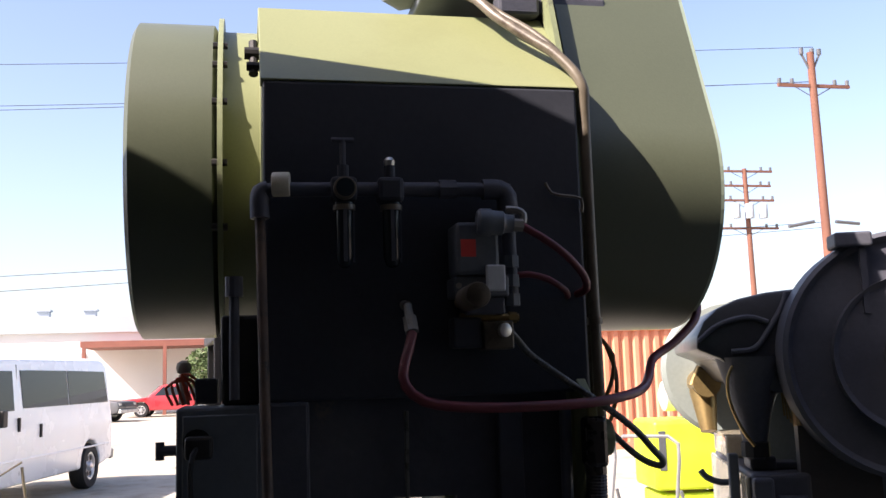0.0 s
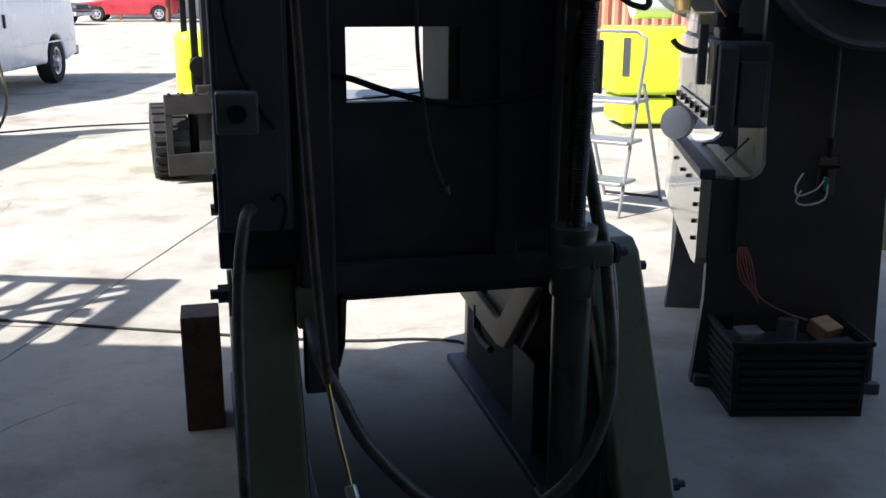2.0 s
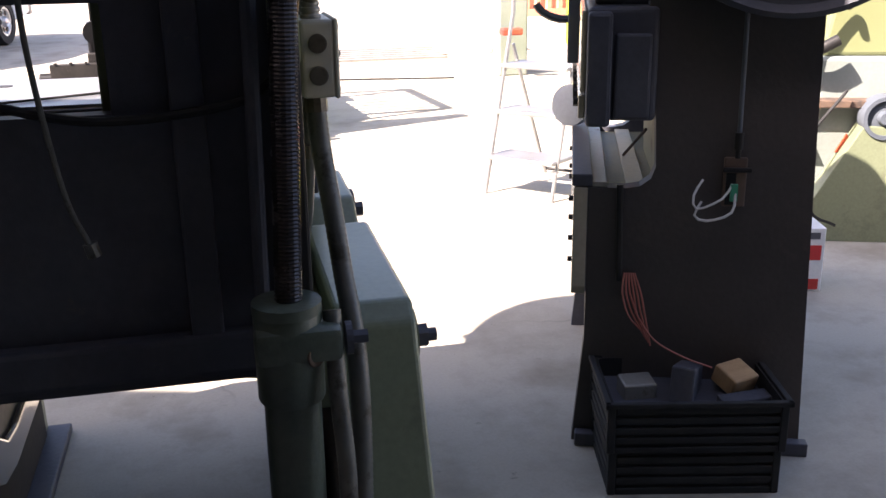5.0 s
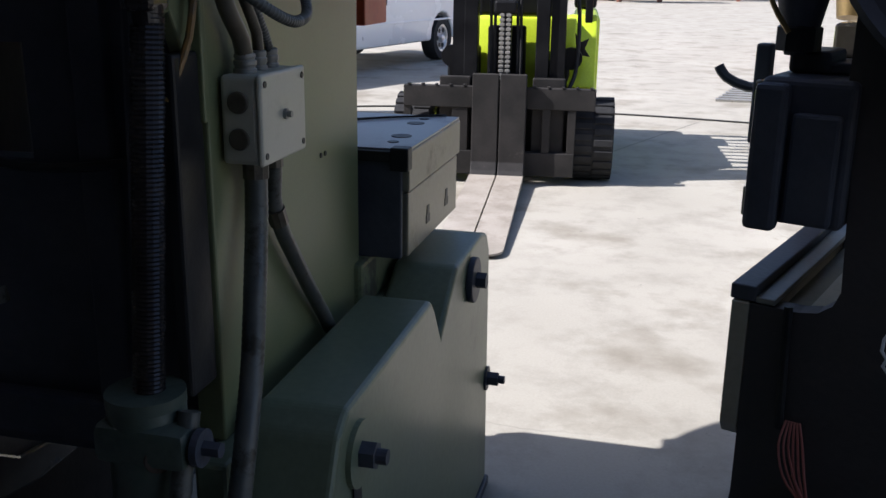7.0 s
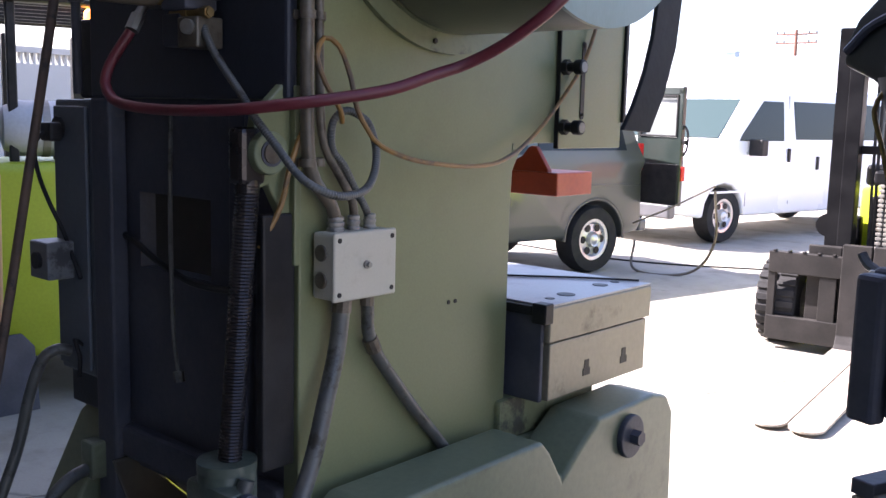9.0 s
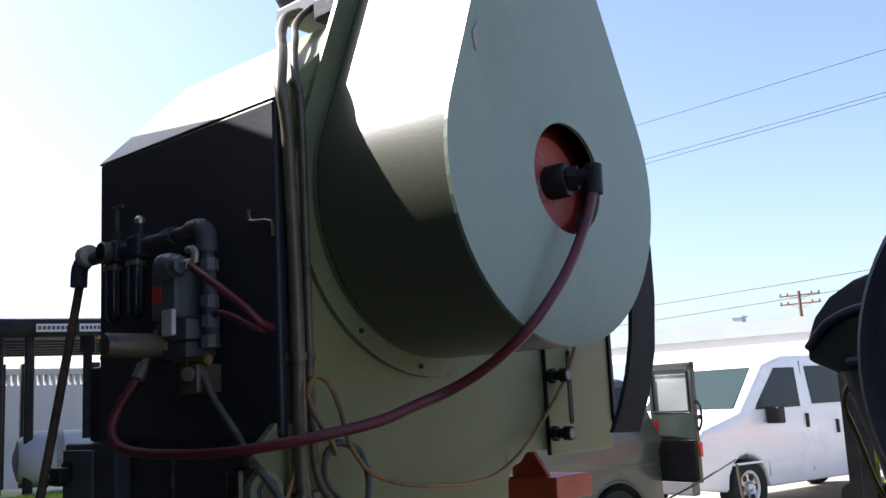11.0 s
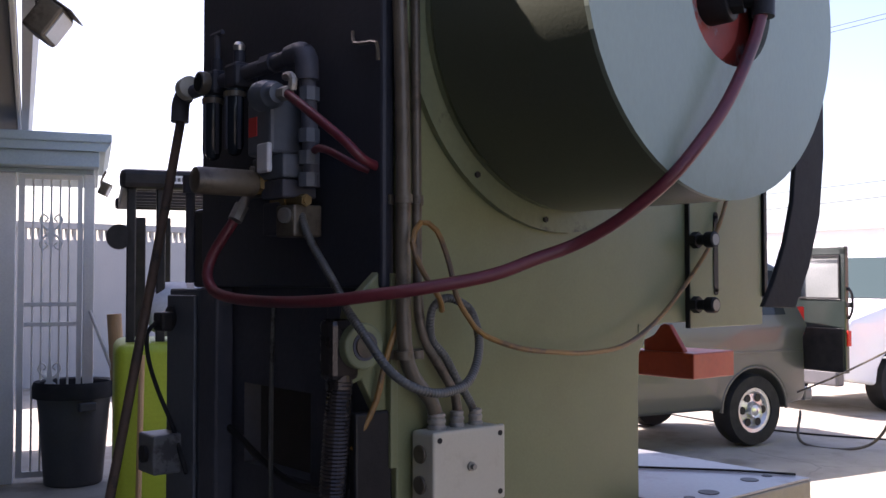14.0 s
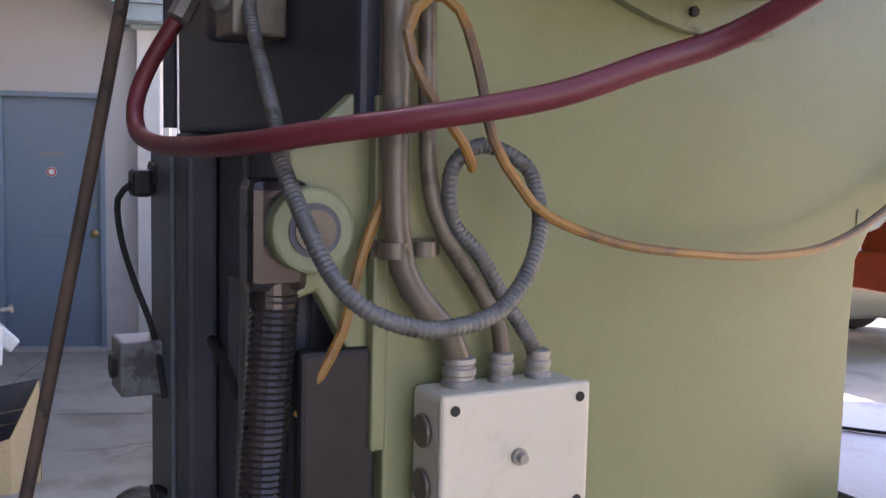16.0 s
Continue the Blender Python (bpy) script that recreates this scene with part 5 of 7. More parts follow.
part("crown_rib", tube([(-0.03, -0.024, 1.79), (0.05, -0.026, 1.80), (0.10, -0.026, 1.86), (0.15, -0.026, 1.94), (0.17, -0.024, 1.99)], 0.010, 8), BLACKM, pb)
part("oil_pipe", tube([(-0.03, -0.03, 1.74), (-0.05, -0.03, 1.70), (-0.045, 0.0, 1.62), (-0.01, 0.0, 1.52), (0.03, 0.0, 1.46)], 0.006, 6), BRASS, pb)
part("wiring_loom", tube([(0.16, -0.03, 1.68), (0.17, -0.04, 1.60), (0.175, -0.04, 1.53)], 0.016, 8), WOOD, pb, "tan wiring loom")
fw = part("flywheel", lathe([(0.02, 0), (0.10, 0.0), (0.10, 0.05), (0.24, 0.05), (0.26, 0.03), (0.26, 0.075), (0.38, 0.085), (0.40, 0.06), (0.415, 0.07), (0.415, 0.21), (0.40, 0.22), (0.05, 0.22)], (0.53, -0.24, 1.76), (0, 1, 0), 64), BLACKM, pb, "large black flywheel", True, 30)
part("hub", lathe([(0.03, 0), (0.07, 0.01), (0.08, 0.06)], (0.53, -0.27, 1.76), (0, 1, 0), 24), BLACK, fw, "", True)
part("guard_bracket", join(box(0.30, 0.42, -0.22, -0.10, 2.12, 2.17, 0.008), box(0.38, 0.40, -0.2, -0.18, 1.9, 2.16)), BLACKM, pb)
part("gear_disc", lathe([(0.02, 0), (0.30, 0.0), (0.32, 0.02), (0.32, 0.10), (0.30, 0.12)], (0.12, 1.10, 1.73), (0, 1, 0), 48), DISCGREY, pb, "grey-green gear cover disc", True, 30)
part("shaft_end", join(cyl((-0.03, 0.80, 1.67), (-0.03, 1.1, 1.67), 0.06, 20), cyl((-0.03, 0.85, 1.46), (-0.04, 0.9, 1.64), 0.035, 14, 0.06), cyl((-0.09, 0.84, 1.66), (-0.05, 0.84, 1.74), 0.02, 10)), BRASS, pb, "oily brown shaft end", True)
part("pulley", lathe([(0.0, 0.006), (0.018, 0.006), (0.022, 0.016), (0.046, 0.016), (0.052, 0.002), (0.070, 0.0), (0.076, 0.008), (0.076, 0.045), (0.05, 0.05)], (-0.02, 0.77, 0.962), (-0.6, -1, 0.1), 36), TANKWHITE, pb, "off-white ringed pulley", True, 25)
BEDOLIVE = paint("olive bed paint", (0.20, 0.175, 0.10), (0.26, 0.23, 0.14), 0.6, scale=6, bump=0.2, wear=(0.15, 0.10, 0.06), wear_at=0.6, wear_scale=7)
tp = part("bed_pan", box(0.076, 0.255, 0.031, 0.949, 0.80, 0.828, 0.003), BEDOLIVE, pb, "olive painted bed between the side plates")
# raised pale strip: the bed's band of sunlight, put in as shape and colour
part("bed_sun_strip", box(0.135, 0.19, 0.032, 0.948, 0.829, 0.838, 0.002), LITCREAM, tp, "pale strip for the sunlit band on the bed")
part("bed_wall", prism([(0.255, 0.80), (0.225, 0.83), (0.222, 0.90), (0.215, 1.06), (0.235, 1.06), (0.275, 0.90)], "y", 0.031, 0.62), BEDOLIVE, tp)
part("bed_rod", cyl((0.145, 0.45, 0.842), (0.205, 0.30, 0.96), 0.005, 8), RUSTY, tp, "thin rusty rod")
part("brake_plate", prism([(0.10, 1.36), (0.26, 1.28), (0.31, 1.30), (0.31, 1.62), (0.22, 1.66)], "y", 0.50, 0.515, 0.003), DISCGREY, pb, "grey-green slanted brake plate")
for k in range(6):
    part("brass_wire", tube([(0.135 + 0.004 * k, 0.02, 1.70), (0.14 + 0.008 * k, 0.03, 1.62), (0.145 + 0.010 * k, 0.04, 1.56 - 0.012 * k)], 0.0035, 6), BRASS, pb, "thin brass wire")
wb = part("wire_box", box(0.405, 0.47, -0.05, -0.03, 0.80, 0.945, 0.004), paint("rust-brown switch box", (0.095, 0.062, 0.045), (0.14, 0.09, 0.065), 0.6, scale=8, bump=0.2), pb, "rust-brown open switch box")
part("box_recess", box(0.412, 0.44, -0.052, -0.0495, 0.806, 0.90), BLACK, wb)
part("switch_bar", box(0.40, 0.482, -0.064, -0.05, 0.905, 0.918, 0.003), BLACK, wb, "black switch bar")
part("wire_loop", tube([(0.43, -0.06, 0.87), (0.40, -0.08, 0.83), (0.33, -0.085, 0.80), (0.32, -0.08, 0.84), (0.345, -0.07, 0.885)], 0.004, 6), WHITETRIM, pb, "white wire loop")
part("wire_loop", tube([(0.44, -0.06, 0.86), (0.43, -0.08, 0.79), (0.36, -0.085, 0.765), (0.325, -0.08, 0.78), (0.345, -0.07, 0.82)], 0.004, 6), WHITETRIM, pb, "white wire loop")
part("green_wire", box(0.425, 0.445, -0.068, -0.055, 0.82, 0.87), paint("green wire nut", (0.02, 0.25, 0.15), (0.03, 0.3, 0.18), 0.4, scale=9, bump=0), pb)
part("conduit", cyl((0.44, -0.05, 0.99), (0.43, -0.05, 1.75), 0.007, 10), SLATE, pb)
part("conduit_fitting", join(cyl((0.44, -0.05, 0.945), (0.44, -0.05, 0.972), 0.008, 12), cyl((0.44, -0.05, 0.972), (0.44, -0.05, 1.02), 0.013, 14)), BLACK, pb)
part("cable", tube([(0.11, -0.045, 0.86), (0.115, -0.045, 0.7), (0.12, -0.045, 0.56)], 0.01, 8), BLACK, pb)
PINK = paint("faded red wire", (0.36, 0.11, 0.085), (0.42, 0.15, 0.115), 0.5, scale=9, bump=0)
for k in range(6):
    part("pink_wire", tube([(0.135 + 0.006 * k, -0.045, 0.585), (0.13 + 0.011 * k, -0.07, 0.53), (0.15 + 0.009 * k, -0.08, 0.46 + 0.012 * (k % 3)), (0.19 + 0.006 * k, -0.085, 0.415 - 0.01 * k)], 0.003, 6), PINK, pb, "faded red loose wire")
part("pink_wire", tube([(0.17, -0.08, 0.47), (0.23, -0.10, 0.39), (0.32, -0.12, 0.345), (0.40, -0.14, 0.325)], 0.003, 6), PINK, pb, "faded red loose wire")

# ---- crate of scrap in front of it ----
CR = Matrix.Translation((1.283, 0.408, 0)) @ Matrix.Rotation(math.atan2(-0.118, 0.508), 4, "Z")
crate = thing("plastic_crate", "two nested black plastic crates filled with scrap", "crate", CR)


def crate_shell(z0, h, g):
    """A thin-walled tub with ribs all round, each a piece of its own."""
    wl, wd, t = 0.52, 0.345, 0.01
    a, b = g + 0.011, g + 0.016
    body = part("crate_body", plate_hole(rect(a, wl - a, a, wd - a), [rect(b, wl - b, b, wd - b)], "z", z0, z0 + h), RUBBER, crate)
    part("crate_floor", box(a, wl - a, a, wd - a, z0 + 0.002, z0 + 0.01), RUBBER, crate)
    for k in range(5):
        z, top = z0 + h * k / 5, z0 + h * (k + 1) / 5 - 0.012
        for r in ((g + 0.022, wl - g - 0.022, g, g + t), (g + 0.022, wl - g - 0.022, wd - g - t, wd - g), (g, g + t, g + 0.022, wd - g - 0.022), (wl - g - t, wl - g, g + 0.022, wd - g - 0.022)):
            part("rib", box(*r, z, top, 0.002, 1), RUBBER, body)
    for x in (g, wl - g - 0.02):
        for y in (g, wd - g - 0.02):
            part("corner_post", box(x - 0.002, x + 0.021, y - 0.002, y + 0.021, z0, z0 + h, 0.003, 1), RUBBER, body)


crate_shell(0.0, 0.17, 0.012)
crate_shell(0.14, 0.155, 0.004)
part("rim", join(box(-0.006, 0.526, -0.006, 0.012, 0.285, 0.302, 0.003), box(-0.006, 0.526, 0.333, 0.351, 0.285, 0.302, 0.003), box(-0.006, 0.012, -0.006, 0.351, 0.285, 0.302, 0.003), box(0.508, 0.526, -0.006, 0.351, 0.285, 0.302, 0.003)), RUBBER, crate)
part("filling", moved(box(-0.245, 0.245, -0.155, 0.155, -0.03, 0.0), Matrix.Translation((0.26, 0.17, 0.235))), BLACKM, crate)
for nm, (x, y, z), rz, (a, b, c), mt, lb in (("steel_block", (0.12, 0.20, 0.25), 8, (0.10, 0.08, 0.07), STEEL_DULL, "grey steel block"), ("iron_wedge", (0.27, 0.20, 0.27), -25, (0.07, 0.14, 0.11), BLACKM, "black iron wedge"), ("wood_block", (0.42, 0.21, 0.28), 30, (0.10, 0.09, 0.06), WOOD, "pale sawn wood block"), ("iron_bar", (0.42, 0.11, 0.25), 15, (0.16, 0.05, 0.04), BLACKM, "rusty iron bar")):
    o = thing(nm, lb + " lying in the crate", "scrap metal", CR @ Matrix.Translation((x, y, z)) @ Matrix.Rotation(radians(rz), 4, "Z") @ Matrix.Rotation(radians(rz * 0.6), 4, "X"))
    part("body", box(-a / 2, a / 2, -b / 2, b / 2, -c / 2, c / 2, 0.006), mt, o)

# dark block standing beside the leg
blk = thing("steel_block", "dark rusty steel block standing on end", "steel block")
part("block", box(-0.685, -0.55, 0.76, 0.92, 0.0, 0.435, 0.006), RUSTY, blk)
# loose cables on the ground
gc = thing("ground_cable", "black extension cord lying across the concrete", "cable")
part("cord", tube([(-6, 3.9, 0.008), (-3.5, 3.0, 0.008), (-1.7, 2.27, 0.008), (-0.75, 1.85, 0.008), (-0.05, 1.56, 0.008), (0.3, 1.50, 0.008), (0.50, 1.42, 0.008), (0.56, 1.28, 0.008), (0.55, 1.24, 0.008)], 0.007, 6, 0.1), RUBBER, gc)
gc2 = thing("ground_hose", "dark hose trailing over the yard", "hose")
part("hose", tube([(-7, 9.0, 0.01), (-4, 8.6, 0.01), (-2, 9.4, 0.01), (0.5, 9.6, 0.01), (3.0, 9.2, 0.01)], 0.011, 6, 0.1), RUBBER, gc2)
for pq in (((-1.33, 2.06), (-0.1, 5.4)), ((-1.33, 2.06), (-2.6, -1.4)), ((-0.1, 5.4), (1.4, 9.4)), ((1.6, -3.5), (3.9, 2.7)), ((3.9, 2.7), (5.4, 6.7)), ((-4.0, 3.0), (-1.33, 2.06)), ((-6.9, 0.35), (-3.6, -0.9)), ((-5.2, -0.4), (-4.6, 1.2))):
    slab_joint(*pq)


# ---- vehicles ----
def wheel(parent, x, y, r, w, s, rim=CHROME):
    """A wheel with its outer face towards s along y."""
    ty = part("wheel", lathe([(r * 0.62, -w / 2), (r * 0.94, -w / 2), (r, -w / 4), (r, w / 4), (r * 0.94, w / 2), (r * 0.62, w / 2), (r * 0.60, 0), (r * 0.62, -w / 2)], (x, y, r), (0, 1, 0), 28, False), RUBBER, parent, "black tyre", True)
    part("rim", lathe([(r * 0.12, 0.02), (r * 0.2, 0.035), (r * 0.24, -0.02), (r * 0.45, -0.03), (r * 0.52, 0.0), (r * 0.64, 0.005)], (x, y + s * w * 0.42, r), (0, s, 0), 24, False), rim, ty, "bright steel rim", True)
    part("hub_cap", lathe([(r * 0.16, 0.0), (r * 0.15, 0.03), (r * 0.08, 0.045)], (x, y + s * w * 0.40, r), (0, s, 0), 16), rim, ty, "", True)
    for a in range(0, 360, 60):
        part("rim_hole", cyl((x + r * 0.38 * math.cos(radians(a)), y + s * w * 0.36, r + r * 0.38 * math.sin(radians(a))), (x + r * 0.38 * math.cos(radians(a)), y + s * (w * 0.42 - 0.012), r + r * 0.38 * math.sin(radians(a))), r * 0.115, 10), BLACK, ty)


def body_loft(sections, w, tumble, z_belt, z_top):
    """A car body from its side outline, with the sides leaning in above the belt line."""
    bm = plate_hole(sections, [], "y", -w / 2, w / 2)
    bmesh.ops.bisect_plane(bm, geom=bm.verts[:] + bm.edges[:] + bm.faces[:], plane_co=(0, 0, z_belt), plane_no=(0, 0, 1))
    bmesh.ops.subdivide_edges(bm, edges=[e for e in bm.edges if abs(e.verts[0].co.y - e.verts[1].co.y) > 0.1], cuts=5, use_grid_fill=True)
    for v in bm.verts:
        k = max(0.0, (v.co.z - z_belt) / (z_top - z_belt))
        v.co.y *= 1 - tumble * k
        if v.co.z > z_top - 0.12:
            v.co.z -= 0.09 * (abs(v.co.y) / (w / 2)) ** 3
    rim = [e for e in bm.edges if len(e.link_faces) == 2 and e.calc_face_angle(0) > 0.6]
    bmesh.ops.bevel(bm, geom=rim, offset=0.045, segments=3, affect="EDGES", profile=0.5)
    return bm


def side_glass(outline, w, tumble, z_belt, z_top, s, out=0.006):
    """A pane that lies on the leaning side of the body."""
    bm = bmesh.new()

    def yy(z):
        return s * (w / 2 * (1 - tumble * max(0.0, (z - z_belt) / (z_top - z_belt))))
    a = [bm.verts.new((x, yy(z) + s * out, z)) for x, z in outline]
    b = [bm.verts.new((x, yy(z) - s * 0.01, z)) for x, z in outline]
    bm.faces.new(a)
    bm.faces.new(b[::-1])
    for i in range(len(outline)):
        bm.faces.new((a[i], b[i], b[(i + 1) % len(a)], a[(i + 1) % len(a)]))
    return bm


def van(name, m, label):
    v = thing(name, label, "van", m)
    def up(o):
        return [(x, z if z < 1.1 else 1.1 + (z - 1.1) * 1.16) for x, z in o]

    W, T, ZB, ZT = 1.98, 0.10, 1.15, 2.26
    out = [(3.0, 0.45), (3.05, 0.75), (3.0, 1.05), (2.85, 1.19), (2.02, 1.36), (1.36, 1.92), (1.12, 2.03), (0.85, 2.08), (-3.02, 2.10), (-3.25, 1.95), (-3.36, 1.1), (-3.36, 0.45)]
    low = []
    for ax in (-2.32, 1.97):
        low += [(ax - 0.45, 0.36)] + [(ax + 0.43 * math.cos(a), 0.40 + 0.43 * math.sin(a)) for a in [math.pi - math.pi * k / 8 for k in range(9)]] + [(ax + 0.45, 0.36)]
    part("body", body_loft(up(out) + low, W, T, ZB, ZT), WHITE, v, "", True, 35)
    for s in (1, -1):
        part("side_window", side_glass(up([(-3.18, 1.40), (-3.08, 1.87), (-1.40, 1.88), (-1.40, 1.40)]), W, T, ZB, ZT, s), GLASS, v, "dark tinted side window")
        part("side_window", side_glass(up([(-1.36, 1.40), (-1.36, 1.88), (0.36, 1.88), (0.32, 1.40)]), W, T, ZB, ZT, s), GLASS, v, "dark tinted side window")
        part("door_window", side_glass(up([(0.62, 1.38), (0.62, 1.87), (1.10, 1.87), (1.62, 1.45), (1.68, 1.38)]), W, T, ZB, ZT, s), GLASS, v, "dark front door window")
        part("mirror", box(1.35, 1.5, s * 1.0, s * 1.22, 1.22, 1.45, 0.02), BLACK, v)
        part("door_seam", side_glass(up([(0.46, 0.5), (0.46, 1.95), (0.475, 1.95), (0.475, 0.5)]), W, T, ZB, ZT, s, 0.003), CARGREY, v)
        part("side_moulding", box(-3.2, 2.3, s * 0.988, s * 1.002, 0.70, 0.73, 0.004), WHITE, v)
        part("door_seam", side_glass(up([(1.50, 0.5), (1.50, 1.25), (1.515, 1.25), (1.515, 0.5)]), W, T, ZB, ZT, s, 0.003), CARGREY, v)
        part("door_handle", box(0.50, 0.55, s * 0.985, s * 1.02, 1.12, 1.32, 0.006), BLACK, v)
        part("door_handle", box(-0.25, -0.2, s * 0.985, s * 1.02, 1.0, 1.2, 0.006), BLACK, v)
        for ax in (-2.32, 1.97):
            wheel(v, ax, s * 0.87, 0.385, 0.25, s)
        part("headlight", box(2.92, 3.03, s * 0.62, s * 0.93, 0.78, 0.96, 0.02), CHROME, v)
    wsb = bmesh.new()
    vs = [wsb.verts.new((p[0], p[1], 1.1 + (p[2] - 1.1) * 1.16)) for p in ((1.985, -0.82, 1.415), (1.985, 0.82, 1.415), (1.405, 0.74, 1.89), (1.405, -0.74, 1.89), (1.93, -0.82, 1.37), (1.93, 0.82, 1.37), (1.32, 0.74, 1.85), (1.32, -0.74, 1.85))]
    for f in ((0, 1, 2, 3), (4, 7, 6, 5), (0, 4, 5, 1), (1, 5, 6, 2), (2, 6, 7, 3), (3, 7, 4, 0)):
        wsb.faces.new([vs[i] for i in f])
    part("windscreen", wsb, WINDSHIELD, v, "greenish windscreen")
    part("bumper", box(2.98, 3.12, -0.98, 0.98, 0.38, 0.58, 0.03), CARGREY, v)
    part("bumper", box(-3.50, -3.34, -0.98, 0.98, 0.42, 0.6, 0.03), CARGREY, v)
    part("grille", box(3.0, 3.06, -0.6, 0.6, 0.66, 0.92, 0.01), CARGREY, v)
    return v


def heading(fx, fy, ox, oy):
    f = Vector((fx, fy, 0)).normalized()
    return Matrix(((f.x, -f.y, 0, ox), (f.y, f.x, 0, oy), (0, 0, 1, 0), (0, 0, 0, 1)))


van("passenger_van", heading(-0.207, -0.978, -4.45, 13.35), "white passenger van with dark tinted windows")


def pickup(name, m, paint_m, label, cap=False, wheel_r=0.395):
    v = thing(name, label, "pickup truck", m)
    W, T, ZB, ZT = 1.78, 0.17, 1.05, 1.72
    out = [(2.6, 0.45), (2.68, 0.72), (2.6, 0.95), (1.25, 1.06), (0.65, 1.62), (0.45, 1.71), (-0.55, 1.73), (-0.75, 1.735)]
    out += [(-2.35, 1.70), (-2.58, 1.15), (-2.64, 1.05), (-2.62, 0.42)] if cap else [(-0.80, 1.6), (-0.85, 1.14), (-2.58, 1.16), (-2.64, 1.05), (-2.62, 0.5)]
    low = []
    for ax in (-1.62, 1.55):
        low += [(ax - 0.47, 0.36)] + [(ax + 0.45 * math.cos(a), 0.37 + 0.46 * math.sin(a)) for a in [math.pi - math.pi * k / 8 for k in range(9)]] + [(ax + 0.47, 0.36)]
    part("body", body_loft(out + low, W, T, ZB, ZT), paint_m, v, "", True, 35)
    for s in (1, -1):
        part("door_window", side_glass([(-0.45, 1.13), (-0.45, 1.58), (0.42, 1.58), (0.85, 1.13)], W, T, ZB, ZT, s), GLASS, v, "dark side window")
        if cap:
            part("cap_window", side_glass([(-2.42, 1.17), (-2.26, 1.58), (-0.95, 1.58), (-0.95, 1.17)], W, T, ZB, ZT, s), GLASS, v)
        for ax in (-1.62, 1.55):
            wheel(v, ax, s * 0.76, wheel_r, 0.24, s)
        part("tail_lamp", box(-2.66, -2.58, s * 0.78, s * 0.88, 0.82, 1.12, 0.01), TAILRED, v, "red tail lamp")
        part("headlight", box(2.55, 2.66, s * 0.6, s * 0.85, 0.75, 0.9, 0.02), CHROME, v)
    wsb = bmesh.new()
    vs = [wsb.verts.new(p) for p in ((1.2, -0.74, 1.11), (1.2, 0.74, 1.11), (0.68, 0.66, 1.61), (0.68, -0.66, 1.61), (1.14, -0.74, 1.08), (1.14, 0.74, 1.08), (0.62, 0.66, 1.58), (0.62, -0.66, 1.58))]
    for f in ((0, 1, 2, 3), (4, 7, 6, 5), (0, 4, 5, 1), (1, 5, 6, 2), (2, 6, 7, 3), (3, 7, 4, 0)):
        wsb.faces.new([vs[i] for i in f])
    part("windscreen", wsb, WINDSHIELD, v)
    part("bumper", box(2.6, 2.76, -0.85, 0.85, 0.42, 0.6, 0.03), CHROME, v)
    part("bumper", box(-2.78, -2.62, -0.85, 0.85, 0.42, 0.6, 0.03), CARGREY, v)
    return v



def wagon(name, m, label):
    """A full-size wagon with barn doors at the back, one of them swung open."""
    v = thing(name, label, "wagon", m)
    W, T, ZB, ZT = 1.80, 0.15, 1.22, 1.96
    out = [(2.6, 0.45), (2.68, 0.75), (2.58, 1.02), (1.35, 1.14), (0.80, 1.74), (0.6, 1.88), (0.3, 1.94), (-2.02, 1.95), (-2.20, 1.88), (-2.36, 1.50), (-2.42, 1.10), (-2.44, 0.55), (-2.40, 0.44)]
    low = []
    for ax in (-1.70, 1.55):
        low += [(ax - 0.47, 0.40)] + [(ax + 0.44 * math.cos(a), 0.37 + 0.43 * math.sin(a)) for a in [math.pi - math.pi * k / 10 for k in range(11)]] + [(ax + 0.47, 0.40)]
    part("body", body_loft(out + low, W, T, ZB, ZT), TRUCKGREEN, v, "", True, 35)
    for s in (1, -1):
        part("cargo_window", side_glass([(-2.16, 1.34), (-2.06, 1.80), (-0.85, 1.82), (-0.85, 1.34)], W, T, ZB, ZT, s), GLASS, v, "dark rear side window")
        part("door_window", side_glass([(-0.70, 1.30), (-0.70, 1.82), (0.42, 1.80), (0.92, 1.28)], W, T, ZB, ZT, s), GLASS, v, "dark side window")
        part("side_crease", box(-2.40, 2.5, s * 0.893, s * 0.905, 0.95, 0.975, 0.004), TRUCKGREEN, v)
        part("arch_lip", tube([(-1.70 + 0.45 * math.cos(a), s * 0.885, 0.37 + 0.44 * math.sin(a)) for a in [math.pi * k / 12 for k in range(13)]], 0.018, 8), TRUCKGREEN, v, "", True)
        for ax in (-1.70, 1.55):
            wheel(v, ax, s * 0.77, 0.37, 0.25, s)
        part("tail_lamp", box(-2.44, -2.35, s * 0.795, s * 0.885, 1.12, 1.42, 0.012), TAILRED, v, "red tail lamp")
        part("headlight", box(2.57, 2.68, s * 0.6, s * 0.85, 0.78, 0.95, 0.02), CHROME, v)
    part("bumper", box(-2.58, -2.44, -0.86, 0.86, 0.42, 0.56, 0.03), CARGREY, v)
    part("bumper", box(2.6, 2.76, -0.85, 0.85, 0.42, 0.6, 0.03), CHROME, v)
    return v


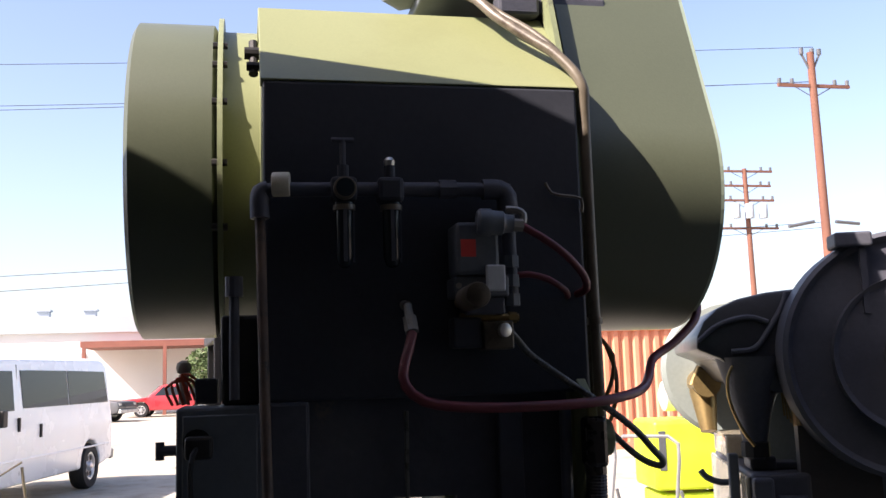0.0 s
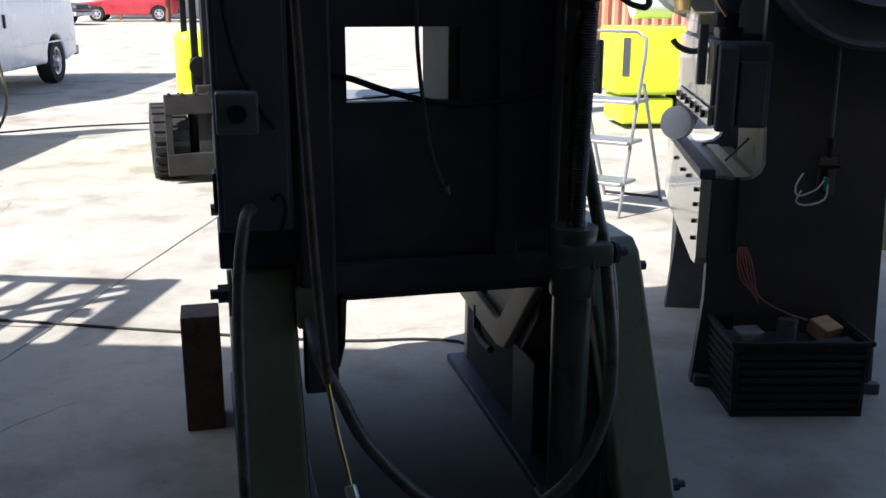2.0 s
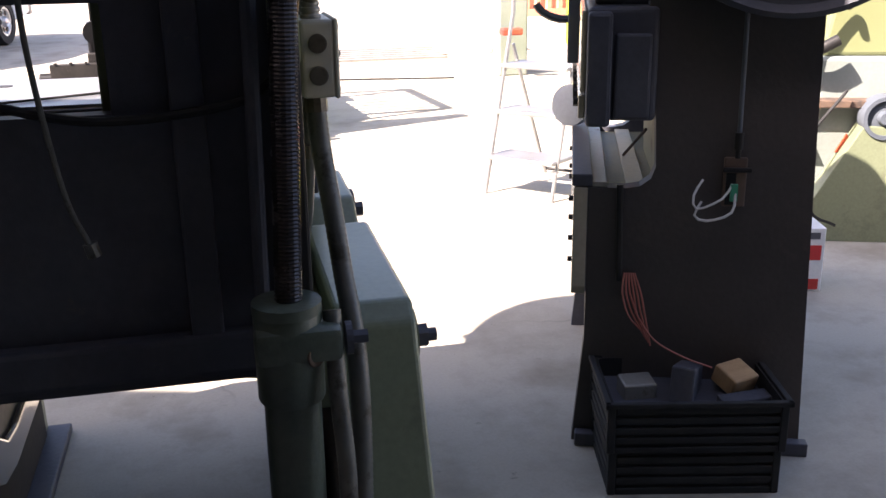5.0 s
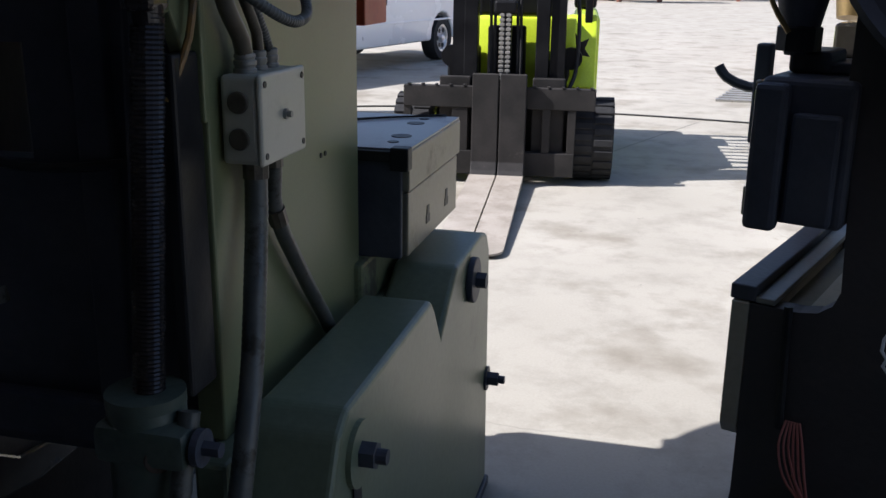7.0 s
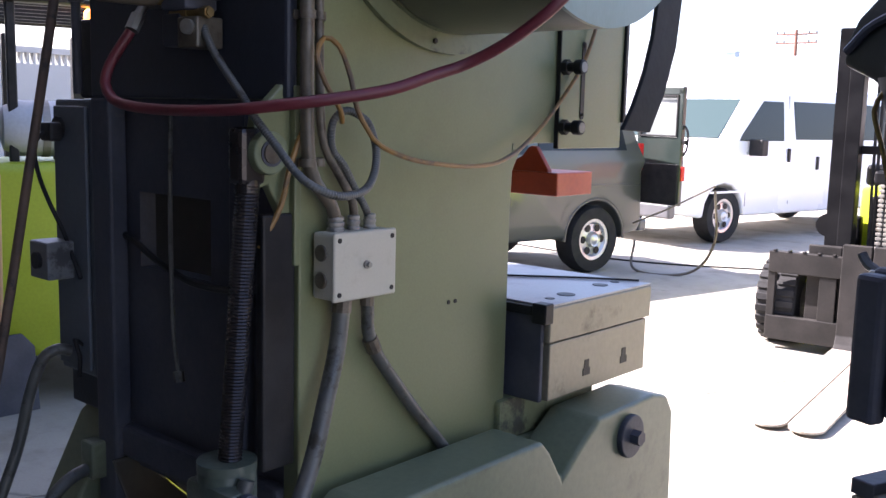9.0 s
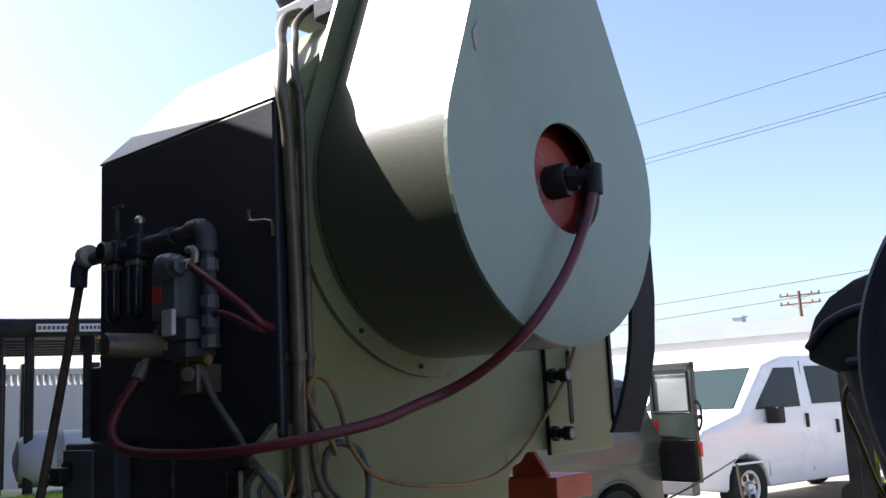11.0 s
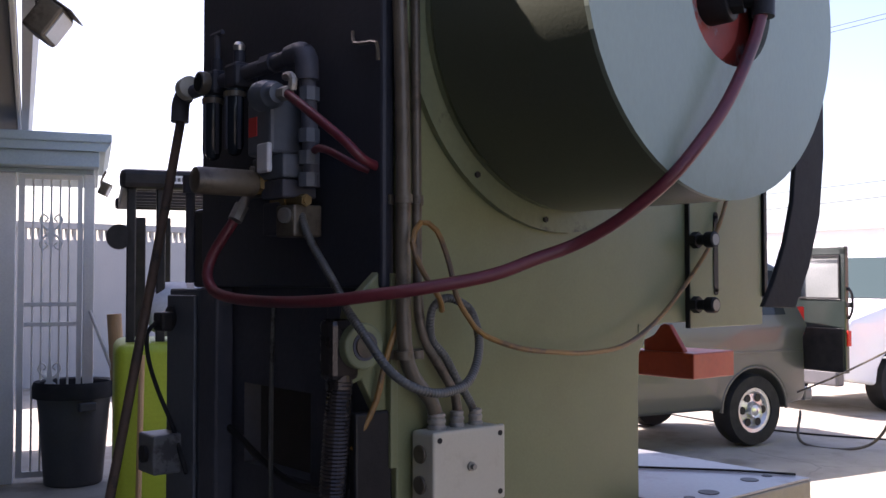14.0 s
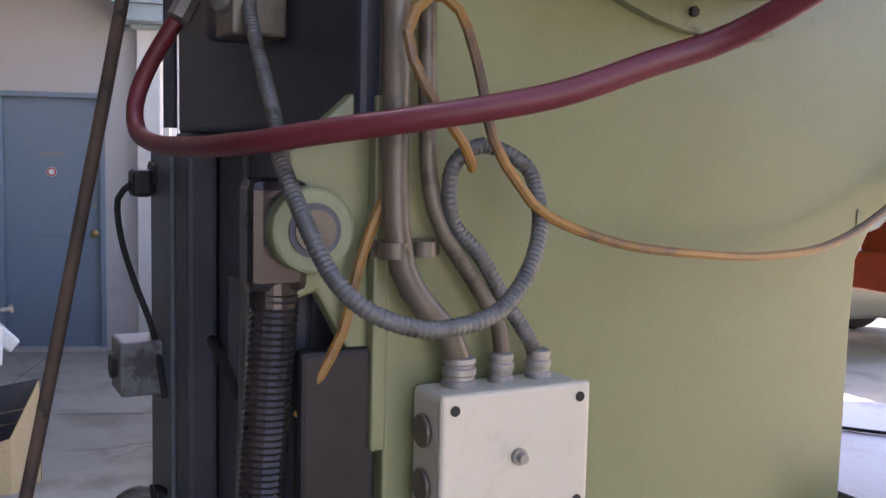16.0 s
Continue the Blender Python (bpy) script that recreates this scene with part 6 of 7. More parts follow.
tk = wagon("wagon", heading(-0.207, -0.978, -4.88, 6.05), "dark grey-green wagon with its rear barn door swung open")
rd = part("rear_door", join(box(-2.60, -2.54, 0.68, 1.32, 0.74, 1.50, 0.012), box(-2.60, -2.54, 0.68, 0.73, 1.48, 2.05, 0.01), box(-2.60, -2.54, 1.25, 1.32, 1.48, 2.03, 0.01), box(-2.60, -2.54, 0.68, 1.32, 1.96, 2.05, 0.01)), DOORGREEN, tk, "swung open dark green barn door")
# pale mottled colour stands for the bright yard seen through the glass
part("door_glass", box(-2.575, -2.565, 0.72, 1.26, 1.49, 1.97), paint("pale window glass with bright view in its colour", (0.20, 0.22, 0.21), (0.27, 0.29, 0.28), 0.15, scale=2, bump=0, wear=(0.33, 0.33, 0.31), wear_at=0.55, wear_scale=3, soft=0.2), rd, "pale window pane")
part("glass_seal", join(box(-2.54, -2.528, 0.72, 1.26, 1.50, 1.52, 0.003), box(-2.54, -2.528, 0.72, 1.26, 1.94, 1.96, 0.003), box(-2.54, -2.528, 1.24, 1.26, 1.52, 1.94, 0.003), box(-2.54, -2.528, 0.72, 0.74, 1.52, 1.94, 0.003)), RUBBER, rd, "black window seal")
part("door_trim", box(-2.54, -2.522, 0.70, 1.30, 0.75, 1.20, 0.008), BLACK, rd, "black inner door trim")
part("door_latch", join(tube([(-2.58, 1.325, 1.62), (-2.58, 1.37, 1.55), (-2.58, 1.375, 1.40), (-2.58, 1.33, 1.30)], 0.014, 8), box(-2.60, -2.55, 1.32, 1.37, 1.42, 1.47, 0.006)), BLACK, rd)
part("door_lamp", box(-2.60, -2.55, 1.322, 1.345, 1.02, 1.18, 0.006), TAILRED, rd, "red edge lamp")
ch = thing("coiled_hose", "pale hose drooping from the open truck door to the ground", "hose")
part("hose", tube([(-2.6, 8.2, 0.95), (-2.55, 8.15, 0.4), (-2.8, 8.1, 0.05), (-3.4, 8.0, 0.02), (-3.6, 8.3, 0.3)], 0.015, 8, 0.05), GALV, ch)
part("hose", tube([(-2.6, 8.2, 1.0), (-3.0, 8.0, 0.75), (-3.4, 7.9, 0.55)], 0.010, 8, 0.05), GALV, ch)
pickup("pickup_truck", heading(-0.93, 0.1, -4.2, 52.3), CARRED, "red pickup truck with a matching bed cap", True)
pickup("parked_car", heading(0.9, -0.35, -8.4, 47.5), CARGREY, "dark grey parked car", True)
van("cargo_van", heading(-0.8, 0.6, 12.5, 24.5), "white van parked beside the container")
pickup("parked_car", heading(-0.95, 0.1, 12.0, 54.0), WHITE, "white car parked behind the fence", True)

# ---- step ladder ----
lad = thing("step_ladder", "aluminium step ladder standing open", "ladder")
F1, R1v, F2, R2v = Vector((2.23, 3.57, 0)), Vector((2.79, 4.04, 0)), Vector((1.90, 3.90, 0)), Vector((2.46, 4.35, 0))
T1, T2 = F1.lerp(R1v, 0.42) + Vector((0, 0, 1.12)), F2.lerp(R2v, 0.42) + Vector((0, 0, 1.12))
up = Vector((0, 0, 0.16))
part("front_rail", tube([F1, T1, T1 + up * 0.7, T1.lerp(T2, 0.15) + up, T1.lerp(T2, 0.85) + up, T2 + up * 0.7, T2, F2], 0.013, 8, smooth=False), ALU, lad, "bent tube front rail and handle", True)
part("rear_leg", tube([R1v, T1 - Vector((0, 0, 0.2))], 0.012, 8, smooth=False), ALU, lad)
part("rear_leg", tube([R2v, T2 - Vector((0, 0, 0.2))], 0.012, 8, smooth=False), ALU, lad)
part("rear_brace", tube([R1v + Vector((0, 0, 0.03)), R2v + Vector((0, 0, 0.03))], 0.011, 8, smooth=False), BLACK, lad)
for k in (0.2, 0.45, 0.70):
    a, b = F1.lerp(T1, k), F2.lerp(T2, k)
    d = (R1v - F1).normalized() * 0.2
    n = Vector((0, 0, 0.025))
    sb = bmesh.new()
    vs = [sb.verts.new(q) for q in (a - d * 0.3, a + d, b + d, b - d * 0.3, a - d * 0.3 + n, a + d + n, b + d + n, b - d * 0.3 + n)]
    for f in ((0, 1, 2, 3), (4, 7, 6, 5), (0, 4, 5, 1), (1, 5, 6, 2), (2, 6, 7, 3), (3, 7, 4, 0)):
        sb.faces.new([vs[i] for i in f])
    part("step", bevel_all(sb, 0.005), ALU, lad, "grey ribbed step")


# ---- forklift with lowered forks ----
FK = Matrix.Translation((-0.15, 5.56, 0)) @ Matrix.Rotation(radians(5.7), 4, "Z") @ Matrix.Translation((0.20, -5.70, 0))
fk = thing("forklift", "lime yellow forklift with lowered worn forks", "forklift", FK)
FKSTEEL = paint("scuffed dark grey fork steel", (0.018, 0.017, 0.016), (0.032, 0.029, 0.027), 0.6, scale=5, bump=0.2, wear=(0.06, 0.053, 0.047), wear_at=0.63, wear_scale=6)
FKSTEEL.node_tree.nodes["Principled BSDF"].inputs["Specular IOR Level"].default_value = 0.2
FKTIP = paint("bright worn fork steel", (0.29, 0.255, 0.21), (0.36, 0.32, 0.27), 0.55, 0.1, scale=5, bump=0.2, wear=(0.19, 0.16, 0.125), wear_at=0.5, soft=0.25, wear_scale=6)


def fork_blade(x0, x1, z):
    """A flat blade with a rounded tip, tapering in thickness towards it."""
    xm, w = (x0 + x1) / 2, (x1 - x0) / 2
    outline = [(x0, 5.62), (x1, 5.62), (x1, 3.86)] + [(xm + w * math.cos(a), 3.86 - 0.11 * math.sin(a)) for a in [math.pi * k / 8 for k in range(1, 8)]] + [(x0, 3.86)]
    bm = prism(outline, "z", 0.0, 0.045)
    for v in bm.verts:
        k = (v.co.y - 3.75) / 1.87
        v.co.z = z + 0.008 + 0.03 * k + (0.012 + 0.033 * k if v.co.z > 0.02 else 0.0)
    return bm


for x in (-0.402, -0.195):
    fo = part("fork", prism([(5.60, 0.04), (5.62, 0.09), (5.66, 0.12), (5.69, 0.18), (5.70, 0.835), (5.755, 0.835), (5.755, 0.06), (5.72, 0.035)], "x", x, x + 0.196, 0.006), FKSTEEL, fk, "scuffed steel fork")
    part("fork_blade", fork_blade(x, x + 0.196, 0.012), FKTIP, fo, "bright worn fork blade")
    part("fork_hook", box(x + 0.03, x + 0.166, 5.74, 5.80, 0.76, 0.83, 0.006), FKSTEEL, fo)
part("carriage_bar", box(-0.93, 0.51, 5.757, 5.83, 0.575, 0.735, 0.006), FKSTEEL, fk)
part("carriage_bar", box(-0.93, 0.37, 5.757, 5.83, 0.07, 0.25, 0.006), FKSTEEL, fk)
part("axle_housing", box(-0.72, 0.34, 6.02, 6.20, 0.12, 0.60, 0.03), MASTBLACK, fk)
for i in range(14):
    part("notch", box(-0.90 + 0.105 * i, -0.878 + 0.105 * i, 5.752, 5.80, 0.7365, 0.748, 0.003), FKSTEEL, fk)
for x, w in ((-0.93, 0.055), (-0.56, 0.12), (0.12, 0.06), (0.31, 0.06)):
    part("carriage_post", box(x, x + w, 5.765, 5.82, 0.20, 0.60, 0.004), FKSTEEL, fk)
for x0, x1 in ((-0.665, -0.43), (0.037, 0.28)):
    part("roller_plate", box(x0, x1, 5.82, 5.88, 0.20, 0.80, 0.008), FKSTEEL, fk)
for x0, x1, o0, o1 in ((-0.58, -0.49, -0.49, -0.39), (0.155, 0.265, 0.046, 0.145)):
    part("mast_channel", join(box(x0, x1, 5.90, 5.93, 0.08, 2.35), box(x0, x1, 6.05, 6.08, 0.08, 2.35), box(x0 if x0 < 0 else x1 - 0.03, x0 + 0.03 if x0 < 0 else x1, 5.93, 6.05, 0.08, 2.35)), MASTBLACK, fk)
    part("inner_mast", box(o0, o1, 5.88, 6.02, 0.10, 2.30, 0.006), MASTBLACK, fk)
part("mast_tie", box(-0.58, 0.265, 5.90, 6.05, 2.25, 2.36, 0.006), MASTBLACK, fk)
part("mast_tie", box(-0.40, 0.06, 5.95, 6.02, 1.47, 1.53, 0.006), MASTBLACK, fk)
part("lift_cylinder", cyl((-0.185, 5.97, 0.2), (-0.185, 5.97, 1.30), 0.045, 16), MASTBLACK, fk)
part("chain_pulley", box(-0.27, -0.10, 5.86, 5.99, 1.26, 1.36, 0.02), MASTBLACK, fk)
for x in (-0.228, -0.178):
    part("chain", join(*[box(x, x + 0.036, 5.86, 5.882, 0.80 + 0.034 * i, 0.82 + 0.034 * i, 0.002, 1) for i in range(14)], box(x + 0.01, x + 0.026, 5.865, 5.878, 0.78, 1.28)), STEEL_DULL, fk, "lift chain")
for x in (-0.30, -0.27, -0.10, -0.075):
    part("lift_hose", tube([(x, 5.98, 0.5), (x + 0.01, 5.96, 0.9), (x, 5.97, 1.3), (x - 0.01, 5.98, 2.2)], 0.012, 8), RUBBER, fk)
for x0, x1 in ((-1.03, -0.74), (0.35, 0.66)):
    xm, w = (x0 + x1) / 2, (x1 - x0) / 2
    tread = [moved(box(-w + 0.004 if k == 0 else 0.006, -0.006 if k == 0 else w - 0.004, -0.027, 0.027, 0.295, 0.318, 0.005, 1), Matrix.Translation((xm, 6.12, 0.32)) @ Matrix.Rotation(radians(a + 8 * k), 4, "X")) for a in range(0, 360, 16) for k in (0, 1)]
    ty = part("tyre", lathe([(0.17, -w), (0.285, -w), (0.305, -w + 0.02), (0.305, w - 0.02), (0.285, w), (0.17, w)], (xm, 6.12, 0.32), (1, 0, 0), 36), RUBBER, fk, "solid black tyre", True)
    part("tread", join(*tread), RUBBER, ty)
    part("hub", cyl((x0 - 0.005, 6.12, 0.32), (x1 + 0.005, 6.12, 0.32), 0.16, 20), BLACK, ty)
for x in (-0.62, 0.30):
    part("rear_tyre", lathe([(0.12, -0.1), (0.26, -0.1), (0.27, -0.08), (0.27, 0.08), (0.26, 0.1), (0.12, 0.1)], (x + 0.06, 8.0, 0.27), (1, 0, 0), 28), RUBBER, fk, "", True)
part("chassis", box(-0.62, 0.38, 6.3, 8.0, 0.30, 0.62, 0.03), LIME, fk)
part("front_panel", box(-0.44, 0.34, 6.30, 6.42, 0.50, 1.22, 0.03), LIME, fk, "lime yellow front cowl", True)
part("valve_bank", box(-0.34, -0.045, 6.16, 6.27, 0.40, 1.16, 0.02), MASTBLACK, fk, "black hydraulic valve bank")
for x0, x1, z1 in ((-0.66, -0.40, 1.0), (0.05, 0.30, 0.90)):
    part("mast_foot", box(x0, x1, 6.205, 6.29, 0.30, z1, 0.02), MASTBLACK, fk)
part("fender", prism([(6.18, 0.70), (6.26, 0.86), (6.45, 1.24), (6.60, 1.24), (6.60, 0.66), (6.40, 0.60)], "x", 0.28, 0.50, 0.02), LIME, fk, "lime yellow fender", True)
part("fender_mark", prism([(0.33, 1.12), (0.38, 1.05), (0.44, 1.08), (0.41, 1.0), (0.45, 0.94), (0.385, 0.95), (0.34, 0.90), (0.345, 0.98)], "y", 6.14, 6.165), BLACK, fk, "black star shape")
part("side_panel", box(0.30, 0.52, 6.5, 8.1, 0.44, 1.24, 0.05, 3), LIME, fk, "lime yellow side panel", True)
part("step_plate", box(0.40, 0.56, 6.3, 6.9, 0.36, 0.43, 0.015), STEEL_DULL, fk, "worn step plate")
part("dash", box(-0.45, 0.25, 6.45, 6.65, 1.22, 1.38, 0.03), MASTBLACK, fk)
part("steering_wheel", lathe([(0.15, -0.012), (0.165, 0.0), (0.15, 0.012), (0.135, 0.0), (0.15, -0.012)], (-0.16, 6.75, 1.5), (0, -0.5, 1), 28, False), BLACK, fk, "", True)
part("steering_column", cyl((-0.16, 6.6, 1.3), (-0.16, 6.76, 1.5), 0.025, 10), BLACK, fk)
part("counterweight", box(-0.64, 0.36, 7.55, 8.35, 0.35, 1.16, 0.09, 4), LIME, fk, "lime yellow counterweight", True)
part("seat", join(box(-0.40, 0.10, 7.0, 7.5, 1.05, 1.17, 0.04, 3), box(-0.40, 0.10, 7.42, 7.55, 1.15, 1.60, 0.05, 3)), RUBBER, fk, "black seat")
part("tank_strap", box(0.30, 0.50, 7.5, 7.9, 1.25, 1.36, 0.03), MASTBLACK, fk)
for x, y in ((-0.63, 6.42), (0.40, 6.42), (-0.60, 7.75), (0.36, 7.75)):
    part("guard_post", box(x, x + 0.06, y, y + 0.06, 0.8, 2.12, 0.01), MASTBLACK, fk)
part("guard_frame", join(box(-0.63, 0.46, 6.42, 6.50, 2.10, 2.18, 0.01), box(-0.63, 0.46, 7.8, 7.88, 2.10, 2.18, 0.01), box(-0.63, -0.57, 6.5, 7.8, 2.10, 2.18, 0.01), box(0.40, 0.46, 6.5, 7.8, 2.10, 2.18, 0.01)), MASTBLACK, fk)
for i in range(7):
    part("guard_slat", box(-0.57, 0.40, 6.6 + 0.165 * i, 6.64 + 0.165 * i, 2.11, 2.16), MASTBLACK, fk)
for x in (0.31, -0.60):
    part("lamp", join(cyl((x, 6.12, 0.93), (x, 6.04, 0.93), 0.085, 18), cyl((x, 6.12, 0.93), (x, 6.26, 0.93), 0.055, 14)), MASTBLACK, fk)
part("side_hose", tube([(0.33, 6.10, 1.5), (0.36, 6.05, 1.2), (0.35, 6.02, 0.85), (0.30, 5.95, 0.7)], 0.015, 8), RUBBER, fk)
part("tilt_cylinder", cyl((0.33, 6.08, 0.50), (0.33, 6.9, 0.66), 0.035, 12), MASTBLACK, fk)

# ---- second forklift seen from behind, with gas cylinder ----
f2 = thing("forklift", "lime green forklift with a gas cylinder and amber beacon", "forklift", Matrix.Translation((-3.2, 0.86, 0)) @ Matrix.Rotation(radians(-20), 4, "Z") @ Matrix.Translation((3.2, -0.81, 0)))
part("counterweight", box(-3.95, -3.2, 0.68, 1.82, 0.28, 1.36, 0.06, 4), paint("olive lime forklift paint", (0.30, 0.38, 0.02), (0.35, 0.43, 0.03), 0.45, scale=3, bump=0.05), f2, "lime green counterweight", True)
part("chassis", box(-5.6, -3.9, 0.88, 1.72, 0.30, 0.7, 0.02), BLACK, f2)
part("hood", box(-4.6, -3.9, 0.95, 1.65, 0.7, 1.3, 0.03), LIME, f2)
part("gas_cylinder", lathe([(0.03, -0.40), (0.12, -0.375), (0.155, -0.30), (0.155, 0.28), (0.12, 0.36), (0.06, 0.39)], (-3.45, 1.25, 1.54), (0, 1, 0), 28), TANKWHITE, f2, "white gas cylinder", True)
part("cylinder_band", lathe([(0.158, -0.02), (0.160, -0.02), (0.160, 0.02), (0.158, 0.02)], (-3.45, 1.09, 1.54), (0, 1, 0), 28), STEEL_DULL, f2)
for y in (1.15, 1.6):
    part("cylinder_cradle", box(-3.6, -3.3, y, y + 0.05, 1.36, 1.46), BLACK, f2)
for y in (0.74, 0.90, 1.62, 1.80):
    part("guard_post", box(-3.42, -3.35, y, y + 0.05, 1.30, 2.24, 0.008), BLACK, f2)
for y in (0.78, 1.74):
    part("guard_post", box(-5.0, -4.94, y, y + 0.06, 0.7, 2.24, 0.008), BLACK, f2)
part("guard_frame", join(box(-3.46, -3.3, 0.70, 1.88, 2.22, 2.33, 0.03), box(-5.05, -4.95, 0.70, 1.88, 2.22, 2.3, 0.02), box(-5.0, -3.35, 0.72, 0.80, 2.22, 2.3, 0.01), box(-5.0, -3.35, 1.78, 1.86, 2.22, 2.3, 0.01)), BLACK, f2)
for i in range(6):
    part("guard_slat", box(-4.9 + 0.25 * i, -4.85 + 0.25 * i, 0.78, 1.80, 2.23, 2.27), BLACK, f2)
for y0, n, w in ((0.95, 7, 0.19), (1.18, 9, 0.22)):
    lab = part("caution_label", box(-3.299, -3.296, y0, y0 + w, 2.25, 2.295), PAPER, f2, "white warning label with dark bars")
    for i in range(n):
        part("text_bar", box(-3.296, -3.2945, y0 + 0.01 + i * (w - 0.02) / n, y0 + 0.01 + (i + 0.7) * (w - 0.02) / n, 2.262, 2.283), CARGREY, lab)
part("beacon", lathe([(0.045, 0), (0.045, 0.08), (0.03, 0.10), (0.01, 0.105)], (-3.51, 1.37, 2.12), (0, 0, 1), 18), AMBER, f2, "lit amber beacon", True)
part("beacon_bracket", box(-3.56, -3.38, 1.33, 1.41, 2.10, 2.12), BLACK, f2)
for y in (0.86, 1.05, 1.55, 1.72):
    part("mast_channel", box(-5.75, -5.6, y, y + 0.08, 0.1, 2.2, 0.006), BLACK, f2)
for y in (0.80, 1.62):
    part("rear_tyre", lathe([(0.12, -0.1), (0.27, -0.1), (0.28, -0.08), (0.28, 0.08), (0.27, 0.1), (0.12, 0.1)], (-3.6, y + 0.1, 0.28), (0, 1, 0), 28), RUBBER, f2, "", True)
    part("front_tyre", lathe([(0.15, -0.12), (0.33, -0.12), (0.34, -0.1), (0.34, 0.1), (0.33, 0.12), (0.15, 0.12)], (-5.3, y + 0.1, 0.34), (0, 1, 0), 28), RUBBER, f2, "", True)
part("side_lamp", cyl((-3.35, 0.70, 1.95), (-3.45, 0.70, 1.95), 0.07, 18), BLACK, f2)
sh = thing("shovel", "shovel leaning with its black blade on the ground", "shovel")
part("blade", prism([(0.62, 0.0), (1.02, 0.0), (1.0, 0.36), (0.93, 0.44), (0.70, 0.44), (0.63, 0.36)], "x", -3.12, -3.10, 0.004), BLACKM, sh)
part("shaft", cyl((-3.11, 0.82, 0.40), (-3.17, 0.86, 1.30), 0.016, 10), WOOD, sh)

# ---- by the workshop door ----
bin_ = thing("trash_can", "grey plastic trash can with a dark liner", "trash can", Matrix.Translation((-6.38, 1.59, 0)) @ Matrix.Scale(1.17, 4))
part("can_body", lathe([(0.19, 0.0), (0.20, 0.01), (0.255, 0.66), (0.265, 0.67), (0.275, 0.70), (0.275, 0.72), (0.25, 0.72), (0.245, 0.66)], (0, 0, 0), (0, 0, 1), 32), PLASTIC_GREY, bin_, "", True)
part("liner", lathe([(0.282, 0.62), (0.285, 0.70), (0.27, 0.735), (0.24, 0.725), (0.22, 0.60)], (0, 0, 0), (0, 0, 1), 26), RUBBER, bin_, "black plastic liner", True)
part("handle", box(0.24, 0.30, -0.06, 0.06, 0.54, 0.60, 0.01), PLASTIC_GREY, bin_)
part("handle", box(-0.30, -0.24, -0.06, 0.06, 0.54, 0.60, 0.01), PLASTIC_GREY, bin_)
br = thing("broom", "broom leaning with a pale handle", "broom")
part("handle", cyl((-6.1, 2.15, 0.06), (-6.268, 1.674, 1.448), 0.014, 10), WHITETRIM, br)
part("head", box(-6.2, -6.0, 2.05, 2.25, 0.0, 0.1, 0.02), BLACK, br)
tb = thing("cardboard_tube", "tan cardboard tube standing upright", "tube")
part("tube", lathe([(0.05, 0), (0.06, 0), (0.06, 1.42), (0.05, 1.42)], (-6.19, 1.95, 0.0), (-0.02, -0.06, 1), 20), WOOD, tb)


def floodlight(p, rz, rx, size, label, stem):
    m = Matrix.Translation(p) @ Matrix.Rotation(radians(rz), 4, "Z") @ Matrix.Rotation(radians(rx), 4, "X") @ Matrix.Scale(size, 4)
    fd = thing("floodlight", label, "floodlight", m)
    part("housing", box(-0.13, 0.13, -0.06, 0.06, -0.09, 0.09, 0.015), GALV, fd)
    part("lens", box(-0.11, 0.11, -0.066, -0.061, -0.07, 0.07), TANKWHITE, fd, "pale glass front")
    part("hood", box(-0.135, 0.135, -0.10, 0.06, 0.091, 0.10, 0.003), GALV, fd)
    part("bracket", tube(stem, 0.018, 8), GALV, fd)


floodlight((-2.5, 0.14, 2.86), 150, 35, 0.9, "grey floodlight on a swivel arm under the eave", [(0, 0.05, 0.0), (0, 0.12, 0.08), (-0.02, 0.2, 0.18), (-0.03, 0.27, 0.28), (-0.03, 0.3, 0.36)])
floodlight((-6.45, 1.86, 2.5), 150, 25, 0.6, "small grey floodlight hung below the porch roof", [(0, 0.05, 0.0), (0, 0.1, 0.1), (0, 0.1, 0.25)])

# scrap of old machine covers and cable
def hull(points, bev=0.0):
    """The convex body round a few corners."""
    bm = bmesh.new()
    for p in points:
        bm.verts.new(p)
    res = bmesh.ops.convex_hull(bm, input=bm.verts)
    bmesh.ops.delete(bm, geom=[g for g in res["geom_interior"] if isinstance(g, bmesh.types.BMVert)], context="VERTS")
    bmesh.ops.dissolve_limit(bm, angle_limit=0.02, verts=bm.verts, edges=bm.edges)
    if bev:
        bmesh.ops.bevel(bm, geom=list(bm.edges), offset=bev, segments=2, profile=0.5, affect="EDGES")
    return bm


def sheet(a, b, c, d, t):
    """A flat panel with thickness t behind its four corners."""
    pts = [Vector(p) for p in (a, b, c, d)]
    n = (pts[1] - pts[0]).cross(pts[2] - pts[0]).normalized() * t
    return hull(pts + [p + n for p in pts])


mc = thing("machine_cabinet", "beige sheet metal machine base", "machine cover")
part("base", box(-3.62, -3.06, -1.15, -0.46, 0.0, 0.56, 0.015), BEIGE, mc)
part("seam", box(-3.061, -3.0575, -0.772, -0.768, 0.02, 0.55), RUSTY, mc)
part("top_lip", box(-3.63, -3.05, -1.16, -0.45, 0.561, 0.575, 0.004), BEIGE, mc)
hb = thing("hopper_bin", "beige open sheet metal hopper standing askew on the floor", "bin")
NL, NN, NR, NB = Vector((-3.62, -0.386, 0)), Vector((-3.58, -0.193, 0)), Vector((-3.73, -0.043, 0)), Vector((-3.86, -0.30, 0))
TOPS = {"l": 0.213, "n": 0.276, "r": 0.525, "b": 0.46}
up = lambda v, z: Vector((v.x, v.y, z))
part("side_panel", sheet(NL, NN, up(NN, TOPS["n"]), up(NL, TOPS["l"]), -0.006), BEIGE, hb)
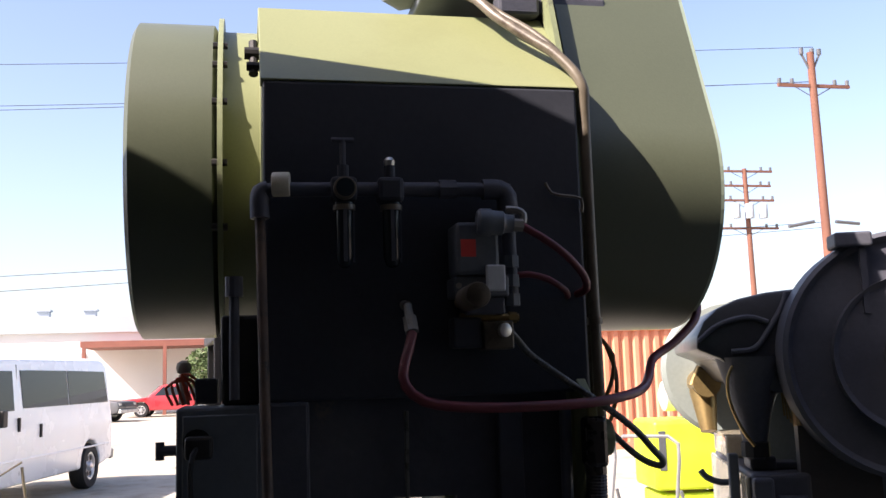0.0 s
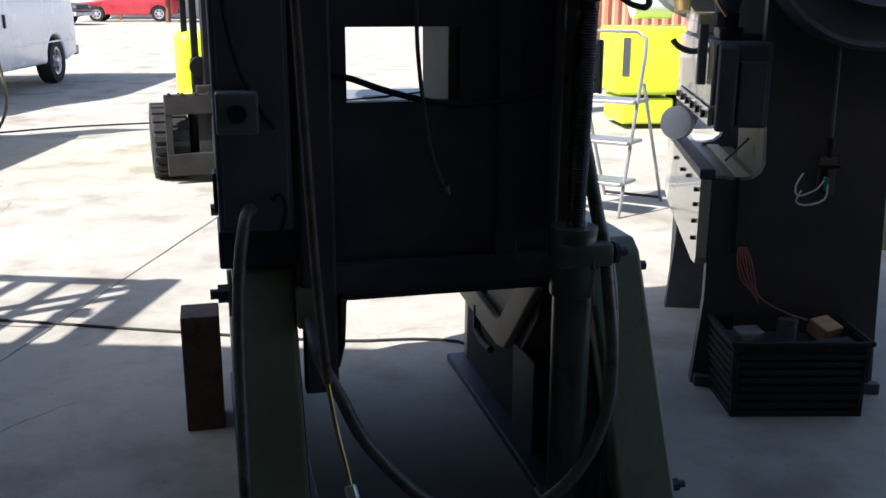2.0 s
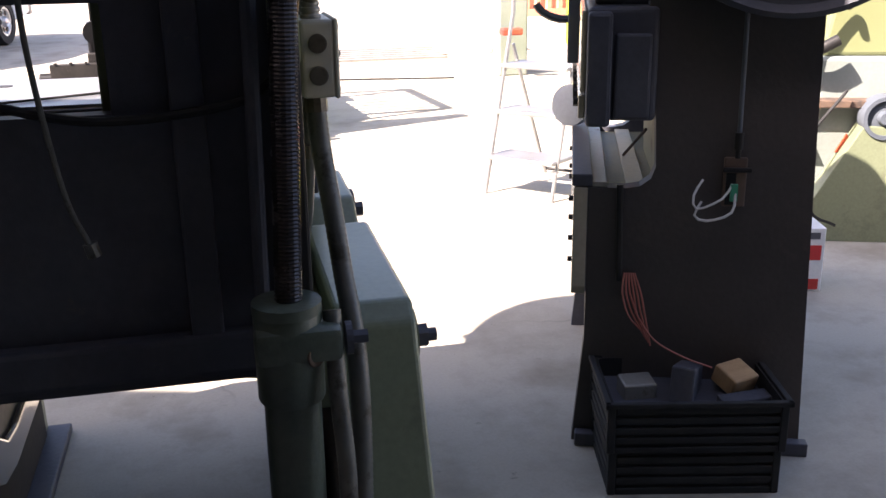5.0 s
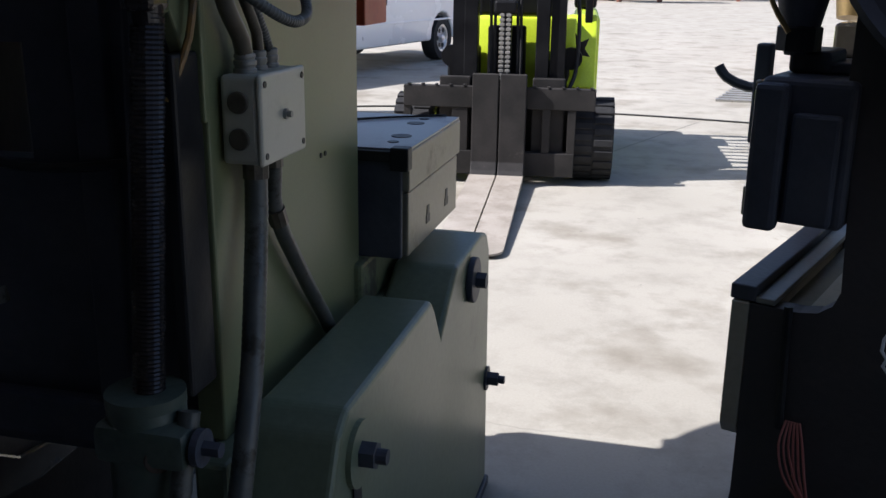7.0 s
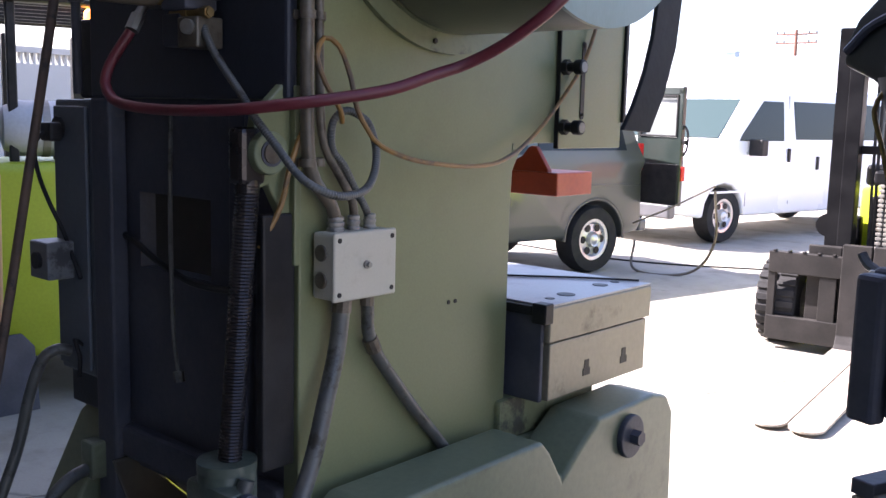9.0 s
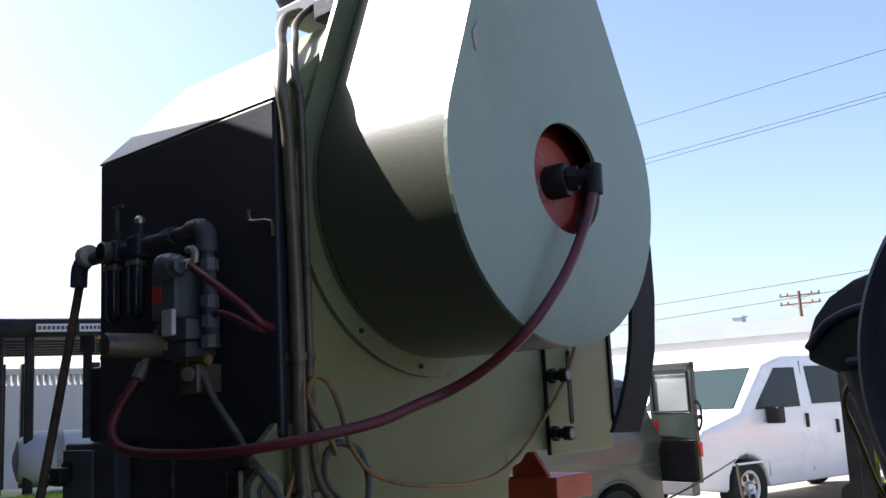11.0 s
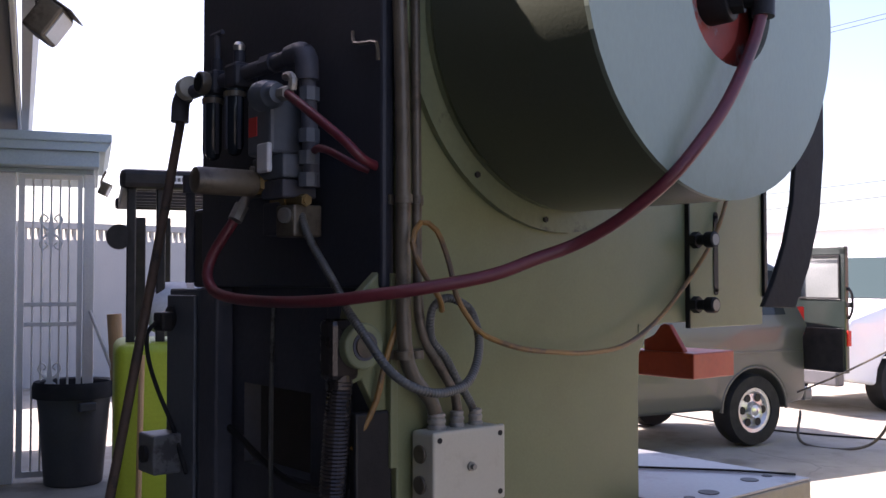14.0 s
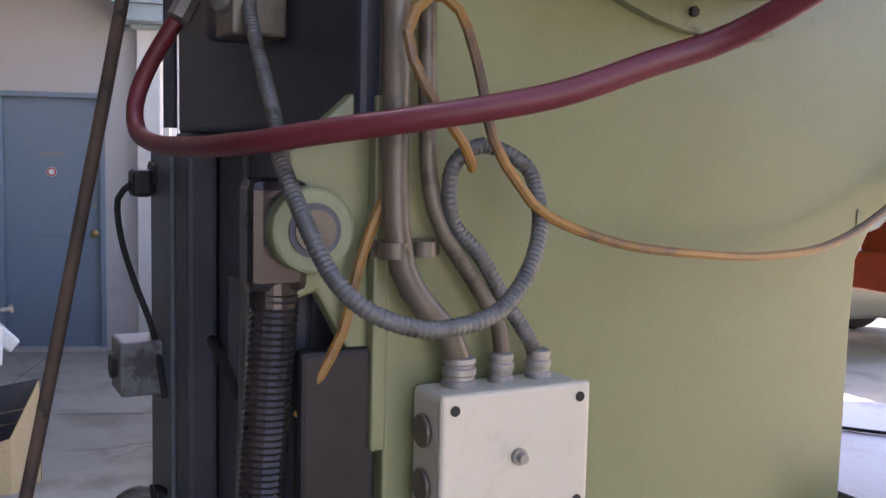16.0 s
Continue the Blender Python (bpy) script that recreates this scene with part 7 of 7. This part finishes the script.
part("side_panel", sheet(NN, NR, up(NR, TOPS["r"]), up(NN, TOPS["n"]), -0.006), BEIGE, hb)
part("side_panel", sheet(NR, NB, up(NB, TOPS["b"]), up(NR, TOPS["r"]), -0.006), BLACKM, hb, "dark inner panel")
part("side_panel", sheet(NB, NL, up(NL, TOPS["l"]), up(NB, TOPS["b"]), -0.006), BLACKM, hb, "dark inner panel")
part("hopper_floor", hull([up(v * 0.96 + (NL + NN + NR + NB) * 0.01, z) for v in (NL, NN, NR, NB) for z in (0.06, 0.07)]), INNERBLACK, hb, "black hopper floor")
for z in (0.30, 0.36):
    part("tray_wire", cyl((-3.70, -0.33, z), (-3.68, -0.12, z + 0.03), 0.005, 6), GALV, hb)
part("heel", box(-3.86, -3.76, -0.10, -0.035, 0.0, 0.19, 0.006), BEIGE, hb)
cv = thing("machine_cover", "tilted beige machine cover with a pale window", "machine cover")
part("lid_rim", prism([(-0.742, 0.897), (-0.718, 0.862), (-0.421, 0.539), (-0.376, 0.553), (-0.700, 0.932)], "x", -3.42, -3.085, 0.006), BEIGE, cv)
part("shell", prism([(-0.694, 0.939), (-0.602, 0.986), (-0.301, 0.655), (-0.368, 0.560)], "x", -3.42, -3.075, 0.012, 3), BEIGE, cv, "", True)
part("upper_box", hull([(-3.11, -0.60, 0.985), (-3.11, -0.34, 0.925), (-3.11, -0.341, 0.715), (-3.44, -0.50, 1.04), (-3.42, -0.44, 1.06), (-3.42, -0.24, 0.98), (-3.42, -0.26, 0.70)], 0.008), BEIGE, cv, "", True)
part("corner_latch", box(-3.088, -3.081, -0.728, -0.706, 0.872, 0.900, 0.003), BLACKM, cv, "small black latch")
part("window", prism([(-0.499, 0.799), (-0.475, 0.838), (-0.439, 0.83), (-0.42, 0.799), (-0.384, 0.744), (-0.396, 0.714), (-0.438, 0.71), (-0.475, 0.737)], "x", -3.0745, -3.068, 0.002), TANKWHITE, cv, "pale oval window")
part("inner_drum", join(cyl((-3.36, -0.30, 0.665), (-3.36, -0.285, 0.885), 0.028, 18), cyl((-3.38, -0.255, 0.68), (-3.38, -0.245, 0.86), 0.020, 16)), TANKWHITE, cv, "pale grey inner drum", True)
part("inner_gap", box(-3.37, -3.33, -0.338, -0.325, 0.66, 0.90), BLACK, cv)
part("side_arm", prism([(-0.258, 0.886), (-0.155, 0.775), (-0.20, 0.725), (-0.285, 0.80)], "x", -3.44, -3.40, 0.01), TANKWHITE, cv, "white plastic side arm")
part("side_knob", join(cyl((-3.40, -0.235, 0.925), (-3.40, -0.20, 0.93), 0.012, 12), cyl((-3.40, -0.20, 0.93), (-3.40, -0.185, 0.932), 0.02, 14)), STEEL_DULL, cv, "steel side knob", True)
part("prop", box(-3.40, -3.12, -0.86, -0.58, 0.577, 0.74, 0.02), BLACKM, cv)
part("prop_plate", prism([(-0.655, 0.577), (-0.61, 0.577), (-0.61, 0.70), (-0.64, 0.72)], "x", -3.115, -3.10, 0.004), SLATE, cv)
co_ = thing("cable_coil", "thick coil of black cable hung on the machine base", "cable coil", Matrix.Translation((-3.052, -0.60, 0.365)))
for i in range(12):
    r, dz = 0.128 + 0.018 * math.sin(i * 2.1), -0.012 * (i % 4) - (0.03 if i % 5 == 2 else 0.0)
    part("turn", tube([(0.012 + 0.0075 * (i % 6) + 0.006 * math.sin(a + i), r * math.cos(a + 0.2) + 0.012 * math.sin(i * 1.7), (r + 0.025) * math.sin(a + 0.2 * math.sin(i)) + dz) for a in [k * math.pi / 10 for k in range(21)]], 0.0085, 8), RUBBER, co_, "", True)
part("tail", tube([(0.03, -0.12, 0.10), (0.045, -0.185, 0.03), (0.05, -0.20, -0.10), (0.05, -0.17, -0.24), (0.05, -0.10, -0.33)], 0.0065, 8), GALV, co_, "brown loose end", True)
part("tail", tube([(0.05, 0.10, 0.14), (0.06, 0.16, 0.11), (0.065, 0.205, 0.02), (0.065, 0.20, -0.08), (0.055, 0.15, -0.20), (0.05, 0.10, -0.27)], 0.0065, 8), GALV, co_, "brown loose end", True)
part("hanger", cyl((0.0, -0.01, 0.115), (0.075, -0.01, 0.125), 0.008, 10), BLACKM, co_)
mb = thing("mesh_basket", "black plastic mesh basket on scrap", "basket", Matrix.Translation((-4.2, -0.85, 0.46)))
for k in range(9):
    z, w = 0.045 * k, -0.2 + 0.05 * k
    part("basket_bar", box(-0.2, -0.19, -0.2, 0.2, z, z + 0.02), RUBBER, mb)
    part("basket_bar", box(0.19, 0.2, -0.2, 0.2, z, z + 0.02), RUBBER, mb)
    part("basket_bar", box(-0.188, 0.188, 0.19, 0.2, z, z + 0.02), RUBBER, mb)
    part("basket_upright", box(0.2005, 0.208, w, w + 0.02, 0.0, 0.4), RUBBER, mb)
    part("basket_upright", box(w, w + 0.02, 0.2005, 0.208, 0.0, 0.4), RUBBER, mb)
part("basket_rim", join(box(-0.212, 0.212, 0.186, 0.212, 0.4005, 0.42, 0.004), box(0.186, 0.212, -0.212, 0.185, 0.4005, 0.42, 0.004)), RUBBER, mb)
sp = thing("scrap_table", "low dark stand under the basket", "stand")
part("stand", box(-4.5, -3.9, -1.3, -0.50, 0.0, 0.46, 0.01), BLACKM, sp)

# ---- machines and goods past the second press ----
ly = thing("forklift", "bright lime yellow forklift counterweight with dark side panel", "forklift", Matrix.Translation((4.03, 7.75, 0)) @ Matrix.Rotation(radians(-8), 4, "Z"))
part("counterweight", box(0.0, 1.05, 0.0, 0.9, 0.40, 1.16, 0.05, 3), LIME, ly, "", True)
part("lower_skirt", box(0.08, 0.7, 0.05, 0.85, 0.06, 0.36, 0.03), LIME, ly)
part("side_panel", box(0.05, 0.13, -0.008, 0.0, 0.62, 1.05, 0.003), CARGREY, ly)
part("tyre", lathe([(0.1, -0.12), (0.27, -0.12), (0.28, 0.12), (0.1, 0.12)], (0.85, 0.2, 0.28), (1, 0, 0), 26), RUBBER, ly, "", True)
part("top_tank", lathe([(0.05, 0), (0.17, 0.05), (0.17, 0.5), (0.05, 0.55)], (0.2, 0.4, 1.42), (1, 0, 0), 24), TANKWHITE, ly, "pale tank", True)
sp2 = thing("small_machine", "dark small machine on a stand", "machine")
part("stand", box(3.55, 3.9, 9.2, 9.5, 0.0, 1.2, 0.02), DISCGREY, sp2)
part("head", join(box(3.45, 4.0, 9.1, 9.5, 1.2, 1.55, 0.04), cyl((3.6, 9.1, 1.6), (3.9, 9.1, 1.75), 0.1, 16)), BLACKM, sp2)
part("rag", box(3.5, 3.75, 8.9, 9.05, 0.5, 0.58, 0.02), REDPAINT, sp2)
gm = thing("green_machine", "grey-green machine with slanting guards", "machine", Matrix.Translation((3.35, 2.6, 0)) @ Matrix.Rotation(radians(-20), 4, "Z"))
part("body", box(0.0, 0.9, 0.0, 0.6, 0.0, 0.95, 0.02), DISCGREY, gm)
part("guard", prism([(0.0, 0.95), (0.9, 0.95), (0.8, 1.6), (0.15, 1.75)], "y", 0.05, 0.5, 0.02), GREEN, gm)
part("leg_brace", prism([(-0.14, 0.0), (0.55, 0.0), (0.55, 0.60), (0.20, 0.62)], "y", -0.16, -0.02, 0.006), GREEN_LEG, gm, "dark green slanting leg")
part("motor", lathe([(0.03, 0.16), (0.04, 0.13), (0.085, 0.12), (0.09, 0.15), (0.11, 0.15), (0.115, 0.13), (0.115, 0.05), (0.05, 0.0)], (0.30, -0.02, 0.66), (0, -1, 0), 28), SLATE, gm, "grey handwheel", True)
part("bench_rail", box(-0.5, 0.25, -0.1, 0.1, 0.70, 0.74, 0.006), RUSTY, gm, "rusty brown rail")
part("pipe_elbow", tube([(-0.12, -0.08, 0.95), (-0.05, -0.12, 1.0), (0.04, -0.12, 1.05)], 0.03, 10), BLACK, gm, "black conduit elbow", True)
for k in range(3):
    part("orange_tab", prism([(-0.30 + 0.2 * k, 0.46), (-0.20 + 0.2 * k, 0.46), (-0.25 + 0.2 * k, 0.56)], "y", -0.06, -0.04), ORANGE, gm, "orange triangular tab")
part("flex", tube([(0.1, -0.05, 1.2), (0.0, -0.1, 1.35), (-0.1, -0.1, 1.2), (-0.12, -0.08, 0.95), (-0.2, -0.05, 0.8)], 0.018, 8, 0.01, 0.1), GALV, gm)
part("black_cord", tube([(0.1, -0.15, 0.8), (-0.1, -0.2, 0.5), (-0.05, -0.25, 0.2), (0.1, -0.2, 0.1)], 0.008, 8), RUBBER, gm)
ct = thing("carton", "red and white printed carton on the ground", "carton", Matrix.Translation((2.68, 1.82, 0)) @ Matrix.Rotation(radians(-15), 4, "Z"))
part("carton_body", box(0.0, 0.22, 0.0, 0.22, 0.0, 0.30, 0.004), PAPER, ct)
part("red_band", box(0.0, 0.205, -0.003, 0.0, 0.15, 0.22), BRICKRED, ct, "red printed band")
part("red_band", box(0.0, 0.205, -0.003, 0.0, 0.01, 0.06), BRICKRED, ct, "red printed band")
for i in range(3):
    part("print_bar", box(0.03 + 0.06 * i, 0.075 + 0.06 * i, -0.003, 0.0, 0.25, 0.28), CARGREY, ct)
cw = thing("white_bag", "crumpled white bag on the carton", "bag")
bag = bmesh.new()
bmesh.ops.create_icosphere(bag, subdivisions=3, radius=0.09)
rnd = random.Random(4)
for v in bag.verts:
    v.co *= 0.8 + 0.4 * rnd.random()
    v.co = Vector((2.78 + v.co.x, 1.93 + v.co.y, 0.376 + max(v.co.z, -0.074) * 0.9))
part("bag", bag, PAPER, cw)
wd = thing("pallet", "stack of weathered boards by the fence", "pallet")
for i in range(6):
    part("board", box(1.6 + 0.05 * i, 3.4 + 0.05 * i, 11.2 + 0.25 * i, 11.35 + 0.25 * i, 0.0, 0.03), STEEL_DULL, wd)
gb = thing("grey_bin", "pale grey sheet metal bin", "bin")
part("bin", prism([(3.45, 0.0), (4.15, 0.0), (4.25, 0.62), (3.35, 0.62)], "y", 11.6, 12.3, 0.01), BOXGREY, gb)


# ---- distance ----
bd = thing("warehouse", "long white warehouse with grey parapet and canopy", "warehouse")
part("wall", box(-70, 4, 60, 90, 0, 5.0), FARWALL, bd)
part("parapet", box(-70.2, 4.2, 59.8, 90.2, 5.0, 6.0), FARGREY, bd)
for x in (-62, -50, -38, -26, -14.5):
    part("loading_door", box(x, x + 4.5, 59.9, 60.02, 0, 3.8), FARGREY, bd)
part("canopy", join(box(-9.5, 4, 55, 60, 3.9, 4.25), *[box(-9.4 + 4.4 * i, -9.2 + 4.4 * i, 55, 55.2, 0, 3.9) for i in range(4)]), paint("rusty canopy steel", (0.2, 0.07, 0.05), (0.26, 0.1, 0.07), 0.8, scale=1, bump=0), bd, "rust red loading canopy")
for x in (-13.2, -10.4, -40, -28):
    part("roof_vent", join(box(x, x + 0.7, 62, 62.7, 6.0, 6.5), box(x - 0.1, x + 0.8, 61.9, 62.8, 6.5, 6.6)), FARGREY, bd)
b2 = thing("far_shop", "low white shop building across the yard", "building")
part("wall", box(8, 60, 66, 90, 0, 4.4), FARWALL, b2)
part("roofline", box(7.8, 60.2, 65.8, 90, 4.4, 5.0), FARGREY, b2)
for x in (14, 24, 34, 44):
    part("window", box(x, x + 3, 65.9, 66.02, 1.2, 3.0), GLASS, b2)
cn = thing("shipping_container", "faded orange corrugated shipping container", "container")
part("frame", join(box(6.0, 6.15, 17.9, 18.05, 0, 2.75), box(12.0, 12.15, 17.9, 18.05, 0, 2.75), box(6.0, 12.15, 17.9, 18.05, 2.6, 2.75), box(6.0, 12.15, 17.9, 18.05, 0, 0.15)), CONTAINER, cn)
for i in range(24):
    part("corrugation", prism([(6.15 + i * 0.244, 18.02), (6.21 + i * 0.244, 17.95), (6.30 + i * 0.244, 17.95), (6.36 + i * 0.244, 18.02), (6.394 + i * 0.244, 18.02), (6.394 + i * 0.244, 18.06), (6.15 + i * 0.244, 18.06)], "z", 0.15, 2.6), CONTAINER, cn)
part("container_box", box(6.05, 12.1, 18.06, 20.4, 0.0, 2.72), CONTAINER, cn)
fence = thing("iron_fence", "white iron bar fence with gate", "fence")
part("rail", join(box(8.6, 22.0, 49.9, 49.98, 1.6, 1.68), box(8.6, 22.0, 49.9, 49.98, 0.15, 0.23)), WHITETRIM, fence)
for i in range(90):
    part("bar", box(8.62 + i * 0.148, 8.65 + i * 0.148, 49.92, 49.95, 0.05, 1.75), WHITETRIM, fence)


def utility_pole(x, y, h, r, arms, label):
    p = thing("utility_pole", label, "utility pole", Matrix.Translation((x, y, 0)))
    part("shaft", cyl((0, 0, 0), (-0.15, 0, h), r, 14, r * 0.7), WOODPOLE, p, "", True)
    for z, w in arms:
        a = part("crossarm", box(-w - 0.1, w - 0.1, -0.08, 0.06, z - 0.08, z + 0.08), WOODPOLE, p)
        for k in (-0.95, -0.6, 0.6, 0.95):
            part("insulator", cyl((k * w - 0.1, 0, z + 0.08), (k * w - 0.1, 0, z + 0.34), 0.1, 10), CARGREY, a)
        part("brace", join(cyl((-0.1, 0.05, z - 0.6), (-0.1 + w * 0.5, 0.05, z - 0.05), 0.025, 6), cyl((-0.1, 0.05, z - 0.6), (-0.1 - w * 0.5, 0.05, z - 0.05), 0.025, 6)), CARGREY, a)
    return p


p1 = utility_pole(27.95, 40, 17.4, 0.26, [(15.65, 2.0)], "tall reddish wooden utility pole with crossarm")
for k in (-0.5, 0.1, 0.5):
    part("top_bracket", join(cyl((-0.15, 0, 16.3), (-0.15 + k, 0, 17.3), 0.06, 8), cyl((-0.15 + k, 0, 17.3), (-0.15 + k, 0, 17.6), 0.12, 10)), CARGREY, p1)
part("guy_sleeve", cyl((-2.1, 0, 8.45), (-0.7, 0, 8.7), 0.09, 8), CARGREY, p1)
part("guy_sleeve", cyl((0.5, 0, 8.7), (1.8, 0, 8.6), 0.09, 8), CARGREY, p1)
p2 = utility_pole(36.3, 62, 16.3, 0.24, [(16.1, 2.2), (15.0, 2.0), (13.9, 2.2), (11.8, 2.4)], "utility pole with several crossarms and transformers")
for k in (-1.2, -0.1, 1.0):
    part("transformer", cyl((k, -0.3, 12.5), (k, -0.3, 13.6), 0.32, 16, bev=0.05), FARGREY, p2, "", True)
utility_pole(-42.0, 110, 12.5, 0.24, [(12.0, 2.4), (11.0, 2.4)], "distant utility pole with two crossarms")
wires = thing("power_lines", "thin dark power lines strung over the yard", "power line")
for z, dy, dz in ((15.9, 0.0, 0), (16.0, 0.4, 0.15), (17.7, 0.0, 0.3), (8.7, 0.0, -0.5), (8.5, 0.6, -0.8)):
    pts = []
    for i in range(25):
        k = i / 24
        pts.append((28 - 110 * k, 40 + 14 * k + dy, z + dz * k * 4 - 1.2 * math.sin(math.pi * k)))
    part("wire", tube(pts, 0.015, 5, 3.0), RUBBER, wires)


def tree(x, y, h, r, seed):
    rnd = random.Random(seed)
    t = thing("tree", "small dusty green tree by the far wall", "tree", Matrix.Translation((x, y, 0)))
    limbs = [cyl((0, 0, 0), (0.1, 0, h * 0.55), 0.14, 8, 0.08)]
    for i in range(6):
        a = rnd.uniform(0, 6.28)
        limbs.append(cyl((0.08, 0, h * 0.45), (r * 0.7 * math.cos(a), r * 0.7 * math.sin(a), h * rnd.uniform(0.65, 0.95)), 0.05, 6, 0.02))
    part("trunk", join(*limbs), WOODPOLE, t)
    verts, faces = [], []
    for i in range(2600):
        a, b, k = rnd.uniform(0, 6.28), rnd.uniform(-1, 1), rnd.random() ** 0.4
        c = Vector((r * k * math.cos(a) * math.sqrt(1 - b * b), r * k * math.sin(a) * math.sqrt(1 - b * b), h * 0.68 + h * 0.32 * k * b))
        if math.sin(c.x * 3.1) * math.cos(c.y * 2.7) * math.sin(c.z * 2.3) > 0.25:
            continue
        u = Vector((rnd.uniform(-1, 1), rnd.uniform(-1, 1), rnd.uniform(-1, 1))).normalized() * 0.13
        w = u.cross(Vector((rnd.uniform(-1, 1), rnd.uniform(-1, 1), 1))).normalized() * 0.07
        n = len(verts)
        verts += [c - u, c + w, c + u, c - w]
        faces.append((n, n + 1, n + 2, n + 3))
    me = bpy.data.meshes.new("crown")
    me.from_pydata(verts, [], faces)
    me.materials.append(LEAF)
    o = new("crown", me)
    o.parent = t


tree(-2.2, 50, 3.6, 1.5, 3)
tree(-0.2, 51, 3.2, 1.3, 5)
